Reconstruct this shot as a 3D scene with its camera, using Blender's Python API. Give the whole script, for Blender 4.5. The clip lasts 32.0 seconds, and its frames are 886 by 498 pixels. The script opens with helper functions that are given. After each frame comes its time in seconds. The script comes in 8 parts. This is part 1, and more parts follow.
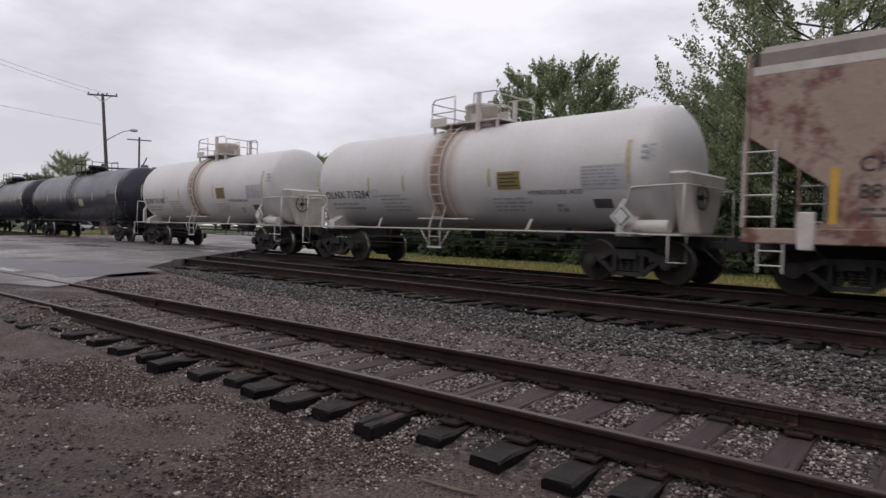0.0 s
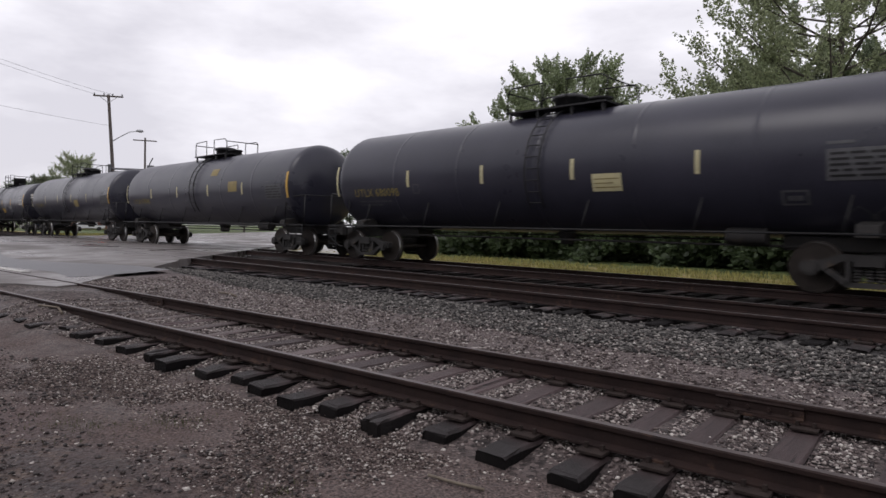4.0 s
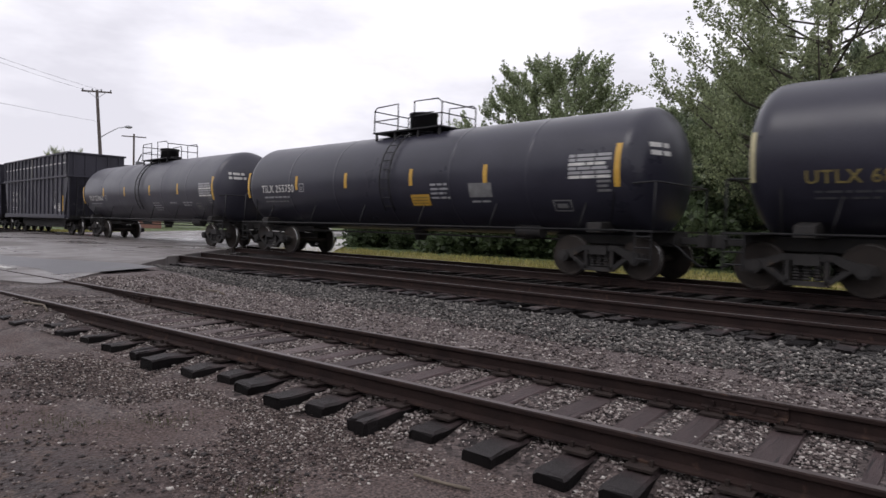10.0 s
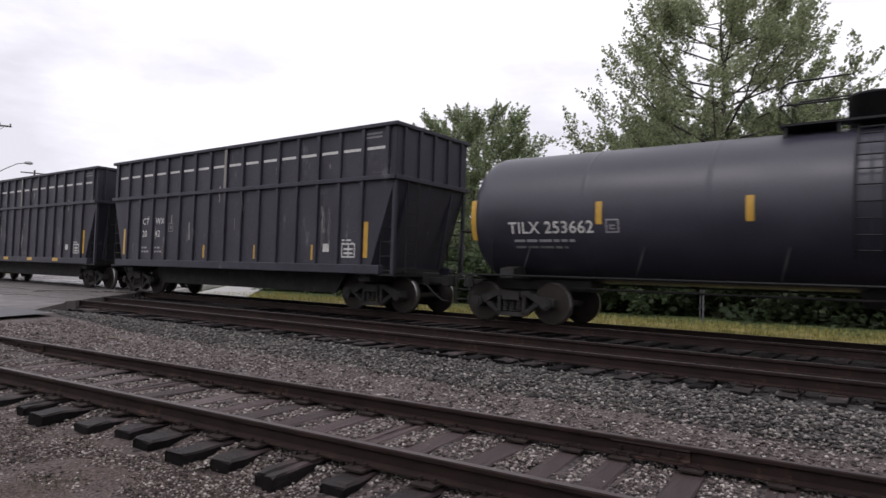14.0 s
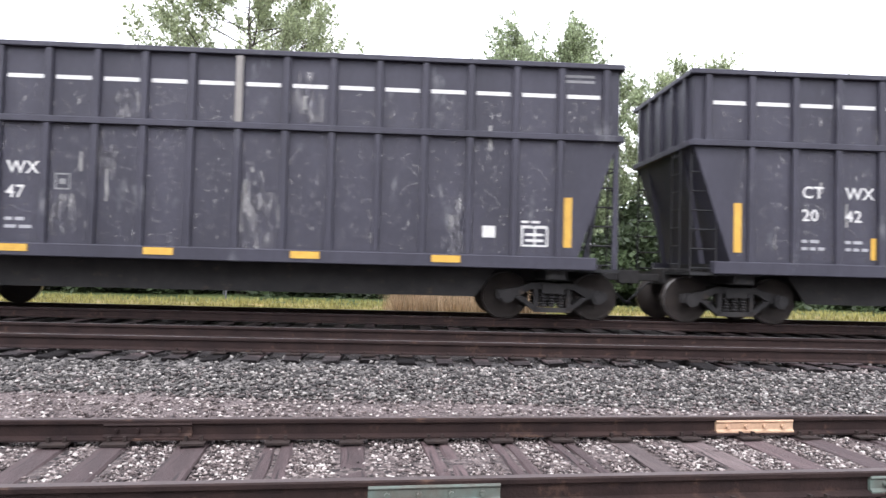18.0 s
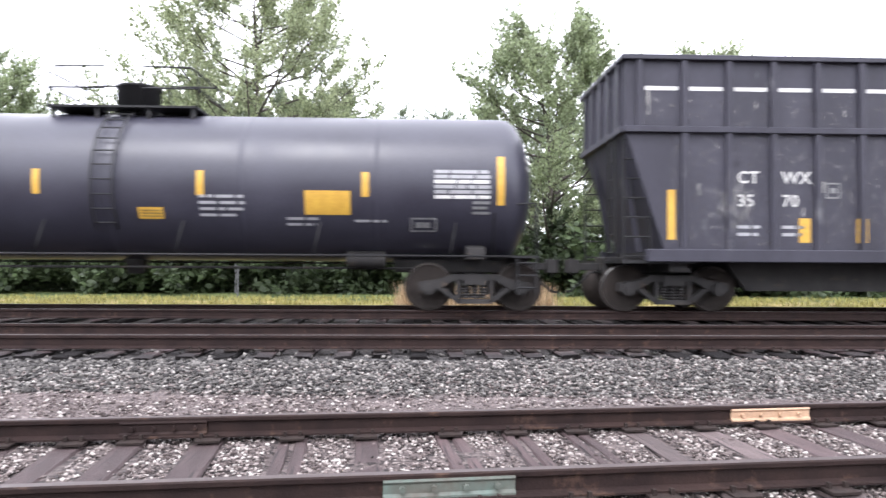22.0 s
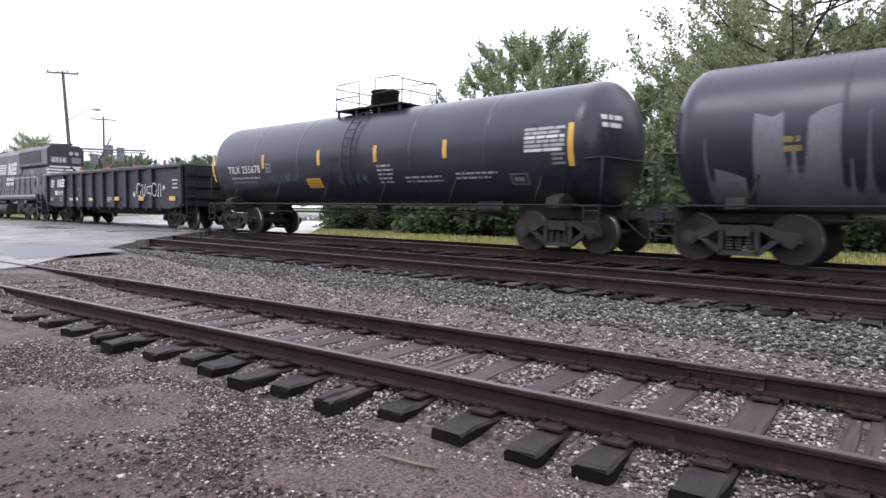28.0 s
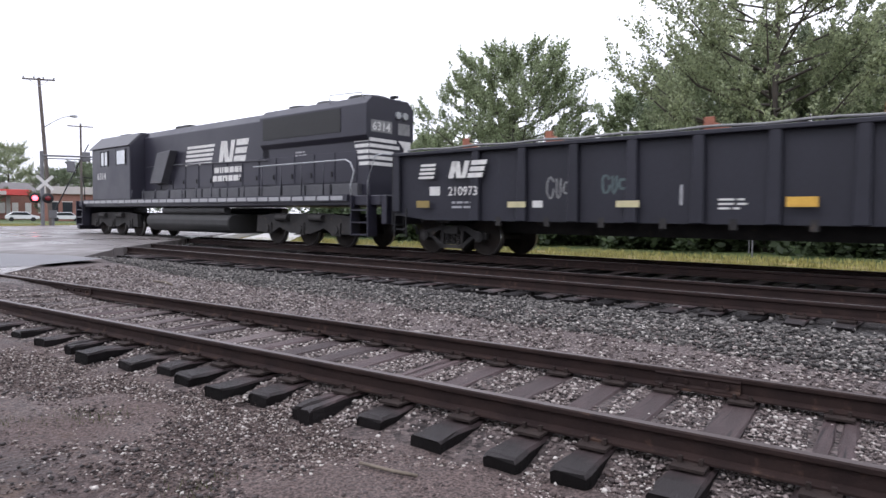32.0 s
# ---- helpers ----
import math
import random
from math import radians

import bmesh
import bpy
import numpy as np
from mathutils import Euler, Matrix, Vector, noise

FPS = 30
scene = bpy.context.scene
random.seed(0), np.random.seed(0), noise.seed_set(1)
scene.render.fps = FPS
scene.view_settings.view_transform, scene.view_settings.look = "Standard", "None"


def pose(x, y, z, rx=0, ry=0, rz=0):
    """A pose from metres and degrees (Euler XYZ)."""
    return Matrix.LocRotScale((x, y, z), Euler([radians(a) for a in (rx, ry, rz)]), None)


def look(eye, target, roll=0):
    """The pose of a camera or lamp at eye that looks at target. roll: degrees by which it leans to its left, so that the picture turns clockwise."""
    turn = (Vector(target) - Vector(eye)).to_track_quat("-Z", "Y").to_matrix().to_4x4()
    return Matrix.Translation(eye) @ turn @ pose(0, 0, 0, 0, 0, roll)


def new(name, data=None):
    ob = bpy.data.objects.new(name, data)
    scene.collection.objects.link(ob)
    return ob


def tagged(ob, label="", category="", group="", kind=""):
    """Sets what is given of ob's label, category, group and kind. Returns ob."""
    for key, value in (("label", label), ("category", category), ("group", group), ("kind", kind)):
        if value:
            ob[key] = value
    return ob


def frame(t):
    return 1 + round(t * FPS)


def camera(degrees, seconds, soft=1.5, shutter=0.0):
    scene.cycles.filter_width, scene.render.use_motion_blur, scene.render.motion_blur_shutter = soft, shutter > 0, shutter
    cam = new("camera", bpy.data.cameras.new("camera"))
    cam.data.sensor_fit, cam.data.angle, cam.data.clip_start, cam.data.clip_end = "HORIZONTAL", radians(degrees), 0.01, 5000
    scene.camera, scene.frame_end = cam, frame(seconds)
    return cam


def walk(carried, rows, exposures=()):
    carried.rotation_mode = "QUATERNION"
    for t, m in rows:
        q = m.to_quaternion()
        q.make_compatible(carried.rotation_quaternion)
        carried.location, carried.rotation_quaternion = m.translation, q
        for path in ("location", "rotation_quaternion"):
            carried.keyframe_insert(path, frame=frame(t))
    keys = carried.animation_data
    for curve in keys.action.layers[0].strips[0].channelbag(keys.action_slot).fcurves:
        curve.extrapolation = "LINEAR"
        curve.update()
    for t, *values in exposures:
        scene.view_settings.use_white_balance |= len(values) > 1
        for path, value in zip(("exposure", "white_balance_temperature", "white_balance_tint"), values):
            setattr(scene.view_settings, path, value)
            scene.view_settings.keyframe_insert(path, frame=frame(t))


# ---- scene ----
cam = camera(68.27, 32.0, soft=1.5, shutter=0.28)
PATH = [
    (0, (-0.036, 0.553, 1.547), (-6.924, 7.798, 1.277), 1.57),
    (0.5, (-0.040, 0.552, 1.546), (-6.916, 7.810, 1.350), 1.52),
    (1, (-0.033, 0.563, 1.546), (-6.929, 7.801, 1.351), 1.42),
    (1.5, (-0.038, 0.560, 1.546), (-6.954, 7.778, 1.298), 1.31),
    (2, (-0.041, 0.551, 1.544), (-7.033, 7.697, 1.324), 1.20),
    (2.5, (-0.038, 0.558, 1.547), (-7.022, 7.710, 1.279), 1.41),
    (3, (-0.030, 0.534, 1.539), (-6.974, 7.724, 1.239), 1.20),
    (3.5, (-0.019, 0.537, 1.535), (-6.977, 7.713, 1.224), 1.13),
    (5.5, (-0.030, 0.541, 1.545), (-6.864, 7.839, 1.376), 1.56),
    (6, (-0.014, 0.552, 1.556), (-6.832, 7.865, 1.393), 1.02),
    (6.5, (-0.016, 0.559, 1.547), (-6.849, 7.857, 1.354), 0.86),
    (7, (-0.001, 0.550, 1.545), (-6.863, 7.822, 1.347), 1.16),
    (7.5, (-0.007, 0.550, 1.542), (-7.000, 7.697, 1.412), 1.52),
    (8, (-0.009, 0.556, 1.533), (-6.945, 7.756, 1.281), 1.27),
    (8.5, (-0.012, 0.556, 1.542), (-6.910, 7.793, 1.293), 1.36),
    (9, (0.000, 0.555, 1.549), (-6.870, 7.816, 1.287), 1.18),
    (9.5, (-0.016, 0.565, 1.532), (-6.893, 7.818, 1.219), 1.37),
    (10, (-0.011, 0.558, 1.541), (-6.851, 7.846, 1.229), 1.59),
    (10.5, (-0.002, 0.544, 1.544), (-6.818, 7.855, 1.261), 1.59),
    (11, (-0.009, 0.550, 1.539), (-6.848, 7.838, 1.185), 1.61),
    (11.5, (-0.003, 0.548, 1.543), (-6.814, 7.863, 1.246), 1.55),
    (12, (0.001, 0.558, 1.546), (-6.748, 7.935, 1.377), 1.62),
    (12.5, (0.015, 0.555, 1.559), (-6.619, 8.037, 1.508), 1.91),
    (13, (-0.006, 0.568, 1.559), (-6.427, 8.234, 1.626), 2.00),
    (13.5, (0.023, 0.553, 1.565), (-6.257, 8.331, 1.808), 1.76),
    (14, (0.038, 0.564, 1.573), (-5.885, 8.611, 1.967), 1.92),
    (14.5, (0.056, 0.577, 1.573), (-5.214, 9.060, 2.092), 2.05),
    (15, (0.107, 0.669, 1.543), (-4.134, 9.711, 2.047), 1.85),
    (15.5, (0.108, 0.767, 1.528), (-2.404, 10.433, 2.033), 1.59),
    (17.5, (0.146, 0.798, 1.488), (0.654, 10.782, 1.762), 1.63),
    (18, (0.147, 0.800, 1.479), (0.725, 10.779, 1.789), 1.50),
    (18.5, (0.144, 0.795, 1.481), (0.795, 10.767, 1.838), 1.47),
    (19, (0.157, 0.804, 1.485), (1.005, 10.762, 1.825), 1.95),
    (19.5, (0.164, 0.812, 1.478), (1.397, 10.732, 1.738), 1.38),
    (20, (0.181, 0.810, 1.484), (1.466, 10.725, 1.688), 1.02),
    (20.5, (0.181, 0.805, 1.474), (1.711, 10.685, 1.700), 0.64),
    (21, (0.180, 0.816, 1.479), (1.637, 10.708, 1.633), 0.36),
    (21.5, (0.180, 0.813, 1.471), (1.457, 10.729, 1.682), 0.19),
    (22, (0.147, 0.813, 1.473), (0.575, 10.802, 1.692), 0.36),
    (22.5, (0.081, 0.780, 1.488), (-0.671, 10.750, 1.672), 0.43),
    (23, (0.027, 0.771, 1.479), (-2.412, 10.468, 1.589), 0.98),
    (23.5, (-0.006, 0.774, 1.480), (-4.014, 9.934, 1.323), 0.79),
    (24, (-0.043, 0.769, 1.466), (-5.244, 9.297, 0.994), 0.55),
    (24.5, (-0.069, 0.741, 1.461), (-6.288, 8.547, 0.844), 0.26),
    (25, (-0.058, 0.727, 1.466), (-6.695, 8.175, 0.758), 0.73),
    (25.5, (-0.078, 0.750, 1.469), (-6.619, 8.280, 0.736), 1.33),
    (26, (-0.074, 0.746, 1.466), (-6.644, 8.250, 0.746), 1.05),
    (26.5, (-0.074, 0.739, 1.472), (-6.708, 8.190, 0.788), 0.91),
    (28.5, (-0.065, 0.754, 1.474), (-6.656, 8.254, 0.921), 0.73),
    (29, (-0.053, 0.741, 1.475), (-6.699, 8.200, 1.031), 0.33),
    (29.5, (-0.055, 0.743, 1.481), (-6.578, 8.311, 1.049), 0.44),
    (30, (-0.062, 0.743, 1.475), (-6.765, 8.149, 1.016), 0.53),
    (30.5, (-0.056, 0.751, 1.474), (-6.764, 8.155, 1.056), 0.50),
    (31, (-0.045, 0.757, 1.473), (-6.650, 8.252, 1.048), 0.46),
    (31.5, (-0.041, 0.759, 1.474), (-6.508, 8.375, 1.051), 0.59),
    (32, (-0.052, 0.764, 1.469), (-6.447, 8.437, 0.985), 0.61),
]
EXPOSURES = [
    (0.0, 0.04, 6400, 14), (2.0, 0.04, 6400, 14), (3.0, 0.14, 6400, 14), (5.5, 0.30, 6380, 14), (12.0, 0.36, 6360, 14), (14.0, 0.40, 6350, 14), (15.0, 1.15, 6300, 13), (17.5, 2.05, 6120, 13),
    (19.0, 2.25, 6100, 13), (22.5, 2.3, 6100, 13), (24.0, 2.07, 6080, 14), (26.5, 1.55, 6060, 14), (29.0, 1.32, 6010, 14), (32.0, 1.16, 6010, 14),
]
walk(cam, [(t, look(eye, target, roll)) for t, eye, target, roll in PATH], EXPOSURES)

# ---- world and light: a bright overcast sky ----
SUN_HEIGHT, SUN_TURN = 55.0, 200.0
world = bpy.data.worlds.new("sky")
scene.world = world
world.use_nodes = True
wn, wl = world.node_tree.nodes, world.node_tree.links
wn.clear()
w_out, w_bg, w_bg2, w_mix = (wn.new(k) for k in ("ShaderNodeOutputWorld", "ShaderNodeBackground", "ShaderNodeBackground", "ShaderNodeMixShader"))
w_sky = wn.new("ShaderNodeTexSky")
w_sky.sky_type, w_sky.sun_disc = "NISHITA", False
w_sky.sun_elevation, w_sky.sun_rotation = radians(SUN_HEIGHT), radians(SUN_TURN)
w_co, w_map, w_noise, w_ramp = (wn.new(k) for k in ("ShaderNodeTexCoord", "ShaderNodeMapping", "ShaderNodeTexNoise", "ShaderNodeValToRGB"))
w_map.inputs["Scale"].default_value = (1.0, 1.0, 2.8)
w_map.inputs["Location"].default_value = (3.1, 0.4, 0.0)
w_noise.inputs["Scale"].default_value, w_noise.inputs["Detail"].default_value, w_noise.inputs["Roughness"].default_value = 2.2, 6.0, 0.55
w_ramp.color_ramp.elements[0].position, w_ramp.color_ramp.elements[0].color = 0.36, (0.66, 0.65, 0.685, 1)
w_ramp.color_ramp.elements[1].position, w_ramp.color_ramp.elements[1].color = 0.60, (1.0, 0.99, 1.01, 1)
w_bg.inputs["Strength"].default_value, w_bg2.inputs["Strength"].default_value, w_mix.inputs[0].default_value = 0.06, 1.0, 0.92
wl.new(w_co.outputs["Generated"], w_map.inputs[0])
wl.new(w_map.outputs[0], w_noise.inputs["Vector"])
wl.new(w_noise.outputs["Fac"], w_ramp.inputs[0])
wl.new(w_sky.outputs[0], w_bg.inputs[0])
wl.new(w_ramp.outputs[0], w_bg2.inputs[0])
wl.new(w_bg.outputs[0], w_mix.inputs[1])
wl.new(w_bg2.outputs[0], w_mix.inputs[2])
wl.new(w_mix.outputs[0], w_out.inputs[0])
sun_lamp = new("sun", bpy.data.lights.new("sun", "SUN"))
sun_lamp.data.energy, sun_lamp.data.angle, sun_lamp.data.color = 0.55, radians(25), (1.0, 0.97, 0.93)
sun_lamp.rotation_euler = (radians(90 - SUN_HEIGHT), 0, radians(180 - SUN_TURN))


# ---- materials ----
def material(name, colour, rough=0.7, metal=0.0, second=None, mottle=0.5, scale=2.0, fine=40.0, bump=0.15, third=None, patch=0.62,
             stretch=(1, 1, 1), vary=0.0, glow=0.0, gloss=None, islands=False, patch_scale=None, skew=1.0):
    """Colour mottled towards second, patches of third, fine grain in bump and colour; vary changes it from piece to piece."""
    m = bpy.data.materials.new(name)
    m.use_nodes = True
    nt = m.node_tree
    n, l = nt.nodes, nt.links
    b = n["Principled BSDF"]
    b.inputs["Roughness"].default_value, b.inputs["Metallic"].default_value = rough, metal
    co = n.new("ShaderNodeTexCoord")
    mp = n.new("ShaderNodeMapping")
    mp.inputs["Scale"].default_value = stretch
    l.new(co.outputs["Object"], mp.inputs[0])

    def noise_node(s, detail=4.0, r=0.6):
        t = n.new("ShaderNodeTexNoise")
        t.inputs["Scale"].default_value, t.inputs["Detail"].default_value, t.inputs["Roughness"].default_value = s, detail, r
        l.new(mp.outputs[0], t.inputs["Vector"])
        return t.outputs["Fac"]

    def ramp(fac, a, z):
        r = n.new("ShaderNodeMapRange")
        r.inputs["From Min"].default_value, r.inputs["From Max"].default_value = a, z
        l.new(fac, r.inputs["Value"])
        return r.outputs[0]

    def mix(fac, a, z, how="MIX"):
        x = n.new("ShaderNodeMix")
        x.data_type, x.blend_type = "RGBA", how
        for sock, v in ((x.inputs[0], fac), (x.inputs[6], a), (x.inputs[7], z)):
            if isinstance(v, (int, float)):
                sock.default_value = v
            elif isinstance(v, tuple):
                sock.default_value = (*v[:3], 1)
            else:
                l.new(v, sock)
        return x.outputs[2]

    second = second or tuple(c * 0.72 for c in colour)
    large, small = noise_node(scale), noise_node(fine, 3.0)
    out = mix(ramp(large, 0.5 - mottle / 2, 0.5 + mottle / 2), second, colour)
    if third:
        out = mix(ramp(noise_node(patch_scale or scale * 1.7, 6.0, 0.7), patch - 0.05, patch + 0.05), out, third)
    out = mix(0.35, out, mix(ramp(small, 0.3, 0.7), (0.35, 0.35, 0.35), (0.65, 0.65, 0.65)), "OVERLAY")
    if vary:
        if islands:
            rnd = n.new("ShaderNodeNewGeometry").outputs["Random Per Island"]
        else:
            rnd = n.new("ShaderNodeObjectInfo").outputs["Random"]
        if skew != 1.0:
            pw = n.new("ShaderNodeMath")
            pw.operation = "POWER"
            pw.inputs[1].default_value = skew
            l.new(rnd, pw.inputs[0])
            rnd = pw.outputs[0]
        out = mix(1.0, out, mix(rnd, (1 - vary,) * 3, (1 + vary * skew,) * 3), "MULTIPLY")
    l.new(out, b.inputs["Base Color"])
    if gloss is not None:
        g = n.new("ShaderNodeMapRange")
        g.inputs["To Min"].default_value, g.inputs["To Max"].default_value = rough, gloss
        g.inputs["From Min"].default_value, g.inputs["From Max"].default_value = 0.35, 0.65
        l.new(large, g.inputs["Value"])
        l.new(g.outputs[0], b.inputs["Roughness"])
    if bump:
        bp = n.new("ShaderNodeBump")
        bp.inputs["Strength"].default_value, bp.inputs["Distance"].default_value = bump, 0.02
        l.new(small, bp.inputs["Height"])
        l.new(bp.outputs[0], b.inputs["Normal"])
    if glow:
        b.inputs["Emission Color"].default_value, b.inputs["Emission Strength"].default_value = (*colour, 1), glow
    return m


def stone_material(name, tones):
    """Broken stone: every stone its own tone, with grain."""
    m = material(name, (0.5, 0.5, 0.5), 0.8, second=(0.36, 0.36, 0.36), scale=14, fine=70, bump=0.25)
    n, l = m.node_tree.nodes, m.node_tree.links
    b = n["Principled BSDF"]
    geo, ramp, mul = n.new("ShaderNodeNewGeometry"), n.new("ShaderNodeValToRGB"), n.new("ShaderNodeMix")
    e = ramp.color_ramp.elements
    while len(e) < len(tones):
        e.new(0.5)
    for k, (at, colour) in enumerate(tones):
        e[k].position, e[k].color = at, (*colour, 1)
    mul.data_type, mul.blend_type = "RGBA", "MULTIPLY"
    mul.inputs[0].default_value = 1.0
    gain = n.new("ShaderNodeMix")
    gain.data_type, gain.blend_type = "RGBA", "MULTIPLY"
    gain.inputs[0].default_value, gain.inputs[7].default_value = 1.0, (2.0, 2.0, 2.0, 1)
    l.new(b.inputs["Base Color"].links[0].from_socket, gain.inputs[6])
    l.new(geo.outputs["Random Per Island"], ramp.inputs[0])
    l.new(ramp.outputs[0], mul.inputs[6])
    l.new(gain.outputs[2], mul.inputs[7])
    l.new(mul.outputs[2], b.inputs["Base Color"])
    b.inputs["Specular IOR Level"].default_value = 0.3
    return m


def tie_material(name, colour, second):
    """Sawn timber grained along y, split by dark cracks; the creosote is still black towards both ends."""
    m = material(name, colour, 0.6, second=second, mottle=0.4, scale=2.5, fine=26, bump=0.6, stretch=(7, 0.5, 4), vary=0.35)
    n, l = m.node_tree.nodes, m.node_tree.links
    b = n["Principled BSDF"]
    co, sep, size, wob, near = (n.new(k) for k in ("ShaderNodeTexCoord", "ShaderNodeSeparateXYZ", "ShaderNodeMath", "ShaderNodeTexNoise", "ShaderNodeMath"))
    l.new(co.outputs["Object"], sep.inputs[0])
    size.operation = "ABSOLUTE"
    l.new(sep.outputs[1], size.inputs[0])
    wob.inputs["Scale"].default_value, wob.inputs["Detail"].default_value = 5.0, 5.0
    l.new(co.outputs["Object"], wob.inputs["Vector"])
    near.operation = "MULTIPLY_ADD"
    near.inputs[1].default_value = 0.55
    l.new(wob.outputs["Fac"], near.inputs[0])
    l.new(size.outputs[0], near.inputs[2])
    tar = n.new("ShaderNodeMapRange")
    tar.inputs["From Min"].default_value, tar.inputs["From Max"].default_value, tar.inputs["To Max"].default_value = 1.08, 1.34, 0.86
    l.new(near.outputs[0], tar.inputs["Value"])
    mp, crack, gap = n.new("ShaderNodeMapping"), n.new("ShaderNodeTexNoise"), n.new("ShaderNodeMapRange")
    mp.inputs["Scale"].default_value = (26, 1.1, 8)
    crack.inputs["Scale"].default_value, crack.inputs["Detail"].default_value = 1.0, 3.0
    gap.inputs["From Min"].default_value, gap.inputs["From Max"].default_value, gap.inputs["To Max"].default_value = 0.60, 0.66, 0.8
    l.new(co.outputs["Object"], mp.inputs[0])
    l.new(mp.outputs[0], crack.inputs["Vector"])
    l.new(crack.outputs["Fac"], gap.inputs["Value"])
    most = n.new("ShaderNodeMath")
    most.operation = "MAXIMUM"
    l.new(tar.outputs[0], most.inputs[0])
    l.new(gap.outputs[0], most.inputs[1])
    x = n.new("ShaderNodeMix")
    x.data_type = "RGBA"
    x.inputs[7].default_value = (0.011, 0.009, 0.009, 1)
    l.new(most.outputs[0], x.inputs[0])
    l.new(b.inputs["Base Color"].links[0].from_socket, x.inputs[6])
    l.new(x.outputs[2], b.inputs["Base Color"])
    return m


M = {}
M["tank_black"] = material("black tank paint", (0.037, 0.036, 0.052), 0.27, second=(0.022, 0.022, 0.032), scale=0.5, fine=30, bump=0.02, gloss=0.38)
M["tank_dull"] = material("weathered black tank paint", (0.046, 0.045, 0.062), 0.32, second=(0.026, 0.025, 0.036), scale=0.6, fine=25, bump=0.03, gloss=0.45)
M["tank_white"] = material("white tank paint", (0.62, 0.61, 0.61), 0.40, second=(0.52, 0.50, 0.48), scale=0.5, fine=25, bump=0.03)
M["tank_spill"] = material("grey spill film on black paint", (0.155, 0.155, 0.175), 0.5, second=(0.11, 0.11, 0.125), scale=1.4, fine=25, bump=0.03)
M["white_metal"] = material("white painted steel", (0.62, 0.60, 0.57), 0.5, second=(0.45, 0.40, 0.36), scale=2.5, fine=30, bump=0.05, third=(0.32, 0.2, 0.12), patch=0.70)
M["black_metal"] = material("black painted steel", (0.020, 0.019, 0.020), 0.55, second=(0.011, 0.011, 0.012), scale=3, fine=40, bump=0.08)
M["under"] = material("grimy undergear steel", (0.040, 0.037, 0.036), 0.75, second=(0.020, 0.019, 0.019), scale=3, fine=40, bump=0.15, third=(0.07, 0.052, 0.04), patch=0.64)
M["wheel"] = material("brown wheel steel", (0.060, 0.048, 0.042), 0.7, second=(0.03, 0.026, 0.024), metal=0.2, scale=4, fine=40, bump=0.1)
M["tread"] = material("polished wheel tread", (0.42, 0.41, 0.40), 0.3, metal=0.9, scale=6, bump=0.02)
M["gondola"] = material("worn dark gondola paint", (0.046, 0.044, 0.059), 0.55, second=(0.026, 0.025, 0.034), scale=1.2, fine=18, bump=0.1, third=(0.11, 0.11, 0.118), patch=0.66, stretch=(1, 1, 0.35))
M["gondola_ns"] = material("dark steel gondola paint", (0.022, 0.022, 0.031), 0.55, second=(0.014, 0.014, 0.020), scale=1.0, fine=18, bump=0.08, third=(0.036, 0.036, 0.044), patch=0.68, stretch=(1, 1, 0.5))
M["scuff"] = material("pale scuffed paint", (0.30, 0.29, 0.27), 0.7, second=(0.12, 0.12, 0.12), mottle=0.35, scale=4, fine=14, bump=0.1, stretch=(2, 2, 0.7))
M["loco"] = material("black locomotive paint", (0.025, 0.024, 0.036), 0.38, second=(0.016, 0.015, 0.024), scale=0.8, fine=30, bump=0.04, gloss=0.5)
M["loco_roof"] = material("dusty black roof", (0.035, 0.034, 0.034), 0.7, second=(0.02, 0.02, 0.02), scale=1.5, fine=30, bump=0.06)
M["grille"] = material("black radiator grille", (0.012, 0.012, 0.012), 0.6, fine=60, bump=0.3)
M["mark_white"] = material("white lettering paint", (0.66, 0.65, 0.62), 0.6, second=(0.46, 0.45, 0.43), scale=6, fine=40, bump=0.0)
M["mark_grey"] = material("faded grey lettering paint", (0.22, 0.22, 0.22), 0.65, second=(0.12, 0.12, 0.12), scale=6, fine=40, bump=0.0)
M["mark_dim"] = material("dim stencilled data paint", (0.085, 0.085, 0.09), 0.65, second=(0.05, 0.05, 0.055), scale=6, fine=40, bump=0.0)
M["mark_black"] = material("black lettering paint", (0.03, 0.03, 0.035), 0.6, scale=6, fine=40, bump=0.0)
M["mark_ink"] = material("faded black stencil paint", (0.055, 0.055, 0.06), 0.6, second=(0.11, 0.11, 0.115), scale=6, fine=40, bump=0.0)
M["mark_pale"] = material("pale grey notice panel", (0.47, 0.47, 0.48), 0.6, second=(0.40, 0.40, 0.41), scale=6, fine=40, bump=0.0)
M["mark_soft"] = material("small grey stencil paint", (0.36, 0.36, 0.37), 0.6, scale=6, fine=40, bump=0.0)
M["yellow"] = material("yellow reflective strip", (0.60, 0.36, 0.055), 0.45, second=(0.47, 0.27, 0.04), scale=5, fine=30, bump=0.02)
M["pale_yellow"] = material("faded pale reflective strip", (0.52, 0.47, 0.27), 0.5, second=(0.40, 0.36, 0.22), scale=5, fine=30, bump=0.02)
M["old_yellow"] = material("faded yellow placard", (0.26, 0.195, 0.055), 0.5, second=(0.19, 0.14, 0.045), scale=5, fine=30, bump=0.02)
M["mustard"] = material("mustard lettering paint", (0.24, 0.19, 0.06), 0.6, second=(0.13, 0.10, 0.04), scale=5, fine=30, bump=0.0)
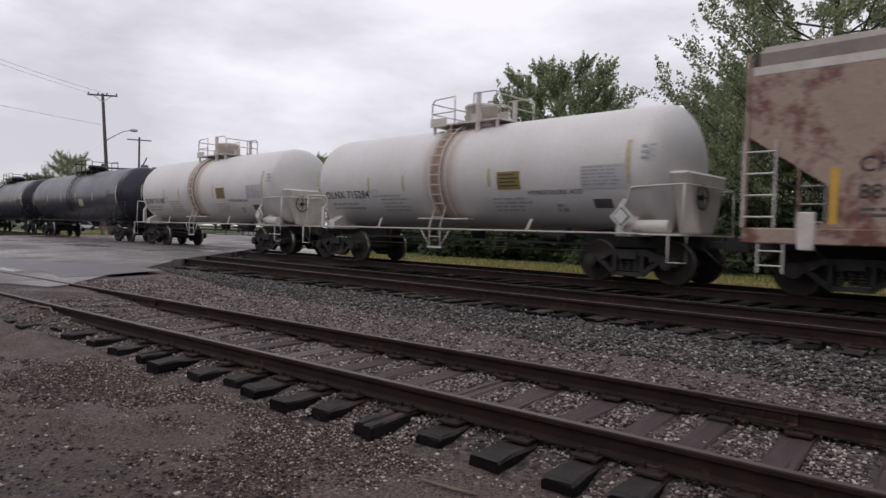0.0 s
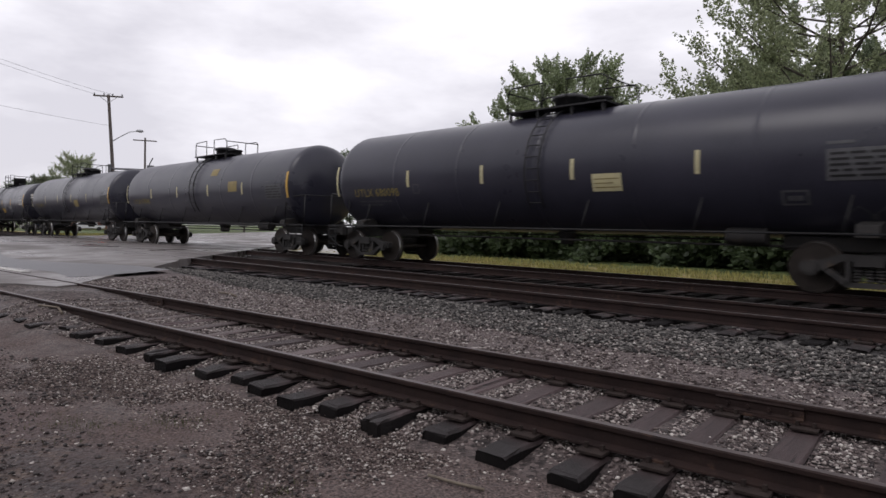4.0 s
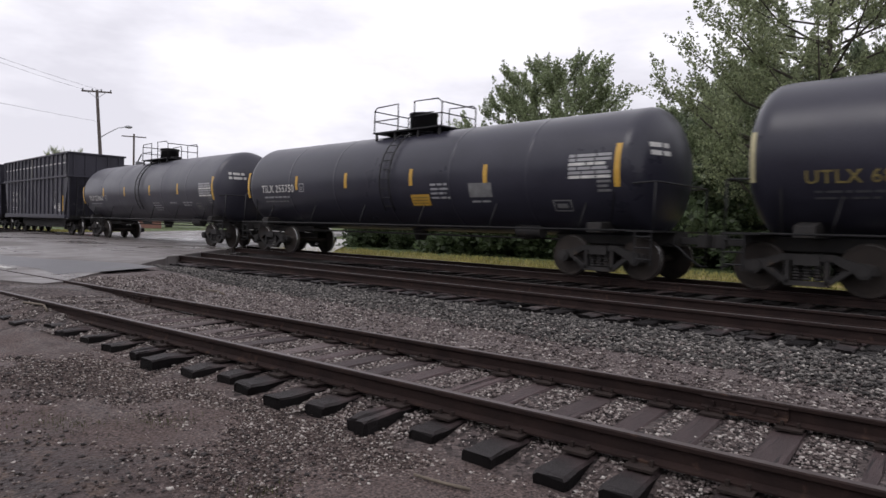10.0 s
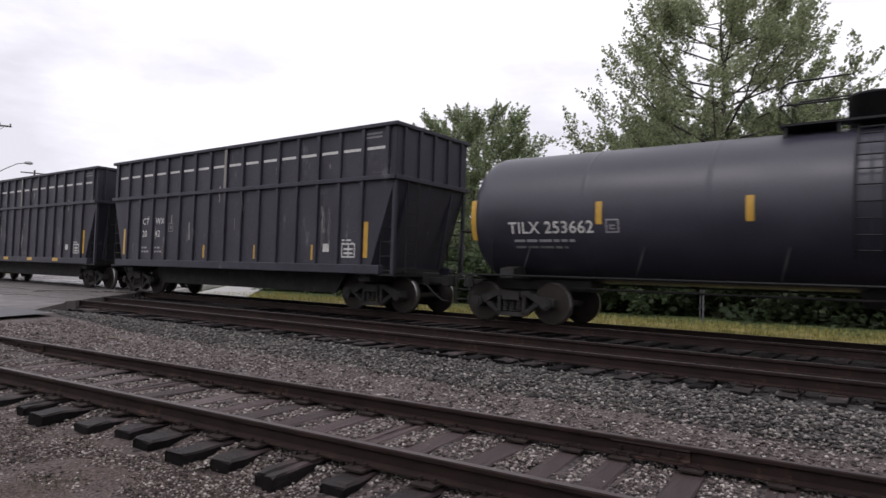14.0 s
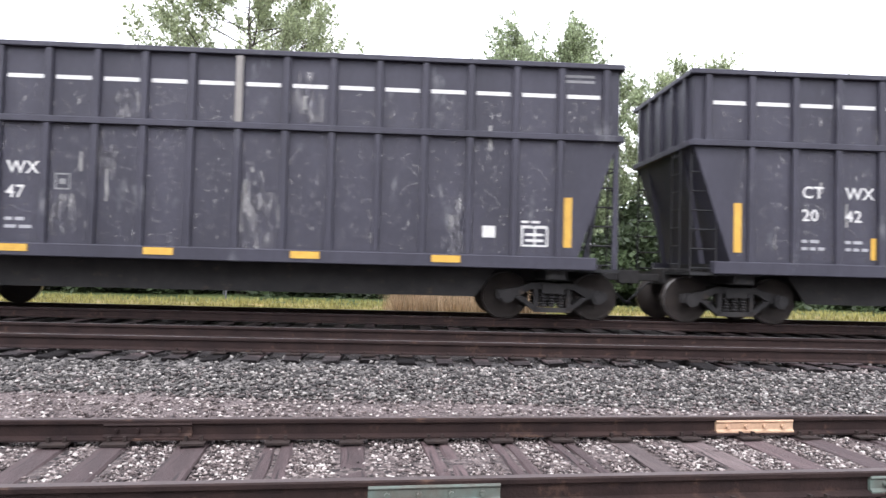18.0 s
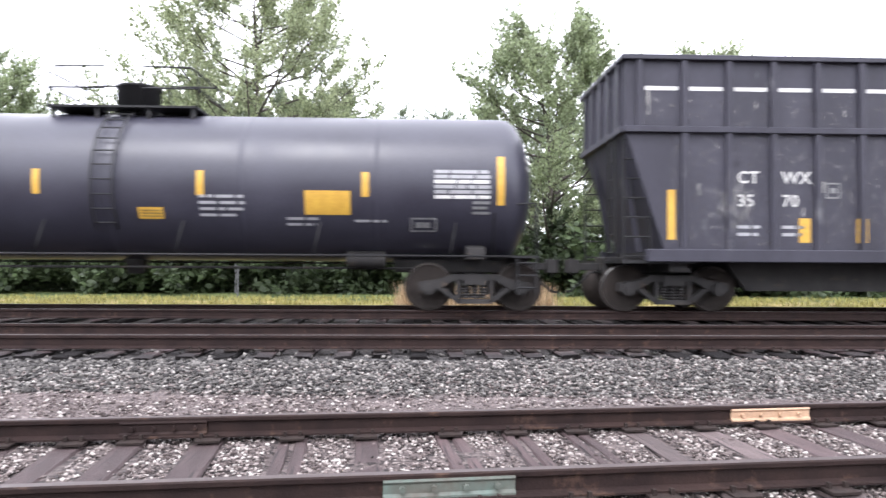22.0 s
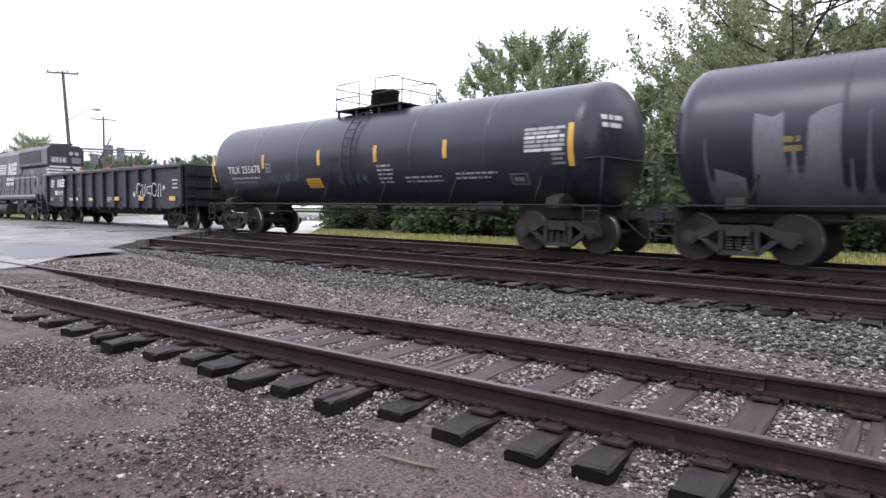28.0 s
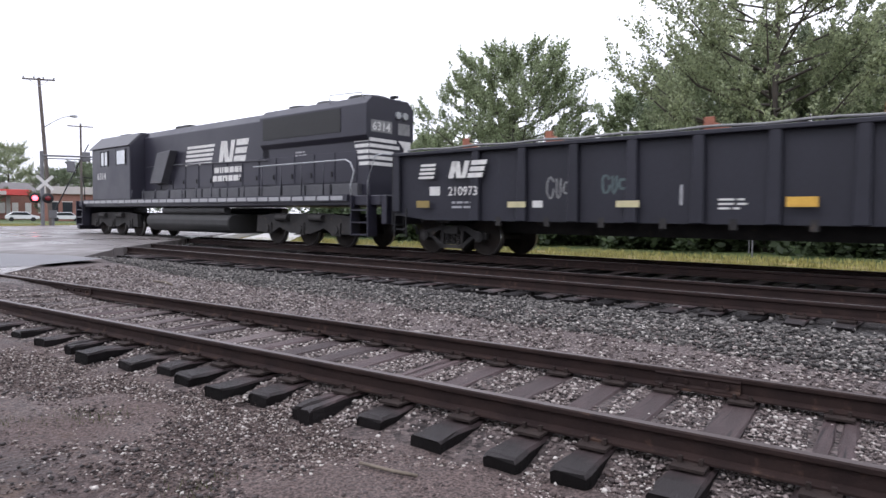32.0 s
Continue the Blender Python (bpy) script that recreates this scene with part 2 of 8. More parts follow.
M["sheet_rust"] = material("rust-stained beige hopper paint", (0.40, 0.315, 0.255), 0.6, second=(0.27, 0.185, 0.145), scale=1.1, fine=20, bump=0.06, third=(0.15, 0.065, 0.048), patch=0.56, patch_scale=1.1)
M["sheet_cap"] = material("grey-brown roof cap", (0.27, 0.24, 0.22), 0.65, second=(0.18, 0.15, 0.13), scale=2, fine=20, bump=0.08, third=(0.14, 0.08, 0.05), patch=0.62)
M["rail"] = material("rusty rail steel", (0.036, 0.022, 0.019), 0.72, second=(0.015, 0.010, 0.010), scale=3, fine=50, bump=0.25, metal=0.1, third=(0.070, 0.042, 0.031), patch=0.64)
M["rail_top"] = material("worn rail head", (0.115, 0.092, 0.088), 0.45, second=(0.055, 0.042, 0.040), scale=3, fine=50, metal=0.4, bump=0.08, stretch=(0.3, 1, 1))
M["rail_shine"] = material("polished rail head", (0.34, 0.33, 0.335), 0.30, second=(0.10, 0.092, 0.090), scale=3, fine=50, metal=0.7, bump=0.02, stretch=(0.3, 1, 1))
M["bar_tan"] = material("new tan joint bar", (0.50, 0.34, 0.22), 0.65, second=(0.40, 0.25, 0.16), scale=4, fine=30, bump=0.1)
M["bar_green"] = material("greenish painted joint bar", (0.10, 0.14, 0.12), 0.65, second=(0.09, 0.07, 0.055), scale=7, fine=30, bump=0.1)
M["plate"] = material("rusty tie plate", (0.034, 0.024, 0.021), 0.8, second=(0.016, 0.012, 0.011), scale=5, fine=40, bump=0.25, third=(0.065, 0.040, 0.030), patch=0.66)
M["tie"] = tie_material("weathered brown tie wood", (0.086, 0.059, 0.059), (0.042, 0.029, 0.029))
M["tie_dark"] = material("dark tie wood, creosote and side shade", (0.013, 0.011, 0.011), 0.75, second=(0.006, 0.005, 0.005), scale=2.5, fine=26, bump=0.5, stretch=(5, 0.5, 3), vary=0.4)
M["tie_grey"] = tie_material("grey weathered tie wood", (0.110, 0.084, 0.081), (0.056, 0.042, 0.041))
M["stone_grey"] = stone_material("grey and greenish crushed stone", ((0.0, (0.022, 0.020, 0.020)), (0.28, (0.050, 0.046, 0.044)), (0.55, (0.094, 0.087, 0.081)), (0.78, (0.155, 0.143, 0.133)), (0.93, (0.235, 0.218, 0.202)), (1.0, (0.33, 0.31, 0.285))))
M["mud"] = material("dark wet mud", (0.040, 0.030, 0.028), 0.7, second=(0.022, 0.016, 0.015), scale=8, fine=50, bump=0.3, vary=0.5, islands=True)
M["stone_tan"] = stone_material("pale crushed stone", ((0.0, (0.032, 0.026, 0.026)), (0.25, (0.095, 0.074, 0.070)), (0.55, (0.195, 0.158, 0.148)), (0.80, (0.33, 0.285, 0.265)), (1.0, (0.56, 0.52, 0.48))))
M["stone_brown"] = stone_material("brown and pale gravel", ((0.0, (0.022, 0.016, 0.016)), (0.35, (0.080, 0.058, 0.053)), (0.62, (0.155, 0.116, 0.103)), (0.84, (0.28, 0.235, 0.21)), (1.0, (0.55, 0.51, 0.47))))
M["asphalt"] = material("worn damp asphalt", (0.160, 0.142, 0.134), 0.85, second=(0.098, 0.087, 0.084), mottle=0.4, scale=0.35, fine=50, bump=0.12, gloss=0.12, third=(0.14, 0.126, 0.122), patch=0.6, patch_scale=1.2)
M["tar"] = material("dark damp tar patch", (0.055, 0.050, 0.055), 0.4, second=(0.035, 0.033, 0.036), scale=0.8, fine=60, bump=0.1)
M["concrete"] = material("pale concrete", (0.44, 0.43, 0.41), 0.8, second=(0.36, 0.35, 0.33), scale=1, fine=30, bump=0.1)
M["bark"] = material("grey-brown bark", (0.085, 0.072, 0.060), 0.9, second=(0.05, 0.042, 0.036), scale=4, fine=20, bump=0.6, stretch=(1, 1, 0.3))
M["reed"] = material("dry tan reeds", (0.42, 0.31, 0.19), 0.8, second=(0.32, 0.22, 0.13), scale=2, fine=10, bump=0.0, vary=0.4, islands=True)
M["blade"] = material("mown yellow-green grass blades", (0.30, 0.26, 0.075), 0.7, second=(0.20, 0.20, 0.06), scale=0.5, fine=10, bump=0.0, vary=0.4, islands=True)
M["pole_wood"] = material("grey utility pole wood", (0.12, 0.10, 0.09), 0.85, second=(0.08, 0.068, 0.06), scale=2, fine=25, bump=0.3, stretch=(1, 1, 0.15))
M["galv"] = material("galvanised metal", (0.42, 0.43, 0.44), 0.45, metal=0.5, scale=3, fine=30, bump=0.05)
M["wire"] = material("dark cable", (0.05, 0.05, 0.05), 0.6, bump=0)
M["glass"] = material("dark cab glass", (0.03, 0.035, 0.04), 0.06, scale=2, bump=0)
# The sky's brightness in the cab windows is put into this pale colour.
M["cab_sky"] = material("cab window, sky painted pale", (0.62, 0.64, 0.66), 0.1, scale=2, bump=0)
M["red_lens"] = material("lit red signal lens", (1.0, 0.08, 0.10), 0.3, glow=3.0, bump=0)
M["red_dark"] = material("unlit red signal lens", (0.16, 0.01, 0.015), 0.2, bump=0)
M["red_paint"] = material("red canopy cladding", (0.55, 0.06, 0.05), 0.5, second=(0.45, 0.05, 0.045), scale=1, bump=0)
M["brick"] = material("red-brown brick", (0.26, 0.13, 0.10), 0.85, second=(0.20, 0.10, 0.08), scale=1, fine=25, bump=0.2)
M["cladding"] = material("pale wall cladding", (0.46, 0.42, 0.40), 0.7, second=(0.38, 0.35, 0.33), scale=0.6, fine=20, bump=0.05)
M["roofing"] = material("grey roofing", (0.16, 0.15, 0.15), 0.8, scale=1, bump=0.1)
M["car_white"] = material("white car paint", (0.66, 0.66, 0.67), 0.25, second=(0.6, 0.6, 0.6), scale=1, bump=0)
M["car_blue"] = material("dark blue car paint", (0.03, 0.05, 0.12), 0.25, scale=1, bump=0)
M["tyre"] = material("black rubber", (0.02, 0.02, 0.02), 0.8, bump=0.1)
M["red_brown"] = material("rust-red stake paint", (0.30, 0.11, 0.06), 0.7, second=(0.22, 0.08, 0.05), scale=4, bump=0.1)
M["load"] = material("pale tarpaulin edge", (0.48, 0.47, 0.46), 0.6, second=(0.36, 0.35, 0.35), scale=2, fine=15, bump=0.2)
M["stick"] = material("dead grey stick wood", (0.16, 0.13, 0.10), 0.85, scale=5, fine=30, bump=0.3)


def leaf_material(name, colour, second):
    m = material(name, colour, 0.5, second=second, scale=0.8, fine=10, bump=0.0, vary=0.5, islands=True)
    n, l = m.node_tree.nodes, m.node_tree.links
    b, out = n["Principled BSDF"], n["Material Output"]
    tr, mx = n.new("ShaderNodeBsdfTranslucent"), n.new("ShaderNodeMixShader")
    l.new(b.inputs["Base Color"].links[0].from_socket, tr.inputs[0])
    mx.inputs[0].default_value = 0.55
    l.new(b.outputs[0], mx.inputs[1])
    l.new(tr.outputs[0], mx.inputs[2])
    l.new(mx.outputs[0], out.inputs[0])
    return m


M["leaf"] = leaf_material("mid-green leaves", (0.29, 0.335, 0.195), (0.225, 0.27, 0.15))
M["leaf_pale"] = leaf_material("pale green leaves", (0.33, 0.365, 0.22), (0.265, 0.305, 0.175))
M["leaf_dark"] = leaf_material("dark green leaves", (0.22, 0.255, 0.165), (0.16, 0.20, 0.125))


def thin_film(name, colour, cover, scale, stretch, soft=0.18, most=0.75, run=None):
    """Worn, broken film: noise lets the paint below show through; run = (middle, half width) of a stain that thins out sideways."""
    m = material(name, colour, 0.75, second=tuple(c * 0.7 for c in colour), scale=3, fine=20, bump=0.05)
    n, l = m.node_tree.nodes, m.node_tree.links
    co, mp, no, mr = (n.new(k) for k in ("ShaderNodeTexCoord", "ShaderNodeMapping", "ShaderNodeTexNoise", "ShaderNodeMapRange"))
    mp.inputs["Scale"].default_value = stretch
    no.inputs["Scale"].default_value, no.inputs["Detail"].default_value, no.inputs["Roughness"].default_value = scale, 6.0, 0.7
    mr.inputs["From Min"].default_value, mr.inputs["From Max"].default_value = 0.71 - cover * 0.3 - soft / 2, 0.71 - cover * 0.3 + soft / 2
    mr.inputs["To Max"].default_value = most
    l.new(co.outputs["Object"], mp.inputs[0])
    l.new(mp.outputs[0], no.inputs["Vector"])
    l.new(no.outputs["Fac"], mr.inputs["Value"])
    alpha = mr.outputs[0]
    if run:
        sep, sub, ab, fade, mul = (n.new(k) for k in ("ShaderNodeSeparateXYZ", "ShaderNodeMath", "ShaderNodeMath", "ShaderNodeMapRange", "ShaderNodeMath"))
        sub.operation, ab.operation, mul.operation = "SUBTRACT", "ABSOLUTE", "MULTIPLY"
        sub.inputs[1].default_value = run[0]
        fade.interpolation_type = "SMOOTHSTEP"
        fade.inputs["From Min"].default_value, fade.inputs["From Max"].default_value = run[1], run[1] * 0.25
        l.new(co.outputs["Object"], sep.inputs[0])
        l.new(sep.outputs[0], sub.inputs[0])
        l.new(sub.outputs[0], ab.inputs[0])
        l.new(ab.outputs[0], fade.inputs["Value"])
        l.new(fade.outputs[0], mul.inputs[0])
        l.new(alpha, mul.inputs[1])
        alpha = mul.outputs[0]
    l.new(alpha, n["Principled BSDF"].inputs["Alpha"])
    return m


M["rust_run"] = thin_film("orange rust runs", (0.46, 0.29, 0.17), 0.72, 2.4, (1.8, 0.2, 0.08), soft=0.5, most=0.62, run=(-0.28, 0.80))
M["rust_core"] = thin_film("dense rust stain", (0.40, 0.21, 0.11), 0.85, 2.6, (1.8, 0.2, 0.12), soft=0.5, most=0.72, run=(-0.33, 0.30))
M["smear"] = thin_film("pale dried smears", (0.34, 0.33, 0.32), 0.42, 3.0, (2.5, 1, 0.6))
M["speckle"] = thin_film("pale specks and chips", (0.36, 0.35, 0.34), 0.22, 14.0, (1, 1, 0.7))
M["tan_strip"] = material("dull tan reflective strip", (0.46, 0.38, 0.25), 0.5, second=(0.38, 0.32, 0.22), scale=5, fine=30, bump=0.02)
M["moss"] = material("short moss and weeds", (0.075, 0.078, 0.030), 0.8, second=(0.045, 0.046, 0.020), scale=6, fine=20, bump=0.0, vary=0.5, islands=True)
M["duct"] = material("grey painted duct", (0.075, 0.074, 0.082), 0.5, second=(0.05, 0.05, 0.056), scale=2, fine=25, bump=0.05)
M["mast"] = material("dull weathered mast steel", (0.17, 0.17, 0.18), 0.6, second=(0.12, 0.12, 0.125), metal=0.2, scale=3, fine=30, bump=0.05)
M["post_pale"] = material("bare pale post paint", (0.27, 0.25, 0.22), 0.7, second=(0.16, 0.15, 0.14), scale=3, fine=14, bump=0.1, stretch=(2, 2, 0.6))
M["slope"] = material("grimy brown slope sheet", (0.085, 0.070, 0.062), 0.7, second=(0.050, 0.041, 0.037), scale=2, fine=25, bump=0.08)
for key, level in (("rail", 0.15), ("tie_dark", 0.12), ("plate", 0.2), ("under", 0.25), ("tie", 0.3), ("tie_grey", 0.3), ("black_metal", 0.3), ("wheel", 0.25), ("tank_black", 0.36), ("gondola", 0.35), ("gondola_ns", 0.35)):
    M[key].node_tree.nodes["Principled BSDF"].inputs["Specular IOR Level"].default_value = level
M["spray"] = material("faint teal spray paint", (0.085, 0.125, 0.125), 0.7, second=(0.05, 0.065, 0.068), mottle=0.3, scale=5, fine=30, bump=0.0)
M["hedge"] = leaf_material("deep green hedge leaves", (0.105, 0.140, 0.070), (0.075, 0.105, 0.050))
# Darker copy of the hedge leaves, with shade put into its colour.
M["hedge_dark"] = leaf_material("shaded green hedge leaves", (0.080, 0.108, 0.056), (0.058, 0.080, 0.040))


# ---- mesh helpers ----
def quad_faces(bm, rings, close=True, smooth=True, flip=False):
    """Skins a list of vertex rings."""
    for a, b in zip(rings, rings[1:]):
        k = len(a)
        for i in range(k if close else k - 1):
            j = (i + 1) % k
            vs = (a[i], a[j], b[j], b[i])
            f = bm.faces.new(vs[::-1] if flip else vs)
            f.smooth = smooth


def box(bm, x0, x1, y0, y1, z0, z1):
    v = [bm.verts.new(p) for p in ((x0, y0, z0), (x1, y0, z0), (x1, y1, z0), (x0, y1, z0), (x0, y0, z1), (x1, y0, z1), (x1, y1, z1), (x0, y1, z1))]
    for f in ((3, 2, 1, 0), (4, 5, 6, 7), (0, 1, 5, 4), (1, 2, 6, 5), (2, 3, 7, 6), (3, 0, 4, 7)):
        bm.faces.new([v[i] for i in f])
    return v


def prism(bm, pts, axis, a, b):
    """A flat outline pts, swept along an axis from a to b."""
    def at(p, d):
        return {"x": (d, p[0], p[1]), "y": (p[0], d, p[1]), "z": (p[0], p[1], d)}[axis]
    lo, hi = [bm.verts.new(at(p, a)) for p in pts], [bm.verts.new(at(p, b)) for p in pts]
    k = len(pts)
    for i in range(k):
        j = (i + 1) % k
        bm.faces.new((lo[i], lo[j], hi[j], hi[i]))
    bm.faces.new(lo[::-1])
    bm.faces.new(hi)


def rod(bm, p, q, r, seg=8, r2=None, caps=True):
    p, q = Vector(p), Vector(q)
    d = (q - p).normalized()
    u = d.orthogonal().normalized()
    w = d.cross(u)
    def ring(c, s):
        return [bm.verts.new(c + s * (math.cos(2 * math.pi * i / seg) * u + math.sin(2 * math.pi * i / seg) * w)) for i in range(seg)]
    r2 = r if r2 is None else r2
    quad_faces(bm, [ring(p, r), ring(q, r2)])
    if caps:
        bm.faces.new(ring(p, r)[::-1])
        bm.faces.new(ring(q, r2))


def pipe(bm, pts, r, seg=6):
    """A bent tube through pts."""
    pts = [Vector(p) for p in pts]
    rings = []
    for i, p in enumerate(pts):
        d = ((pts[min(i + 1, len(pts) - 1)] - p).normalized() + (p - pts[max(i - 1, 0)]).normalized()).normalized()
        u = d.cross(Vector((0.31, 0.17, 0.93))).normalized()
        w = d.cross(u)
        rings.append([bm.verts.new(p + r * (math.cos(2 * math.pi * k / seg) * u + math.sin(2 * math.pi * k / seg) * w)) for k in range(seg)])
    quad_faces(bm, rings)
    bm.faces.new(rings[0][::-1])
    bm.faces.new(rings[-1])


def lathe(bm, profile, axis="x", seg=48, centre=(0, 0, 0)):
    """profile: (along, radius); turned round the axis."""
    c = Vector(centre)
    rings = []
    for a, r in profile:
        ring = []
        for i in range(seg):
            t = 2 * math.pi * i / seg
            o = {"x": (a, r * math.cos(t), r * math.sin(t)), "y": (r * math.sin(t), a, r * math.cos(t)), "z": (r * math.cos(t), r * math.sin(t), a)}[axis]
            ring.append(bm.verts.new(c + Vector(o)))
        rings.append(ring)
    quad_faces(bm, rings)
    bm.faces.new(rings[0][::-1])
    bm.faces.new(rings[-1])


def finish(bm, name, mats, bevel=0.0):
    if bevel:
        bm.normal_update()
        es = [e for e in bm.edges if len(e.link_faces) == 2 and e.calc_face_angle(0) > 0.6]
        bmesh.ops.bevel(bm, geom=es, offset=bevel, segments=1, affect="EDGES", clamp_overlap=True)
    bmesh.ops.recalc_face_normals(bm, faces=bm.faces)
    me = bpy.data.meshes.new(name)
    bm.to_mesh(me)
    bm.free()
    for m in mats if isinstance(mats, (list, tuple)) else [mats]:
        me.materials.append(m)
    return me


def part(name, bm, mat, parent, label="", bevel=0.0):
    ob = new(name, finish(bm, name, mat, bevel))
    ob.parent = parent
    if label:
        ob["label"] = label
    return ob


def share(name, me, parent, m=None):
    """One more object on a mesh that is there already."""
    ob = new(name, me)
    ob.parent = parent
    if m is not None:
        ob.matrix_basis = m
    return ob


def thing(name, label, category, group="", kind="", m=None):
    ob = tagged(new(name), label, category, group, kind)
    ob.empty_display_size = 0.3
    if m is not None:
        ob.matrix_basis = m
    return ob


def solo(name, bm, mat, label, category, group="", kind="", bevel=0.0, m=None):
    ob = tagged(new(name, finish(bm, name, mat, bevel)), label, category, group, kind)
    if m is not None:
        ob.matrix_basis = m
    return ob


def soup(name, verts, faces, mat):
    me = bpy.data.meshes.new(name)
    me.from_pydata(verts, [], faces)
    for m in mat if isinstance(mat, (list, tuple)) else [mat]:
        me.materials.append(m)
    me.update()
    return me


def clamp01(v):
    return np.clip(v, 0.0, 1.0)


def smooth(a, b, v):
    t = clamp01((np.asarray(v, float) - a) / (b - a))
    return t * t * (3 - 2 * t)


# ---- the plan: siding, two main tracks, ground ----
SIDE_Y, SIDE_TURN, SIDE_Z, SIDE_DIP = 5.2525, 0.098, 0.30, -0.005  # siding: middle line and rail top at x = 0
MAIN_Y, TRAIN_Y, MAIN_Z = 10.02, 14.49, 0.545  # the two main tracks: middle lines and rail top
TRAIN_TURN = -0.010  # the train track closes in a little on the near one
GAUGE = 0.7525  # half the distance of the rail heads


def side_mid(x):
    return SIDE_Y + SIDE_TURN * x


def ground_z(x, y):
    x, y = np.asarray(x, float), np.asarray(y, float)
    d = y - side_mid(np.clip(x, -60, 32))
    near = 0.015 - 0.004 * np.clip(x, -25, 25)
    z = near + 0.012 + 0.078 * smooth(-1.15, -0.75, d)
    z = z + (0.292 - z) * smooth(np.minimum(1.5, 8.9 - 0.8 - side_mid(np.clip(x, -60, 25))), np.maximum(1.9, 8.75 - side_mid(np.clip(x, -60, 25))), d)
    z = z - 0.10 * smooth(16.1, 17.4, y)
    e = (x + 15.05) * 0.667 + (y - 5.9) * 0.745  # distance from the road's edge: the gravel ramps up to it
    s = side_mid(np.clip(x, -60, 32))
    return z + 0.165 * (1 - smooth(0.2, 3.2, e)) * smooth(s - 1.7, s - 0.9, y) * (1 - smooth(7.2, 8.6, y)) * smooth(-40, -30, x)


def ground():
    def axis(lo, hi, a, b, fine):
        mid = list(np.arange(a, b, fine))
        left, right, s = [], [], fine
        v = a
        while v > lo:
            s *= 1.35
            v -= s
            left.append(v)
        v, s = b, fine
        while v < hi:
            right.append(v)
            s *= 1.35
            v += s
        return np.array(left[::-1] + mid + right + [hi])
    xs, ys = axis(-2600, 2600, -14, 9, 0.16), axis(-2600, 2600, -1.0, 17.5, 0.13)
    gx, gy = np.meshgrid(xs, ys)
    z = ground_z(gx, gy)
    rng = np.random.default_rng(3)
    bumps = rng.normal(0, 1, z.shape)
    soft = (bumps + np.roll(bumps, 1, 0) + np.roll(bumps, 1, 1) + np.roll(bumps, (1, 1), (0, 1))) / 4
    near = (abs(gx) < 16) & (gy > -2) & (gy < 17)
    z = z + np.where(near, 0.012 * soft, 0)
    low = 0.02 * np.sin(gx * 1.7 + 1.3 * np.sin(gy * 1.1)) * np.cos(gy * 2.1 + gx * 0.4)
    z = z + np.where((gy < 4.2 + 0.098 * gx) & near, low * 0.8, 0)
    k = len(xs)
    verts = np.stack([gx.ravel(), gy.ravel(), z.ravel()], 1).tolist()
    faces = [(r * k + c, r * k + c + 1, (r + 1) * k + c + 1, (r + 1) * k + c) for r in range(len(ys) - 1) for c in range(k - 1)]
    m = bpy.data.materials.new("ground: mud, gravel, ballast and grass")
    m.use_nodes = True
    n, l = m.node_tree.nodes, m.node_tree.links
    b = n["Principled BSDF"]
    co = n.new("ShaderNodeTexCoord")
    sep = n.new("ShaderNodeSeparateXYZ")
    l.new(co.outputs["Object"], sep.inputs[0])

    def noise_node(s, detail=5.0, r=0.6):
        t = n.new("ShaderNodeTexNoise")
        t.inputs["Scale"].default_value, t.inputs["Detail"].default_value, t.inputs["Roughness"].default_value = s, detail, r
        l.new(co.outputs["Object"], t.inputs["Vector"])
        return t.outputs["Fac"]

    def math_node(op, a, c):
        t = n.new("ShaderNodeMath")
        t.operation = op
        for s, v in zip(t.inputs, (a, c)):
            if isinstance(v, (int, float)):
                s.default_value = v
            else:
                l.new(v, s)
        return t.outputs[0]

    def step(v, a, z):
        r = n.new("ShaderNodeMapRange")
        r.interpolation_type = "SMOOTHSTEP"
        r.inputs["From Min"].default_value, r.inputs["From Max"].default_value = a, z
        l.new(v, r.inputs["Value"])
        return r.outputs[0]

    def mix(fac, a, z, how="MIX"):
        x = n.new("ShaderNodeMix")
        x.data_type, x.blend_type = "RGBA", how
        for s, v in ((x.inputs[0], fac), (x.inputs[6], a), (x.inputs[7], z)):
            if isinstance(v, (int, float)):
                s.default_value = v
            elif isinstance(v, tuple):
                s.default_value = (*v, 1)
            else:
                l.new(v, s)
        return x.outputs[2]

    wob = math_node("MULTIPLY", math_node("SUBTRACT", noise_node(1.3), 0.5), 2.6)
    y2 = math_node("ADD", sep.outputs[1], wob)
    yp = math_node("SUBTRACT", y2, math_node("MULTIPLY", sep.outputs[0], SIDE_TURN))
    cells = n.new("ShaderNodeTexVoronoi")
    cells.inputs["Scale"].default_value = 26
    l.new(co.outputs["Object"], cells.inputs["Vector"])
    cell_tone = n.new("ShaderNodeSeparateColor")
    l.new(cells.outputs["Color"], cell_tone.inputs[0])
    grit = noise_node(55, 3)
    blotch = noise_node(0.9, 6, 0.65)
    mud = mix(step(blotch, 0.38, 0.60), (0.040, 0.029, 0.028), (0.112, 0.083, 0.081))
    mud = mix(step(noise_node(5.0, 6, 0.7), 0.50, 0.62), mud, (0.108, 0.076, 0.061))
    mud = mix(step(noise_node(3.1, 6, 0.72), 0.56, 0.66), mud, (0.030, 0.021, 0.019))
    mud = mix(step(noise_node(19.0, 4), 0.60, 0.66), mud, (0.017, 0.013, 0.0125))
    mud = mix(step(noise_node(34.0, 2), 0.67, 0.70), mud, (0.20, 0.17, 0.15))
    brown = mix(step(grit, 0.35, 0.65), (0.040, 0.029, 0.027), (0.150, 0.110, 0.100))
    bed = mix(cell_tone.outputs[0], (0.016, 0.013, 0.013), (0.150, 0.120, 0.113))
    path = mix(step(grit, 0.3, 0.7), (0.056, 0.045, 0.044), (0.185, 0.150, 0.144))
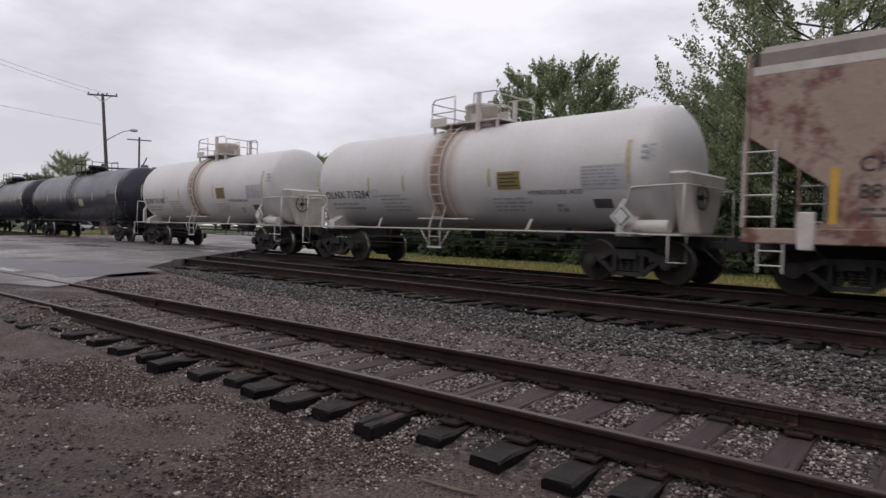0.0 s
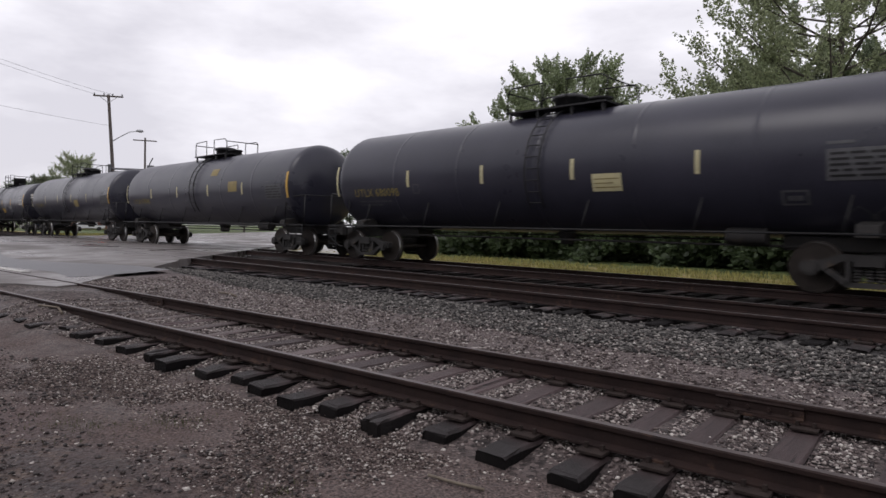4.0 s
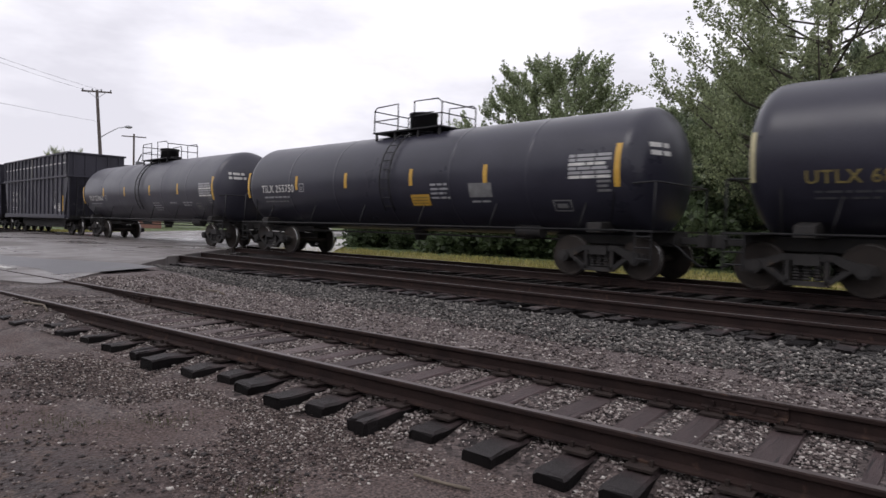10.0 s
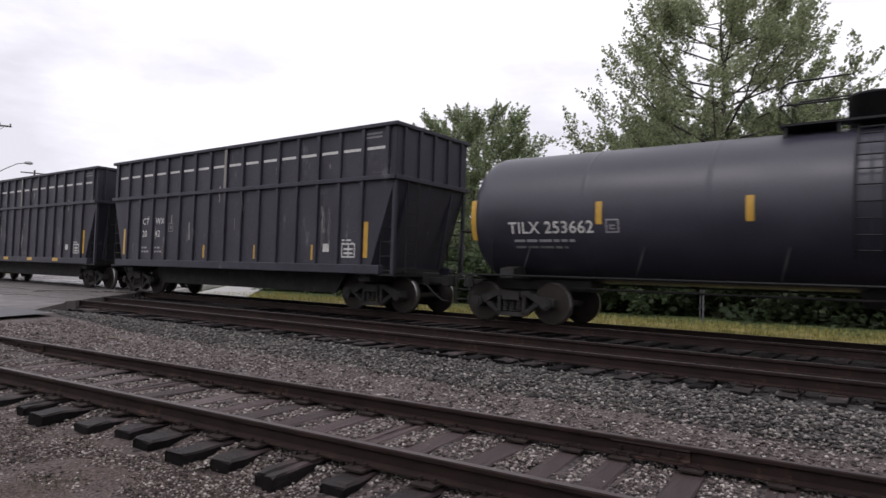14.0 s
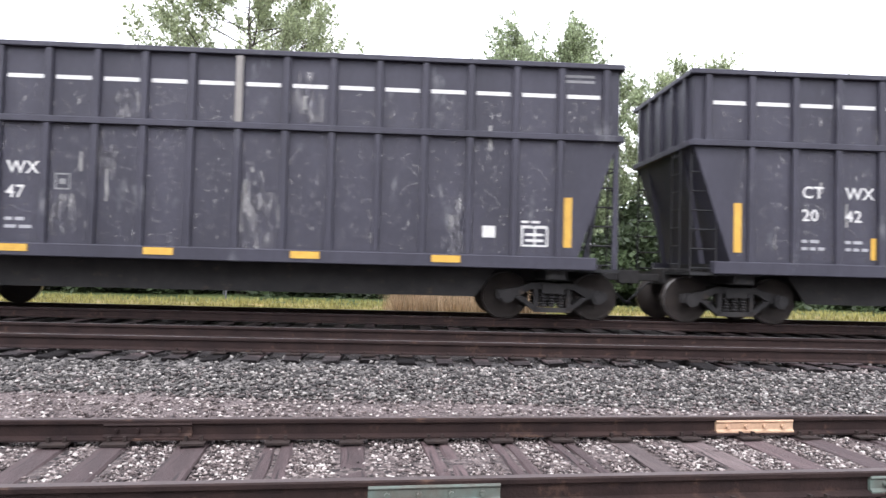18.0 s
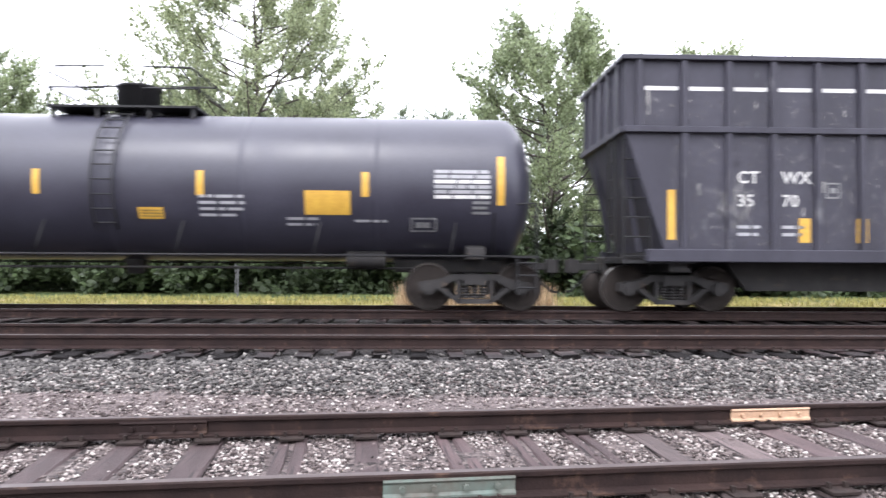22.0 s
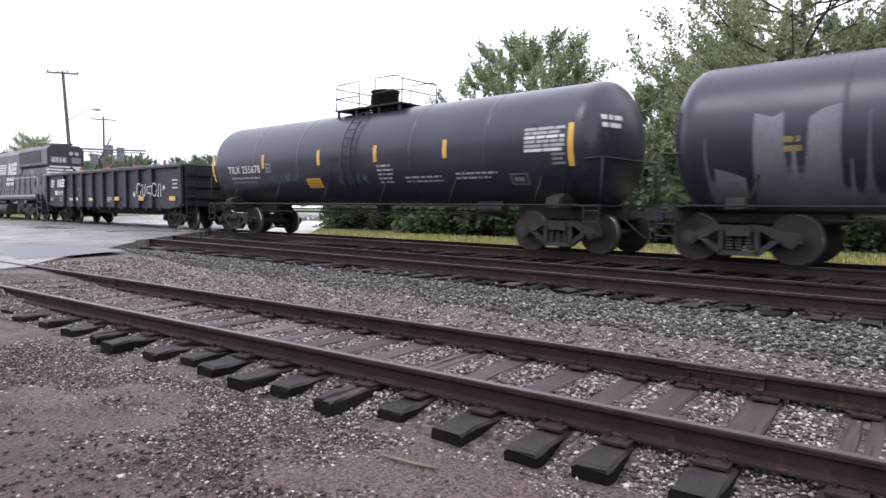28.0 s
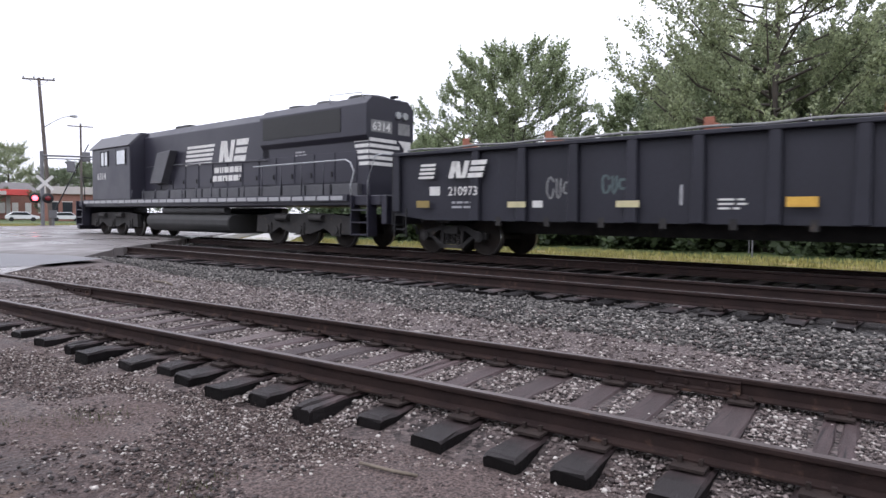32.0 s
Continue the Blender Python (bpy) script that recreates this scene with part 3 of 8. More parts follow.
    ballast = mix(cell_tone.outputs[0], (0.014, 0.013, 0.013), (0.095, 0.088, 0.085))
    bedmain = mix(cell_tone.outputs[0], (0.010, 0.008, 0.008), (0.036, 0.030, 0.028))
    grass = mix(step(noise_node(0.35, 5), 0.35, 0.65), (0.150, 0.135, 0.042), (0.32, 0.245, 0.10))
    field = mix(step(noise_node(0.5, 5), 0.35, 0.65), (0.045, 0.070, 0.024), (0.10, 0.125, 0.042))
    c = mix(step(yp, 1.7, 3.2), mud, brown)
    c = mix(step(yp, 3.6, 4.4), c, bed)
    c = mix(step(yp, 6.3, 7.1), c, path)
    c = mix(step(y2, 7.1, 8.0), c, ballast)
    c = mix(step(sep.outputs[1], 8.9, 9.4), c, bedmain)
    c = mix(step(y2, 16.0, 17.0), c, grass)
    c = mix(step(y2, 22.0, 24.0), c, field)
    c = mix(0.4, c, mix(grit, (0.3, 0.3, 0.3), (0.7, 0.7, 0.7)), "OVERLAY")
    b.inputs["Specular IOR Level"].default_value = 0.25
    l.new(c, b.inputs["Base Color"])
    rg = n.new("ShaderNodeMapRange")
    rg.inputs["From Min"].default_value, rg.inputs["From Max"].default_value = 0.35, 0.6
    rg.inputs["To Min"].default_value, rg.inputs["To Max"].default_value = 0.5, 0.92
    l.new(blotch, rg.inputs["Value"])
    l.new(rg.outputs[0], b.inputs["Roughness"])
    bp = n.new("ShaderNodeBump")
    bp.inputs["Strength"].default_value, bp.inputs["Distance"].default_value = 0.9, 0.03
    lumps = math_node("MULTIPLY", noise_node(9.0, 6, 0.7), 1.6)
    l.new(math_node("ADD", math_node("ADD", math_node("MULTIPLY", grit, 0.6), lumps), cells.outputs["Distance"]), bp.inputs["Height"])
    l.new(bp.outputs[0], b.inputs["Normal"])
    me = soup("ground", verts, faces, m)
    me.polygons.foreach_set("use_smooth", [True] * len(faces))
    tagged(new("ground", me), "muddy brown dirt, crushed stone ballast and rough grass", "ground", kind="structure")


ground()

RAIL_OUT = [(-0.068, 0), (0.068, 0), (0.068, 0.014), (0.012, 0.034), (0.012, 0.118), (0.035, 0.130), (0.036, 0.158), (0.028, 0.168),
            (-0.028, 0.168), (-0.036, 0.158), (-0.035, 0.130), (-0.012, 0.118), (-0.012, 0.034), (-0.068, 0.014)]


def rail_mesh(name, x0, x1, y, top, tall, head):
    """A rail with its foot, web and head; the head's top has its own worn finish. top: rail top as a function of x."""
    bm = bmesh.new()
    k = tall / 0.168
    rings = []
    for x in np.linspace(x0, x1, 25):
        rings.append([bm.verts.new((x, y + a, top(x) - tall + c * k)) for a, c in RAIL_OUT])
    quad_faces(bm, rings, smooth=False)
    bm.faces.new(rings[0][::-1])
    bm.faces.new(rings[-1])
    bm.faces.ensure_lookup_table()
    cnt = len(RAIL_OUT)
    for i, f in enumerate(bm.faces):
        if i % cnt == 7 and i < cnt * 24:
            f.material_index = 1
    return finish(bm, name, [M["rail"], head])


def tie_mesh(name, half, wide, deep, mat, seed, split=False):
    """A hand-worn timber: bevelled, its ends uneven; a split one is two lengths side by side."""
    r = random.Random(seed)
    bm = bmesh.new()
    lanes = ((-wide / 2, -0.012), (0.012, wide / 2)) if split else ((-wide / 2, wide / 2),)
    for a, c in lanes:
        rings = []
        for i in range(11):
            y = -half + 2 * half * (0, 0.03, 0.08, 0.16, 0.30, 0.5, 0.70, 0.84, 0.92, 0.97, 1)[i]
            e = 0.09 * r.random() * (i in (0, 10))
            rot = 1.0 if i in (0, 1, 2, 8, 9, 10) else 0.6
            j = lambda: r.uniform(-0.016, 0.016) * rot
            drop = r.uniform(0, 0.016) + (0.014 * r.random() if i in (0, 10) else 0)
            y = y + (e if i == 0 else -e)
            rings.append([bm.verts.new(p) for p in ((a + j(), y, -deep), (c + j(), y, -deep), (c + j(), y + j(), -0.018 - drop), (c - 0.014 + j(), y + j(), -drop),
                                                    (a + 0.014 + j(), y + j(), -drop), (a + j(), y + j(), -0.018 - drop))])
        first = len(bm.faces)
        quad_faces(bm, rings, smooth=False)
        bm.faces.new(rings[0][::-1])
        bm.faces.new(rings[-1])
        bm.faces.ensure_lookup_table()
        # Sides and end faces near-black: creosote, deepened by shade put into the colour.
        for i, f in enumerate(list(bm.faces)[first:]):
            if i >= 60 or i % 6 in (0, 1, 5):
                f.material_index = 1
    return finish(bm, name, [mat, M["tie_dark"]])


def plate_mesh():
    bm = bmesh.new()
    box(bm, -0.09, 0.09, -0.17, 0.17, 0, 0.016)
    for sx in (-0.055, 0.055):
        for sy in (-0.085, 0.085):
            box(bm, sx - 0.011, sx + 0.011, sy - 0.014, sy + 0.014, 0.016, 0.052)
    return finish(bm, "tie_plate", M["plate"])


def railway(name, label, mid, turn, top, tall, x0, x1, xs, mats, head, seed, half=1.30, plates=(-7, 6)):
    track = thing(name, label, "railway track", kind="structure")
    a = math.degrees(math.atan(turn))
    track.matrix_basis = Matrix.Identity(4)
    for side in (-1, 1):
        me = rail_mesh("rail", x0, x1, 0, lambda x: 0.0, tall, head)
        slope = math.atan((top(1) - top(0)))
        r = share("rail", me, track, Matrix.Translation((0, mid(0) + side * GAUGE, top(0))) @ pose(0, 0, 0, 0, -math.degrees(slope), a))
    rnd = random.Random(seed)
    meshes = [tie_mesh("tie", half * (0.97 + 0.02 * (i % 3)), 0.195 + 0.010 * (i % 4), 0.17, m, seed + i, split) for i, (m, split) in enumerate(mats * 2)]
    pm = plate_mesh()
    for x in xs:
        x = x + rnd.uniform(-0.02, 0.02)
        w = rnd.choice(range(len(meshes)))
        z = top(x) - tall - 0.016
        y = mid(x) + rnd.uniform(-0.09, 0.09)
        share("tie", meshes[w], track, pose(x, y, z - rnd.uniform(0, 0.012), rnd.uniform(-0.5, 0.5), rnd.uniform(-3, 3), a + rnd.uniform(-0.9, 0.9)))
        if plates[0] < x < plates[1]:
            for side in (-1, 1):
                share("tie_plate", pm, track, pose(x - side * GAUGE * math.sin(math.radians(a)), mid(x) + side * GAUGE, z, 0, 0, a))
    return track


def joint_bar(track, x, y, z, a, long, mat, label, side=-1):
    """A bolted bar on the web of a rail."""
    bm = bmesh.new()
    prism(bm, [(side * 0.012, 0.02), (side * 0.05, 0.012), (side * 0.05, 0.03), (side * 0.034, 0.045), (side * 0.034, 0.095), (side * 0.045, 0.11), (side * 0.04, 0.122), (side * 0.012, 0.124)], "x", -long / 2, long / 2)
    for i in range(4):
        px = -long * 0.36 + long * 0.24 * i
        rod(bm, (px, side * 0.03, 0.07), (px, side * 0.062, 0.07), 0.018, 6)
    ob = part("joint_bar", bm, mat, track, label)
    ob.matrix_basis = pose(x, y, z, 0, 0, a)


side_top = lambda x: SIDE_Z + SIDE_DIP * x
TIES = [(M["tie"], False), (M["tie"], False), (M["tie_grey"], False), (M["tie"], True), (M["tie_grey"], False), (M["tie"], False)]
SIDE_TIES = [-18.5 + 0.56 * k for k in range(18)] + [-8.40, -7.81, -7.23, -6.73, -6.13, -5.63, -5.23, -4.77, -4.36, -3.80, -3.31, -2.75, -2.24, -1.84, -1.31, -0.72, -0.16, 0.50, 1.00, 1.50, 2.01, 2.61, 3.16] + [3.70 + 0.54 * k for k in range(20)]
siding = railway("siding_track", "rusty siding rails on worn timber ties in gravel", side_mid, SIDE_TURN, side_top, 0.150, -70, 45,
                 SIDE_TIES, TIES, M["rail_top"], 11, plates=(-8, 8))
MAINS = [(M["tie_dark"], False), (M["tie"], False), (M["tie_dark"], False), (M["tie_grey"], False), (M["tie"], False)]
near_main = railway("near_main_track", "polished main line rails on timber ties in dark ballast", lambda x: MAIN_Y, 0, lambda x: MAIN_Z, 0.172, -120, 120,
                    [-18.6 + 0.47 * k for k in range(84)], MAINS, M["rail_shine"], 12, plates=(-3, 5))
far_main = railway("train_track", "main line rails under the passing freight train", lambda x: TRAIN_Y + TRAIN_TURN * x, TRAIN_TURN, lambda x: MAIN_Z, 0.172, -200, 200,
                   [-17.0 + 0.55 * k for k in range(66)], MAINS, M["rail_shine"], 13, plates=(100, 101))
ANG = math.degrees(math.atan(SIDE_TURN))
for bx, bl, bm_, lab in ((-1.72, 0.62, M["rail"], "rusty bolted joint bar"), (3.18, 0.72, M["bar_tan"], "new tan bolted joint bar"), (-10.9, 0.8, M["rail"], "rusty bolted joint bar")):
    joint_bar(siding, bx, side_mid(bx) + GAUGE, side_top(bx) - 0.150, ANG, bl, bm_, lab)
for bx, bl in ((0.35, 0.75), (3.45, 0.72)):
    joint_bar(siding, bx, side_mid(bx) - GAUGE, side_top(bx) - 0.150, ANG, bl, M["bar_green"], "greenish painted joint bar")


def stones(name, label, mat, count, size, seed, spots):
    """Crushed stone as low lumps, strewn by spots(rng, n) -> x, y."""
    rng = np.random.default_rng(seed)
    x, y = spots(rng, count)
    n = len(x)
    s = size * np.minimum(rng.lognormal(0, 0.38, n), 1.9)
    z = ground_z(x, y) + s * rng.uniform(-0.05, 0.42, n)
    base = np.array([(1, 0, 0.1), (-1, 0, -0.1), (0, 1, 0), (0, -1, 0.15), (0.15, 0.1, 0.8), (0, 0, -0.7)])
    v = base[None] * rng.uniform(0.5, 1.2, (n, 6, 3))
    t, k = rng.uniform(0, 2 * np.pi, n)[:, None], rng.uniform(-0.8, 0.8, n)[:, None]
    vx, vy = v[..., 0] * np.cos(t) - v[..., 1] * np.sin(t), v[..., 0] * np.sin(t) + v[..., 1] * np.cos(t)
    vz = v[..., 2] * np.cos(k) + vx * np.sin(k)
    vx = vx * np.cos(k) - v[..., 2] * np.sin(k)
    pts = np.stack([vx, vy, vz], -1) * s[:, None, None] * np.array([0.66, 0.66, 0.46]) + np.stack([x, y, z], -1)[:, None]
    tri = np.array([(0, 2, 4), (2, 1, 4), (1, 3, 4), (3, 0, 4), (2, 0, 5), (1, 2, 5), (3, 1, 5), (0, 3, 5)])
    faces = (tri[None] + 6 * np.arange(n)[:, None, None]).reshape(-1)
    me = bpy.data.meshes.new(name)
    me.vertices.add(n * 6)
    me.vertices.foreach_set("co", pts.reshape(-1))
    me.loops.add(len(faces))
    me.loops.foreach_set("vertex_index", faces)
    me.polygons.add(len(faces) // 3)
    me.polygons.foreach_set("loop_start", np.arange(0, len(faces), 3))
    me.materials.append(mat)
    me.update(calc_edges=True)
    me.validate()
    tagged(new(name, me), label, "ballast", kind="stuff")


def strip(x0, x1, d0, d1, slant=True, lean=1.0):
    def spots(rng, n):
        x = x0 + (x1 - x0) * rng.random(n)
        y = d0 + (d1 - d0) * rng.random(n) ** lean
        return x, y + (SIDE_TURN * x if slant else 0)
    return spots


def shoulder(rng, n):
    x = rng.uniform(-17, 13, n)
    lo = np.maximum(7.35, 6.9 + SIDE_TURN * x)
    y = lo + (8.70 - lo) * rng.random(n) ** 0.85
    return x, y


def clear_ties(spots):
    """Keeps stones off the siding's ties."""
    def kept(rng, n):
        x, y = spots(rng, n)
        u = x + SIDE_TURN * (y - side_mid(x))
        rows = np.array(sorted(SIDE_TIES))
        at = np.clip(np.searchsorted(rows, u), 1, len(rows) - 1)
        gap = np.minimum(abs(u - rows[at]), abs(u - rows[at - 1]))
        on = (gap < 0.125) & (abs(y - side_mid(x)) < 1.36)
        ok = ~on | (rng.random(n) < 0.03)
        return x[ok], y[ok]
    return kept


stones("ballast_shoulder", "heap of grey crushed stone beside the main track", M["stone_grey"], 56000, 0.036, 5, shoulder)
stones("siding_ballast", "pale crushed stone packed between the siding ties", M["stone_tan"], 88000, 0.022, 6, clear_ties(strip(-11.5, 6, 4.0, 6.5)))
stones("loose_gravel", "brown and pale gravel strewn before the tie ends", M["stone_brown"], 52000, 0.015, 7, clear_ties(strip(-8, 2, 2.5, 4.3, lean=0.55)))
stones("mud_stones", "scattered pale pebbles in the mud", M["stone_brown"], 2600, 0.020, 17, strip(-9, 0, 1.0, 3.0))
stones("mud_clods", "small dark clods of mud", M["mud"], 5200, 0.022, 37, strip(-9, 0, 0.8, 3.4))
stones("pale_chips", "small pale stone chips on the gravel and mud", M["stone_tan"], 13000, 0.012, 27, clear_ties(strip(-8, 2, 1.6, 4.3, lean=0.5)))
stones("path_gravel", "fine pale gravel between siding and main track", M["stone_tan"], 34000, 0.027, 8, strip(-14.5, 7, 6.3, 8.6))
stones("track_ballast", "dark grimy stone between the main rails", M["stone_grey"], 5000, 0.050, 9, strip(-14, 12, 8.75, 12.6, slant=False))


# ---- the road over the crossing ----
def road():
    """Asphalt that crosses all tracks on the slant; it ramps up to the main rails."""
    ux, uy = -0.745, 0.667
    def edge(s):
        return Vector((-15.05 + ux * s, 5.9 + uy * s))
    ys = [-30, -10, -2, 0, 1, 2, 2.7, 3.4, 3.8, 4.2, 4.6, 5.0, 5.4, 5.9, 6.3, 6.8, 7.3, 7.8, 8.3, 8.7, 9.0, 10, 11, 12.5, 14, 15.5, 16.5, 18, 20, 24, 30, 45, 80]
    def level(x, y):
        s = side_mid(x)
        z = 0.02 + (SIDE_Z + SIDE_DIP * x - 0.034) * smooth(s - 4.5, s - 1.2, y)
        z = z + (MAIN_Z - 0.006 - z) * smooth(s + 1.0, 8.9, y)
        return z - 0.05 * smooth(16.5, 22, y)
    bm = bmesh.new()
    rings = []
    rnd = random.Random(4)
    for y in ys:
        s = (y - 5.9) / uy
        if y >= 4.2:
            right = -15.05 + ux * s + rnd.uniform(-0.28, 0.28) * (y < 9)
        else:
            right = -14.2 - 0.55 * (4.2 - y) + rnd.uniform(-0.3, 0.3)
        left = right - (27 if y < 16 else 25)
        row = []
        for k in range(15):
            x = right + (left - right) * (k / 14)
            row.append((x, y, float(level(x, y))))
        rings.append([bm.verts.new((row[0][0] + 0.06, y, row[0][2] - 0.30))] + [bm.verts.new(p) for p in row] + [bm.verts.new((row[-1][0], y, row[-1][2] - 0.3))])
    quad_faces(bm, rings, close=False, smooth=False)
    ob = solo("road", bm, M["asphalt"], "worn grey asphalt road over the level crossing, damp", "road", kind="structure")
    return level


road_level = road()


def tar_patch():
    bm = bmesh.new()
    rings = []
    for i in range(15):
        x = -15.2 - 1.6 * i
        a, b = 1.2 + 0.3 * math.sin(i * 1.3), 2.9 + 0.5 * math.sin(i * 0.9 + 1)
        ys = [side_mid(x) + a + (b - a) * k / 3 for k in range(4)]
        rings.append([bm.verts.new((x, y, float(road_level(x, y)) + 0.004)) for y in ys])
    quad_faces(bm, rings, close=False)
    solo("tar_patch", bm, M["tar"], "dark damp tar patch on the crossing", "road", kind="structure")


tar_patch()


def crossing_strips():
    """Pale concrete strips beside the siding's rails where they cross the road."""
    for off, x0, x1, wide in ((GAUGE + 0.16, -17.0, -30, 0.20), (GAUGE - 0.40, -17.8, -30, 0.24), (-GAUGE - 0.35, -16.6, -30, 0.20)):
        bm = bmesh.new()
        rings = []
        for i in range(9):
            x = x0 + (x1 - x0) * i / 8
            y = side_mid(x) + off
            z = float(road_level(x, y)) + 0.004
            rings.append([bm.verts.new(q) for q in ((x, y, z - 0.1), (x, y, z + 0.012), (x, y + wide, z + 0.012), (x, y + wide, z - 0.1))])
        quad_faces(bm, rings, close=False, smooth=False)
        solo("crossing_strip", bm, M["concrete"], "pale concrete strip beside the rail in the road", "crossing strip", "crossing strips", kind="structure")


crossing_strips()


# ---- the freight train: every vehicle stands on its own base at rail height, x along the track ----
def run(t):
    """How far the train has gone, in metres, at t seconds."""
    return 8.609 * t - 0.0363 * t * t + 0.00023 * t ** 3


TRAIN = []  # (vehicle, its middle along the train)
WHEELS = []  # wheelsets, with their place in their bogie
WHEEL_R = 0.457


def letters(text, size, spacing=1.0):
    """Flat letters of the built-in font as vertices and faces, the first letter's foot at the origin."""
    cu = bpy.data.curves.new("letters", "FONT")
    cu.body, cu.size, cu.space_character, cu.resolution_u = text, size, spacing, 3
    cu.offset = size * 0.012
    ob = bpy.data.objects.new("letters", cu)
    scene.collection.objects.link(ob)
    me = bpy.data.meshes.new_from_object(ob.evaluated_get(bpy.context.evaluated_depsgraph_get()))
    vs, fs = [tuple(v.co[:2]) for v in me.vertices], [tuple(p.vertices) for p in me.polygons]
    bpy.data.objects.remove(ob)
    bpy.data.curves.remove(cu)
    bpy.data.meshes.remove(me)
    return vs, fs


def rect(u, v, w, h, cut=1):
    vs = [(u + w * i / cut, v) for i in range(cut + 1)] + [(u + w * i / cut, v + h) for i in range(cut + 1)]
    return vs, [(i, i + 1, cut + 2 + i, cut + 1 + i) for i in range(cut)]


def tall_rect(u, v, w, h, cut=5):
    vs = [p for i in range(cut + 1) for p in ((u, v + h * i / cut), (u + w, v + h * i / cut))]
    return vs, [(2 * i, 2 * i + 1, 2 * i + 3, 2 * i + 2) for i in range(cut)]


def board(u, v, w, h, cut=0):
    """A board that follows the tank's curve."""
    return tall_rect(u, v, w, h, 6)


def ribbon(pts, w):
    """A brush stroke of width w along pts (u, v)."""
    vs, fs = [], []
    for i, (a, b) in enumerate(pts):
        c, d = pts[max(i - 1, 0)], pts[min(i + 1, len(pts) - 1)]
        tx, ty = d[0] - c[0], d[1] - c[1]
        k = w / 2 / max(math.hypot(tx, ty), 1e-6)
        vs += [(a - ty * k, b + tx * k), (a + ty * k, b - tx * k)]
        if i:
            fs.append((2 * i - 2, 2 * i - 1, 2 * i + 1, 2 * i))
    return vs, fs


def words(text, size, spacing, u, v, mat):
    """Each word of a line as a shape of its own."""
    out, done = [], ""
    for word in text.split():
        line = done + word
        full, own = letters(line, size, spacing), letters(word, size, spacing)
        out.append(("lettering", shifted(own, u + max(p[0] for p in full[0]) - max(p[0] for p in own[0]), v), mat))
        done = line + " "
    return out


def spray(u, v, w, h, seed):
    """Loose strokes of faint spray paint, no letters."""
    r = random.Random(seed)
    out = []
    n = max(3, int(w / 0.22))
    for i in range(n):
        c = u + w * (i + 0.5) / n
        k = w / n
        pts = [(c + k * r.uniform(-0.6, 0.6) * math.cos(q * 0.9 + i), v + h * (0.5 + 0.5 * math.sin(q * 1.1 + r.uniform(-0.6, 0.6)))) for q in range(7)]
        out.append(("spray_scrawl", ribbon(pts, 0.05), "spray", "faint spray-paint strokes"))
    return out


def bars(u, v, w, lines, h, gap, seed=0):
    """Lines of small writing as plain bars, broken into words."""
    r = random.Random(seed)
    vs, fs = [], []
    for i in range(lines):
        x, end = u, u + w * r.uniform(0.72, 1.0)
        while x < end - 0.02:
            k = min(r.uniform(0.08, 0.34), end - x)
            a, b = rect(x, v - i * gap, k, h)
            fs += [tuple(q + len(vs) for q in f) for f in b]
            vs += a
            x += k + 0.05
    return vs, fs


def shifted(shape, u, v):
    return [(a + u, b + v) for a, b in shape[0]], shape[1]


def on_tank(name, shape, parent, mat, radius, zc, side=-1, proud=0.006, label=""):
    """Lays a flat shape (u along the car, v = height above the tank's middle line) on the tank's side."""
    bm = bmesh.new()
    vs = []
    for u, v in shape[0]:
        a = v / radius
        vs.append(bm.verts.new((u, side * (radius + proud) * math.cos(a), zc + (radius + proud) * math.sin(a))))
    for f in shape[1]:
        bm.faces.new([vs[i] for i in f]).smooth = name in ("spill_film", "rust_streak", "rust_core")
    ob = part(name, bm, mat, parent, label)
    if name in ("stencil", "data_panel", "panel_line"):
        ob["kind"] = "stuff"
    return ob


def on_wall(name, shape, parent, mat, y, label="", proud=0.005):
    """Lays a flat shape (u along, v up) on an upright side wall at y."""
    bm = bmesh.new()
    vs = [bm.verts.new((u, y - proud, v)) for u, v in shape[0]]
    for f in shape[1]:
        bm.faces.new([vs[i] for i in f])
    ob = part(name, bm, mat, parent, label)
    if name in ("stencil", "data_panel", "company_lettering"):
        ob["kind"] = "stuff"
    return ob


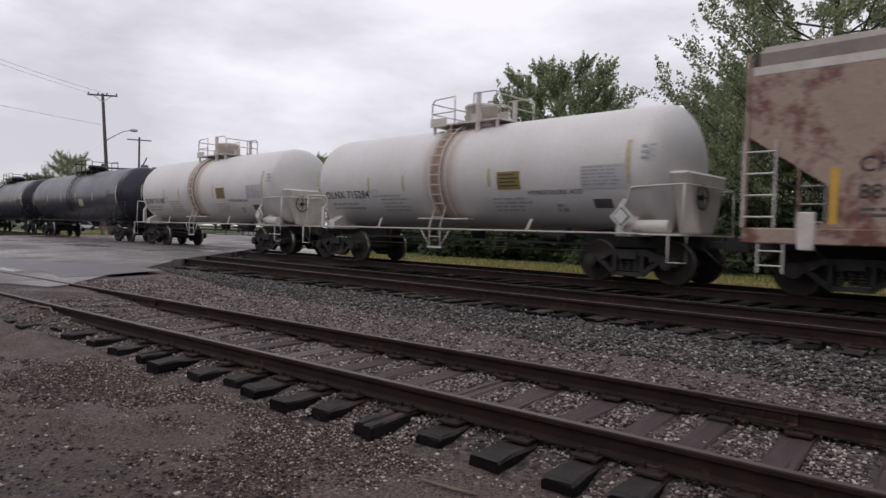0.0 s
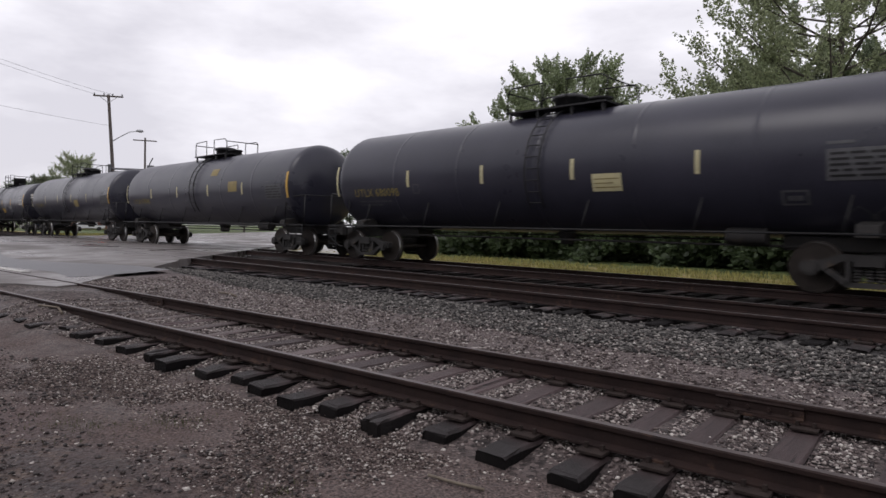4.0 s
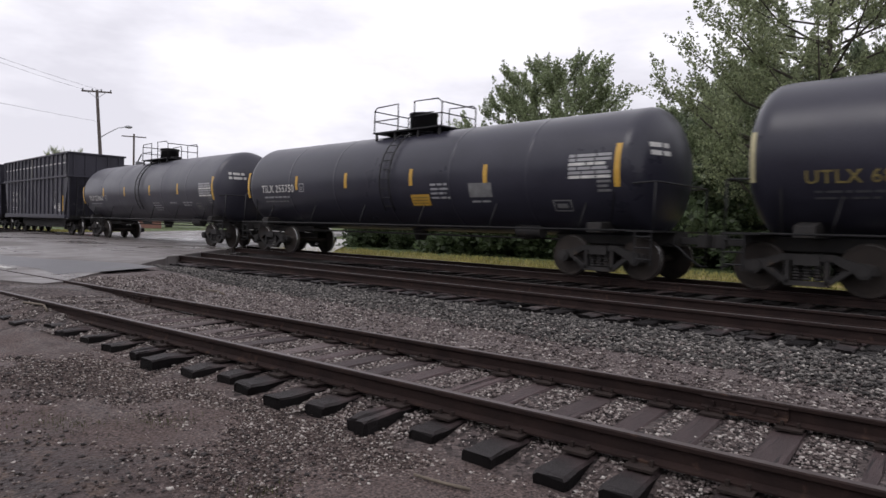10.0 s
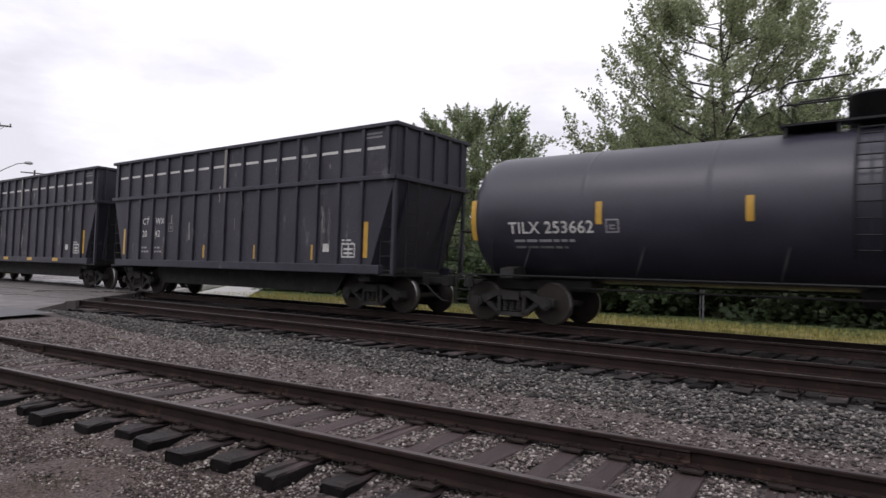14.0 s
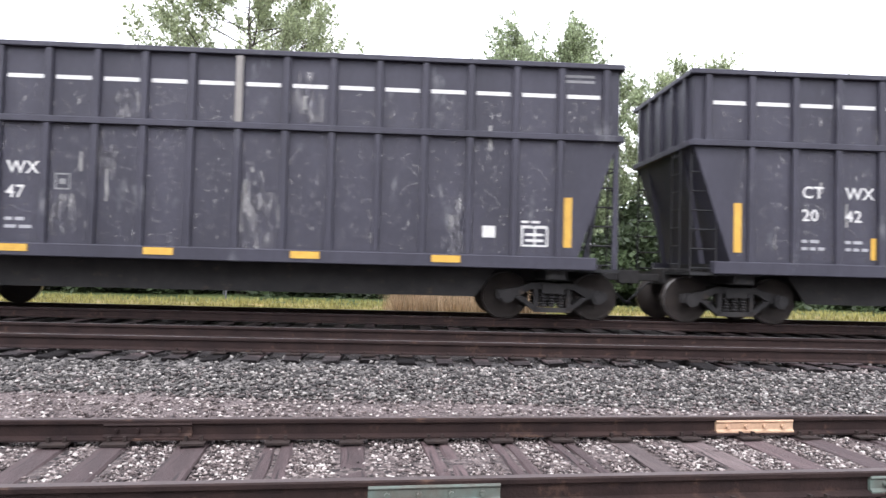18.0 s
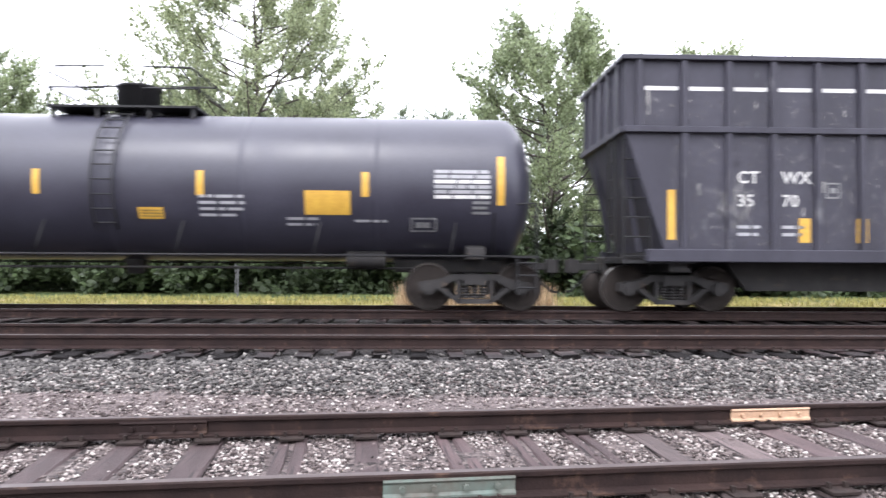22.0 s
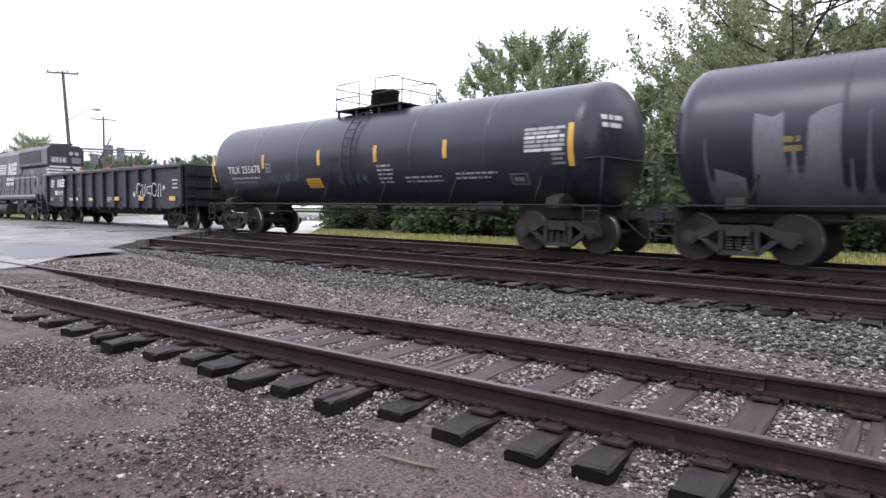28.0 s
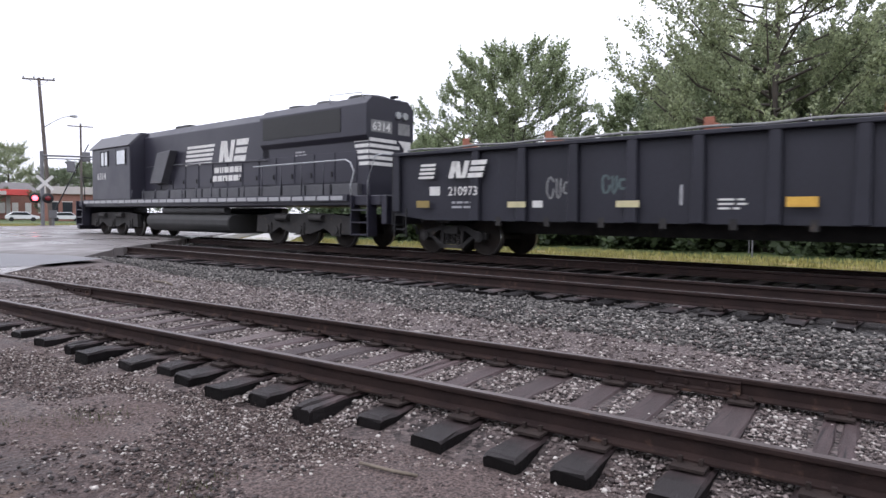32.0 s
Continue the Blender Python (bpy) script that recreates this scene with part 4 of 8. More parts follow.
# bogie
def bogie_meshes():
    bm = bmesh.new()
    for s in (-1, 1):
        y0, y1 = s * 0.93, s * 1.07
        a, b = min(y0, y1), max(y0, y1)
        prism(bm, [(-1.08, 0.40), (-1.08, 0.56), (-0.70, 0.62), (-0.42, 0.72), (0.42, 0.72), (0.70, 0.62), (1.08, 0.56), (1.08, 0.40), (0.72, 0.42), (0.40, 0.60), (-0.40, 0.60), (-0.72, 0.42)], "y", a, b)
        for d in (-1, 1):
            prism(bm, [(d * 0.72, 0.44), (d * 0.58, 0.46), (d * 0.26, 0.20), (d * 0.36, 0.17)][::d], "y", a, b)
            prism(bm, [(d * 0.28, 0.62), (d * 0.36, 0.62), (d * 0.36, 0.2), (d * 0.28, 0.2)][::d], "y", a, b)
            rod(bm, (d * 0.889, s * 0.90, 0.457), (d * 0.889, s * 1.14, 0.457), 0.135, 14)
            rod(bm, (d * 0.889, s * 1.14, 0.457), (d * 0.889, s * 1.165, 0.457), 0.085, 10)
        box(bm, -0.36, 0.36, a, b, 0.15, 0.24)
        for k in (-0.17, 0.0, 0.17):
            for i in range(5):
                lathe(bm, [(0.25 + 0.055 * i, 0.055), (0.265 + 0.055 * i, 0.075), (0.285 + 0.055 * i, 0.075), (0.30 + 0.055 * i, 0.055)], "z", 8, (k, s * 1.0, 0))
    box(bm, -0.22, 0.22, -1.12, 1.12, 0.52, 0.70)
    rod(bm, (0, 0, 0.68), (0, 0, 0.80), 0.30, 14)
    for d in (-1, 1):
        box(bm, d * 0.50 - 0.05, d * 0.50 + 0.05, -0.85, 0.85, 0.34, 0.44)
    frame_me = finish(bm, "bogie", M["under"])
    bm = bmesh.new()
    rod(bm, (0, -0.92, 0), (0, 0.92, 0), 0.08, 10)
    for s in (-1, 1):
        q = 1 if s > 0 else -1
        lathe(bm, [(q * 0.70, 0.06), (q * 0.70, WHEEL_R + 0.026), (q * 0.728, WHEEL_R + 0.018), (q * 0.735, WHEEL_R)], "y", 36)
        lathe(bm, [(q * 0.735, WHEEL_R), (q * 0.832, WHEEL_R - 0.004)], "y", 36)
        lathe(bm, [(q * 0.832, WHEEL_R - 0.004), (q * 0.832, WHEEL_R - 0.06), (q * 0.80, WHEEL_R - 0.075), (q * 0.775, 0.24), (q * 0.80, 0.15), (q * 0.86, 0.135), (q * 0.86, 0.06)], "y", 36)
        for k in range(3):
            t = 2 * math.pi * k / 3
            rod(bm, (0.05 * math.cos(t), q * 0.86, 0.05 * math.sin(t)), (0.05 * math.cos(t), q * 0.90, 0.05 * math.sin(t)), 0.018, 6)
    me = finish(bm, "wheelset", [M["wheel"], M["tread"]])
    for p in me.polygons:
        c = p.center
        r = math.hypot(c.x, c.z)
        if r > WHEEL_R - 0.02 and 0.73 < abs(c.y) < 0.84 and abs(p.normal.y) < 0.5:
            p.material_index = 1
    return frame_me, me


BOGIE_ME, WHEELSET_ME = bogie_meshes()


def add_bogie(car, x):
    b = share("bogie", BOGIE_ME, car, pose(x, 0, 0))
    for d in (-0.889, 0.889):
        w = share("wheelset", WHEELSET_ME, b, pose(d, 0, WHEEL_R))
        WHEELS.append((w, Vector((d, 0, WHEEL_R))))
    return b


def coupler_mesh():
    bm = bmesh.new()
    box(bm, -0.55, 0.32, -0.07, 0.07, 0.80, 0.95)
    prism(bm, [(0.20, -0.12), (0.42, -0.16), (0.50, -0.04), (0.44, 0.03), (0.50, 0.10), (0.40, 0.17), (0.20, 0.12)], "z", 0.74, 1.02)
    rod(bm, (0.34, 0.02, 0.70), (0.34, 0.02, 1.06), 0.045, 8)
    return finish(bm, "coupler", M["under"], 0.012)


COUPLER_ME = coupler_mesh()


def hose_mesh():
    bm = bmesh.new()
    pipe(bm, [(-0.2, -0.32, 0.80), (0.05, -0.33, 0.74), (0.28, -0.30, 0.52), (0.48, -0.22, 0.36), (0.62, -0.16, 0.34)], 0.024, 7)
    return finish(bm, "air_hose", M["black_metal"])


HOSE_ME = hose_mesh()


def end_gear(car, half, back=None):
    for s, a, h in ((1, 0, back or half), (-1, 180, half)):
        share("coupler", COUPLER_ME, car, pose(s * (h - 0.44), 0, 0, 0, 0, a))
        share("air_hose", HOSE_ME, car, pose(s * (h - 0.62), 0, 0, 0, 0, a))


def vehicle(name, label, category, middle, group="vehicles of the freight train"):
    car = thing(name, label, category, group)
    car.location = (middle, TRAIN_Y + TRAIN_TURN * middle, MAIN_Z)
    TRAIN.append((car, middle))
    return car


def ladder(car, x, y, z0, z1, wide, mat, lean=0.0, rungs=8, axis="x", r=0.02, name="ladder"):
    bm = bmesh.new()
    for s in (-wide / 2, wide / 2):
        p = (x + s, y, z0) if axis == "x" else (x, y + s, z0)
        q = (x + s, y + lean, z1) if axis == "x" else (x, y + s, z1)
        rod(bm, p, q, r, 6)
    for i in range(rungs):
        f = (i + 0.5) / rungs
        z = z0 + (z1 - z0) * f
        if axis == "x":
            rod(bm, (x - wide / 2, y + lean * f, z), (x + wide / 2, y + lean * f, z), r * 0.8, 6)
        else:
            rod(bm, (x, y - wide / 2, z), (x, y + wide / 2, z), r * 0.8, 6)
    return part(name, bm, mat, car)


def tank_car(label, middle, length, shell, radius, zc, trucks, white=False, dome="round", marks=None, shell_mat=None, group_tail="", rail_z=1.02):
    """A stub-sill tank car: shell with domed heads and weld bands, manway platform, ladders, end platforms, running rail."""
    steel = M["white_metal"] if white else M["black_metal"]
    car = vehicle("tank_car", label, "tank car", middle)
    h = shell / 2
    bm = bmesh.new()
    prof = [(-h + 0.62 * (1 - math.cos(math.pi / 2 * i / 8)), max(0.02, radius * math.sin(math.pi / 2 * i / 8))) for i in range(9)]
    seams = [-h + 0.62 + (shell - 1.24) * k / 6 for k in range(1, 6)]
    body = list(prof) + [(-h + 0.72, radius)]
    for sx in seams:
        body += [(sx - 0.07, radius), (sx - 0.02, radius), (sx - 0.012, radius + 0.004), (sx + 0.012, radius + 0.004), (sx + 0.02, radius), (sx + 0.07, radius)]
    body += [(h - 0.72, radius)] + [(-a, r) for a, r in reversed(prof)]
    lathe(bm, body, "x", 64, (0, 0, zc))
    part("tank_shell", bm, shell_mat or (M["tank_white"] if white else M["tank_black"]), car)
    if dome == "box":
        for e in (-1, 1):
            lines = bars(-1.05, 0.46, 0.75, 2, 0.10, 0.17, int(-middle))
            bm = bmesh.new()
            vs = [bm.verts.new((e * (h - 0.62 + 0.62 * math.sqrt(max(0.0, 1 - (a * a + c * c) / radius ** 2)) + 0.014), a, zc + c)) for a, c in lines[0]]
            for f in lines[1]:
                bm.faces.new([vs[q] for q in f])
            part("head_stencil", bm, M["mark_white"], car, "small white stencil lines on the tank head")
    # stub sills, bolsters and end platforms
    for s in (-1, 1):
        bm = bmesh.new()
        e = length / 2 - 0.62
        a, b = sorted((s * (trucks - 1.6), s * e))
        box(bm, a, b, -0.33, 0.33, 0.74, 1.06)
        part("stub_sill", bm, M["under"], car, bevel=0.02)
        bm = bmesh.new()
        low = zc - radius
        prism(bm, [(-1.32, 1.0), (1.32, 1.0), (1.30, 1.22), (0.9, zc - math.sqrt(max(radius ** 2 - 0.81, 0.1)) + 0.02), (0.5, low + 0.12), (-0.5, low + 0.12), (-0.9, zc - math.sqrt(max(radius ** 2 - 0.81, 0.1)) + 0.02), (-1.30, 1.22)], "x", s * trucks - 0.18, s * trucks + 0.18)
        part("bolster", bm, M["under"] if not white else steel, car, bevel=0.01)
        bm = bmesh.new()
        a, b = sorted((s * (h - 0.55), s * e))
        box(bm, a, b, -1.42, 1.42, rail_z + 0.02, rail_z + 0.06)
        part("end_platform", bm, steel, car)
        # end handrail
        bm = bmesh.new()
        pipe(bm, [(s * (h - 0.9), -1.36, rail_z + 0.05), (s * (h - 0.85), -1.36, rail_z + 0.95), (s * (h - 0.78), -1.36, rail_z + 1.02), (s * (e - 0.06), -1.30, rail_z + 1.06), (s * e, -1.2, rail_z + 1.06), (s * e, 1.2, rail_z + 1.06), (s * (e - 0.06), 1.30, rail_z + 1.06), (s * (h - 0.78), 1.36, rail_z + 1.02), (s * (h - 0.85), 1.36, rail_z + 0.95), (s * (h - 0.9), 1.36, rail_z + 0.05)], 0.02)
        for sy in (-1.34, 1.34):
            pipe(bm, [(s * (e - 0.03), sy, rail_z + 0.05), (s * (e - 0.03), sy * 0.97, rail_z + 1.05)], 0.02)
        part("end_handrail", bm, steel, car)
        for sy in (-1.40, 1.40):
            if white:
                bm = bmesh.new()
                x = s * (e - 0.10)
                pipe(bm, [(x - 0.19, sy, rail_z + 0.04), (x - 0.19, sy, 0.50), (x + 0.19, sy, 0.50), (x + 0.19, sy, rail_z + 0.04)], 0.017)
                part("stirrup_step", bm, steel, car)
            else:
                ladder(car, s * (e - 0.22), sy, 0.36, rail_z + 0.04, 0.36, steel, 0, 3, name="step")
    # running rail along each side
    for sy in (-1, 1):
        bm = bmesh.new()
        r = 0.022
        pipe(bm, [(-h + 0.5, sy * 1.40, rail_z + 0.045), (h - 0.5, sy * 1.40, rail_z + 0.045)], r)
        for x in (-2.80, 2.66) if white else [-h + 1.7 + (shell - 3.4) * k / 5 for k in range(6)]:
            if white:
                prism(bm, [(x - 0.04, rail_z + 0.045), (x + 0.04, rail_z + 0.045), (x + 0.20, 1.36), (x + 0.12, 1.36)], "y", sy * 1.33 - 0.012, sy * 1.33 + 0.012)
            else:
                pipe(bm, [(x, sy * 1.40, rail_z + 0.045), (x + 0.12, sy * (radius * 0.86), zc - radius * 0.5)], 0.018)
        part("side_rail", bm, steel, car)
        if white:
            for x, lean in ((-5.50, 0.10), (5.19, -0.02)):
                bm = bmesh.new()
                box(bm, x - 0.06, x + 0.06, sy * 1.38 - 0.03, sy * 1.38 + 0.03, rail_z + 0.02, 1.70)
                prism(bm, [(x - 0.06, 1.62), (x + 0.06, 1.62), (x + 0.16 + lean, 1.78), (x + 0.04 + lean, 1.80)], "y", sy * 1.38 - 0.02, sy * 1.38 + 0.02)
                part("saddle_bracket", bm, steel, car)
            bm = bmesh.new()
            box(bm, -1.16, 0.74, sy * 1.17 - 0.10, sy * 1.17 + 0.10, 1.335, 1.365)
            part("foot_board", bm, steel, car, "narrow rusty foot board beside the ladder")
            for x in (-5.0, -2.55, -0.55, 2.0, 3.4):
                bm = bmesh.new()
                pipe(bm, [(x, sy * 1.05, 0.62), (x, sy * 1.05, rail_z)], 0.02)
                part("pipe_hanger", bm, M["under"], car)
            bm = bmesh.new()
            pipe(bm, [(-5.0, sy * 1.05, 0.80), (4.4, sy * 1.05, 0.80)], 0.018)
            pipe(bm, [(-5.0, sy * 1.05, 0.64), (4.4, sy * 1.05, 0.64)], 0.014)
            part("brake_pipe", bm, M["under"], car)
    # manway platform, housing and railings
    top = zc + radius
    w = 1.25 if white else 1.45
    bm = bmesh.new()
    box(bm, -w, w, -0.78, -0.40, top + 0.02, top + 0.06)
    box(bm, -w, w, 0.40, 0.78, top + 0.02, top + 0.06)
    box(bm, -w, -0.55, -0.40, 0.40, top + 0.02, top + 0.06)
    box(bm, 0.55, w, -0.40, 0.40, top + 0.02, top + 0.06)
    for x in (-w + 0.1, -0.5, 0.5, w - 0.1):
        for sy in (-0.7, 0.7):
            box(bm, x - 0.03, x + 0.03, sy - 0.03, sy + 0.03, top - 0.32, top + 0.03)
    part("walkway", bm, steel, car)
    if white:
        for sy in (-0.78, 0.78):
            for a, b in ((-w, -0.62), (0.30, 0.66)):
                bm = bmesh.new()
                box(bm, a, b, sy - 0.015, sy + 0.015, top + 0.0, top + 0.24)
                part("kick_plate", bm, steel, car, bevel=0.008)
            for x in (0.55,):
                bm = bmesh.new()
                box(bm, x - 0.05, x + 0.05, sy - 0.05, sy + 0.05, top - 0.30, top + 0.80)
                part("railing_post", bm, steel, car, bevel=0.008)
    bm = bmesh.new()
    if white:
        lathe(bm, [(top - 0.15, 0.46), (top + 0.50, 0.46), (top + 0.52, 0.49), (top + 0.58, 0.49), (top + 0.62, 0.42), (top + 0.63, 0.05)], "z", 28)
        lathe(bm, [(top - 0.1, 0.14), (top + 0.3, 0.14), (top + 0.33, 0.17), (top + 0.36, 0.02)], "z", 14, (0.8, 0, 0))
    elif dome == "box":
        lathe(bm, [(top - 0.15, 0.42), (top + 0.54, 0.42), (top + 0.55, 0.45), (top + 0.60, 0.45), (top + 0.62, 0.36), (top + 0.63, 0.02)], "z", 18)
        box(bm, 0.5, 0.85, -0.18, 0.18, top - 0.05, top + 0.2)
    else:
        lathe(bm, [(top - 0.15, 0.42), (top + 0.30, 0.42), (top + 0.31, 0.48), (top + 0.37, 0.48), (top + 0.43, 0.36), (top + 0.45, 0.04)], "z", 28)
        lathe(bm, [(top - 0.1, 0.26), (top + 0.22, 0.26), (top + 0.23, 0.30), (top + 0.28, 0.30), (top + 0.30, 0.04)], "z", 18, (0.85, 0, 0))
    part("manway", bm, steel, car)
    hr = 0.78 if white else 0.82 if dome == "box" else 0.66
    for s in (-1, 1):
        bm = bmesh.new()
        for sy in (-0.74, 0.74):
            pipe(bm, [(s * 0.35, sy, top + 0.04), (s * 0.35, sy, top + hr + 0.02), (s * (w - 0.14), sy, top + hr), (s * w, sy * 0.97, top + hr - 0.1), (s * w, sy * 0.97, top + 0.04)], 0.021)
        pipe(bm, [(s * w, -0.72, top + hr - 0.1), (s * w, 0.72, top + hr - 0.1)], 0.02)
        if white or dome == "box":
            pipe(bm, [(s * w, -0.72, top + hr * 0.5), (s * w, 0.72, top + hr * 0.5)], 0.018)
            pipe(bm, [(s * 0.35, -0.74, top + hr * 0.5), (s * w, -0.73, top + hr * 0.5)], 0.018)
        part("platform_railing", bm, steel, car)
    # side ladder up to the platform, curved over the shell
    for sy in (-1, 1):
        bm = bmesh.new()
        pts = []
        for i in range(12):
            a = -0.62 + (1.32 + 0.62) * i / 11
            pts.append((sy * (radius + 0.09) * math.cos(a), zc + (radius + 0.09) * math.sin(a)))
        lx = -0.35 if white else 0.0
        lo = [(sy * 1.40, rail_z - 0.42), (sy * 1.42, rail_z + 0.1)] if white or marks and marks.get("low_ladder") else []
        path = lo + pts
        for s in (-0.2, 0.2):
            pipe(bm, [(lx + s, y, z) for y, z in path], 0.02)
        for (y0, z0), (y1, z1) in zip(path, path[1:]):
            rod(bm, (lx - 0.2, (y0 + y1) / 2, (z0 + z1) / 2), (lx + 0.2, (y0 + y1) / 2, (z0 + z1) / 2), 0.014, 6)
        if lo:
            box(bm, lx - 0.26, lx + 0.26, sy * 1.41 - 0.02, sy * 1.41 + 0.02, rail_z - 0.47, rail_z - 0.42)
            pipe(bm, [(lx - 0.2, sy * 1.40, rail_z - 0.42), (lx - 0.55, sy * 1.40, rail_z + 0.02)], 0.015)
            pipe(bm, [(lx + 0.2, sy * 1.40, rail_z - 0.42), (lx + 0.55, sy * 1.40, rail_z + 0.02)], 0.015)
        part("side_ladder", bm, steel, car)
    # under gear: outlet, brake rods
    bm = bmesh.new()
    lathe(bm, [(zc - radius - 0.28, 0.16), (zc - radius - 0.05, 0.22), (zc - radius + 0.1, 0.32)], "z", 14)
    rod(bm, (-trucks + 1.2, -0.45, 0.82), (trucks - 1.2, -0.45, 0.82), 0.025, 6)
    rod(bm, (-trucks + 1.2, 0.4, 0.92), (trucks - 1.2, 0.4, 0.92), 0.02, 6)
    part("brake_rod", bm, M["under"], car)
    bm = bmesh.new()
    rod(bm, (trucks - 2.5, -0.7, 1.0), (trucks - 1.75, -0.7, 1.0), 0.17, 12)
    part("air_reservoir", bm, M["under"], car)
    add_bogie(car, -trucks)
    add_bogie(car, trucks)
    end_gear(car, length / 2)
    for args in (marks or {}).get("shapes", ()):
        name, shape, mat = args[:3]
        lift = {"lettering": 0.014, "panel_line": 0.011, "placard_line": 0.011, "spill_film": 0.009, "rust_streak": 0.004, "rust_core": 0.008}.get(name, 0.007)
        on_tank(name, shape, car, M[mat], radius, zc, proud=lift, label=args[3] if len(args) > 3 else "")
    return car


def utlx(number, half, at, panel_u, pale="pale_yellow", seed=1, placards=(), text_u=-6.85, panel="mark_dim", end="tan_strip"):
    """Markings of one kind of black tank car; at: the four short reflectors, placards: (u, v, width, height, finish)."""
    out = words("UTLX " + number, 0.33, 1.08, text_u, -0.54, "mustard") + [
           ("stencil", bars(text_u + 0.15, -0.72, 1.5, 1, 0.045, 0.12, seed), "mark_dim"), ("stencil", bars(text_u + 0.15, -0.84, 1.3, 1, 0.045, 0.12, seed + 1), "mark_dim"),
           ("reflector", tall_rect(-half + 0.36, -0.5, 0.085, 0.92), pale), ("reflector", tall_rect(half - 0.68, -0.48, 0.13, 0.92), end)]
    for u in at:
        out.append(("reflector", tall_rect(u - 0.05, -0.30, 0.10, 0.46), pale))
    out.append(("data_panel", board(panel_u, -0.52, 1.08, 0.54, 3), panel))
    out.append(("data_panel", board(panel_u, 0.10, 0.42, 0.05), panel))
    r = random.Random(seed)
    for k in range(5):
        a = panel_u + 0.06
        while a < panel_u + 0.92:
            w = r.uniform(0.12, 0.40)
            w = min(w, panel_u + 1.02 - a)
            out.append(("panel_line", board(a, -0.46 + 0.095 * k, w, 0.042, 3), "black_metal"))
            a += w + 0.06
    for u0, v0, w0, h0 in ((0, 0, 0.26, 0.03), (0, 0.24, 0.26, 0.03), (0, 0, 0.03, 0.27), (0.23, 0, 0.03, 0.27)):
        out.append(("consolidated_stencil", rect(at[0] + 0.18 + u0, -0.5 + v0, w0, h0), "mark_dim"))
    for u, v, w, h, mat in placards:
        out.append(("placard", board(u, v, w, h, 2), mat, "faded yellow placard"))
        for k in range(3):
            out.append(("placard_line", board(u + 0.06, v + h * (0.2 + 0.24 * k), w * (0.84 - 0.2 * (k % 2)), 0.022, 2), "mustard"))
    for u in (half - 1.52, half - 1.10):
        out.append(("hazard_diamond", ([(u, -1.51), (u + 0.26, -1.25), (u, -0.99), (u - 0.26, -1.25)], [(0, 1, 2, 3)]), "mark_dim"))
    u = half - 2.7
    for u0, v0, w0, h0 in ((0, 0, 0.46, 0.04), (0, 0.27, 0.46, 0.04), (0, 0, 0.04, 0.3), (0.42, 0, 0.04, 0.3), (0.1, 0.1, 0.26, 0.1)):
        out.append(("data_panel", board(u + u0, -0.98 + v0, w0, h0), "mark_dim"))
    return {"shapes": out}


def tilx(number, half, at, seed=1, bright="yellow", mark="TILX ", text_u=-6.75, size=0.36, rise=0.0, panel_u=6.15, panel_v=-0.20, end_v=-0.45, orange=None, big=None, remarks=(), grey=None, tags=()):
    """Markings of the newer tank cars: white lettering, bright reflectors, stencilled remarks; at: the four short reflectors."""
    out = words(mark + number, size, 1.06, text_u, -0.45 + rise, "mark_white") + [
           ("stencil", bars(text_u + 0.12, -0.65 + rise, 1.9, 1, 0.06, 0.13, seed), "mark_soft"), ("stencil", bars(text_u + 0.12, -0.80 + rise, 1.7, 1, 0.055, 0.13, seed + 1), "mark_grey"),
           ("reflector", tall_rect(-half + 0.36, end_v - 0.05, 0.13, 0.92), bright), ("reflector", tall_rect(half - 0.82, end_v, 0.14, 0.94), bright)]
    r = random.Random(seed)
    for k in range(6):
        a = panel_u
        while a < panel_u + 0.95:
            w = min(r.uniform(0.14, 0.5), panel_u + 1.05 - a)
            out.append(("data_panel", board(a, panel_v + 0.095 * k, w, 0.065, 3), "mark_soft" if k % 3 else "mark_white"))
            a += w + 0.035
    for k in range(3):
        out.append(("data_panel", board(panel_u + 0.72, panel_v - 0.10 - 0.10 * k, 0.33 - 0.06 * (k % 2), 0.055, 3), "mark_grey"))
    for u0, v0, w0, h0 in ((0, 0, 0.28, 0.03), (0, 0.25, 0.28, 0.03), (0, 0, 0.03, 0.28), (0.25, 0, 0.03, 0.28), (0.08, 0.07, 0.12, 0.025), (0.08, 0.14, 0.12, 0.025), (0.08, 0.07, 0.025, 0.1)):
        out.append(("consolidated_stencil", rect(at[0] + 0.14 + u0, -0.46 + rise + v0, w0, h0), "mark_soft"))
    for u in at:
        out.append(("reflector", tall_rect(u - 0.07, -0.22 if rise else -0.28, 0.135, 0.46), bright))
    if orange:
        out.append(("placard", board(*orange), "yellow", "orange placard board"))
        for k in range(3):
            out.append(("placard_line", board(orange[0] + 0.05, orange[1] + orange[3] * (0.2 + 0.25 * k), orange[2] * 0.82, 0.02, 2), "mustard"))
    if big:
        out.append(("placard", board(*big), "yellow", "bright yellow placard"))
    if grey:
        out.append(("data_panel", board(*grey), "mark_grey", "worn grey notice panel"))
    for i, (u, v, w, n) in enumerate(remarks):
        for k in range(n):
            out.append(("stencil", bars(u, v - 0.12 * k, w, 1, 0.055, 0.1, seed + 5 + i + k), "mark_soft"))
    u = half - 2.45
    for u0, v0, w0, h0 in ((0, 0, 0.5, 0.035), (0, 0.27, 0.5, 0.035), (0, 0, 0.035, 0.3), (0.465, 0, 0.035, 0.3), (0.1, 0.09, 0.28, 0.12)):
        out.append(("data_panel", board(u + u0, -0.98 + v0, w0, h0), "mark_grey"))
    return {"shapes": out + list(tags)}


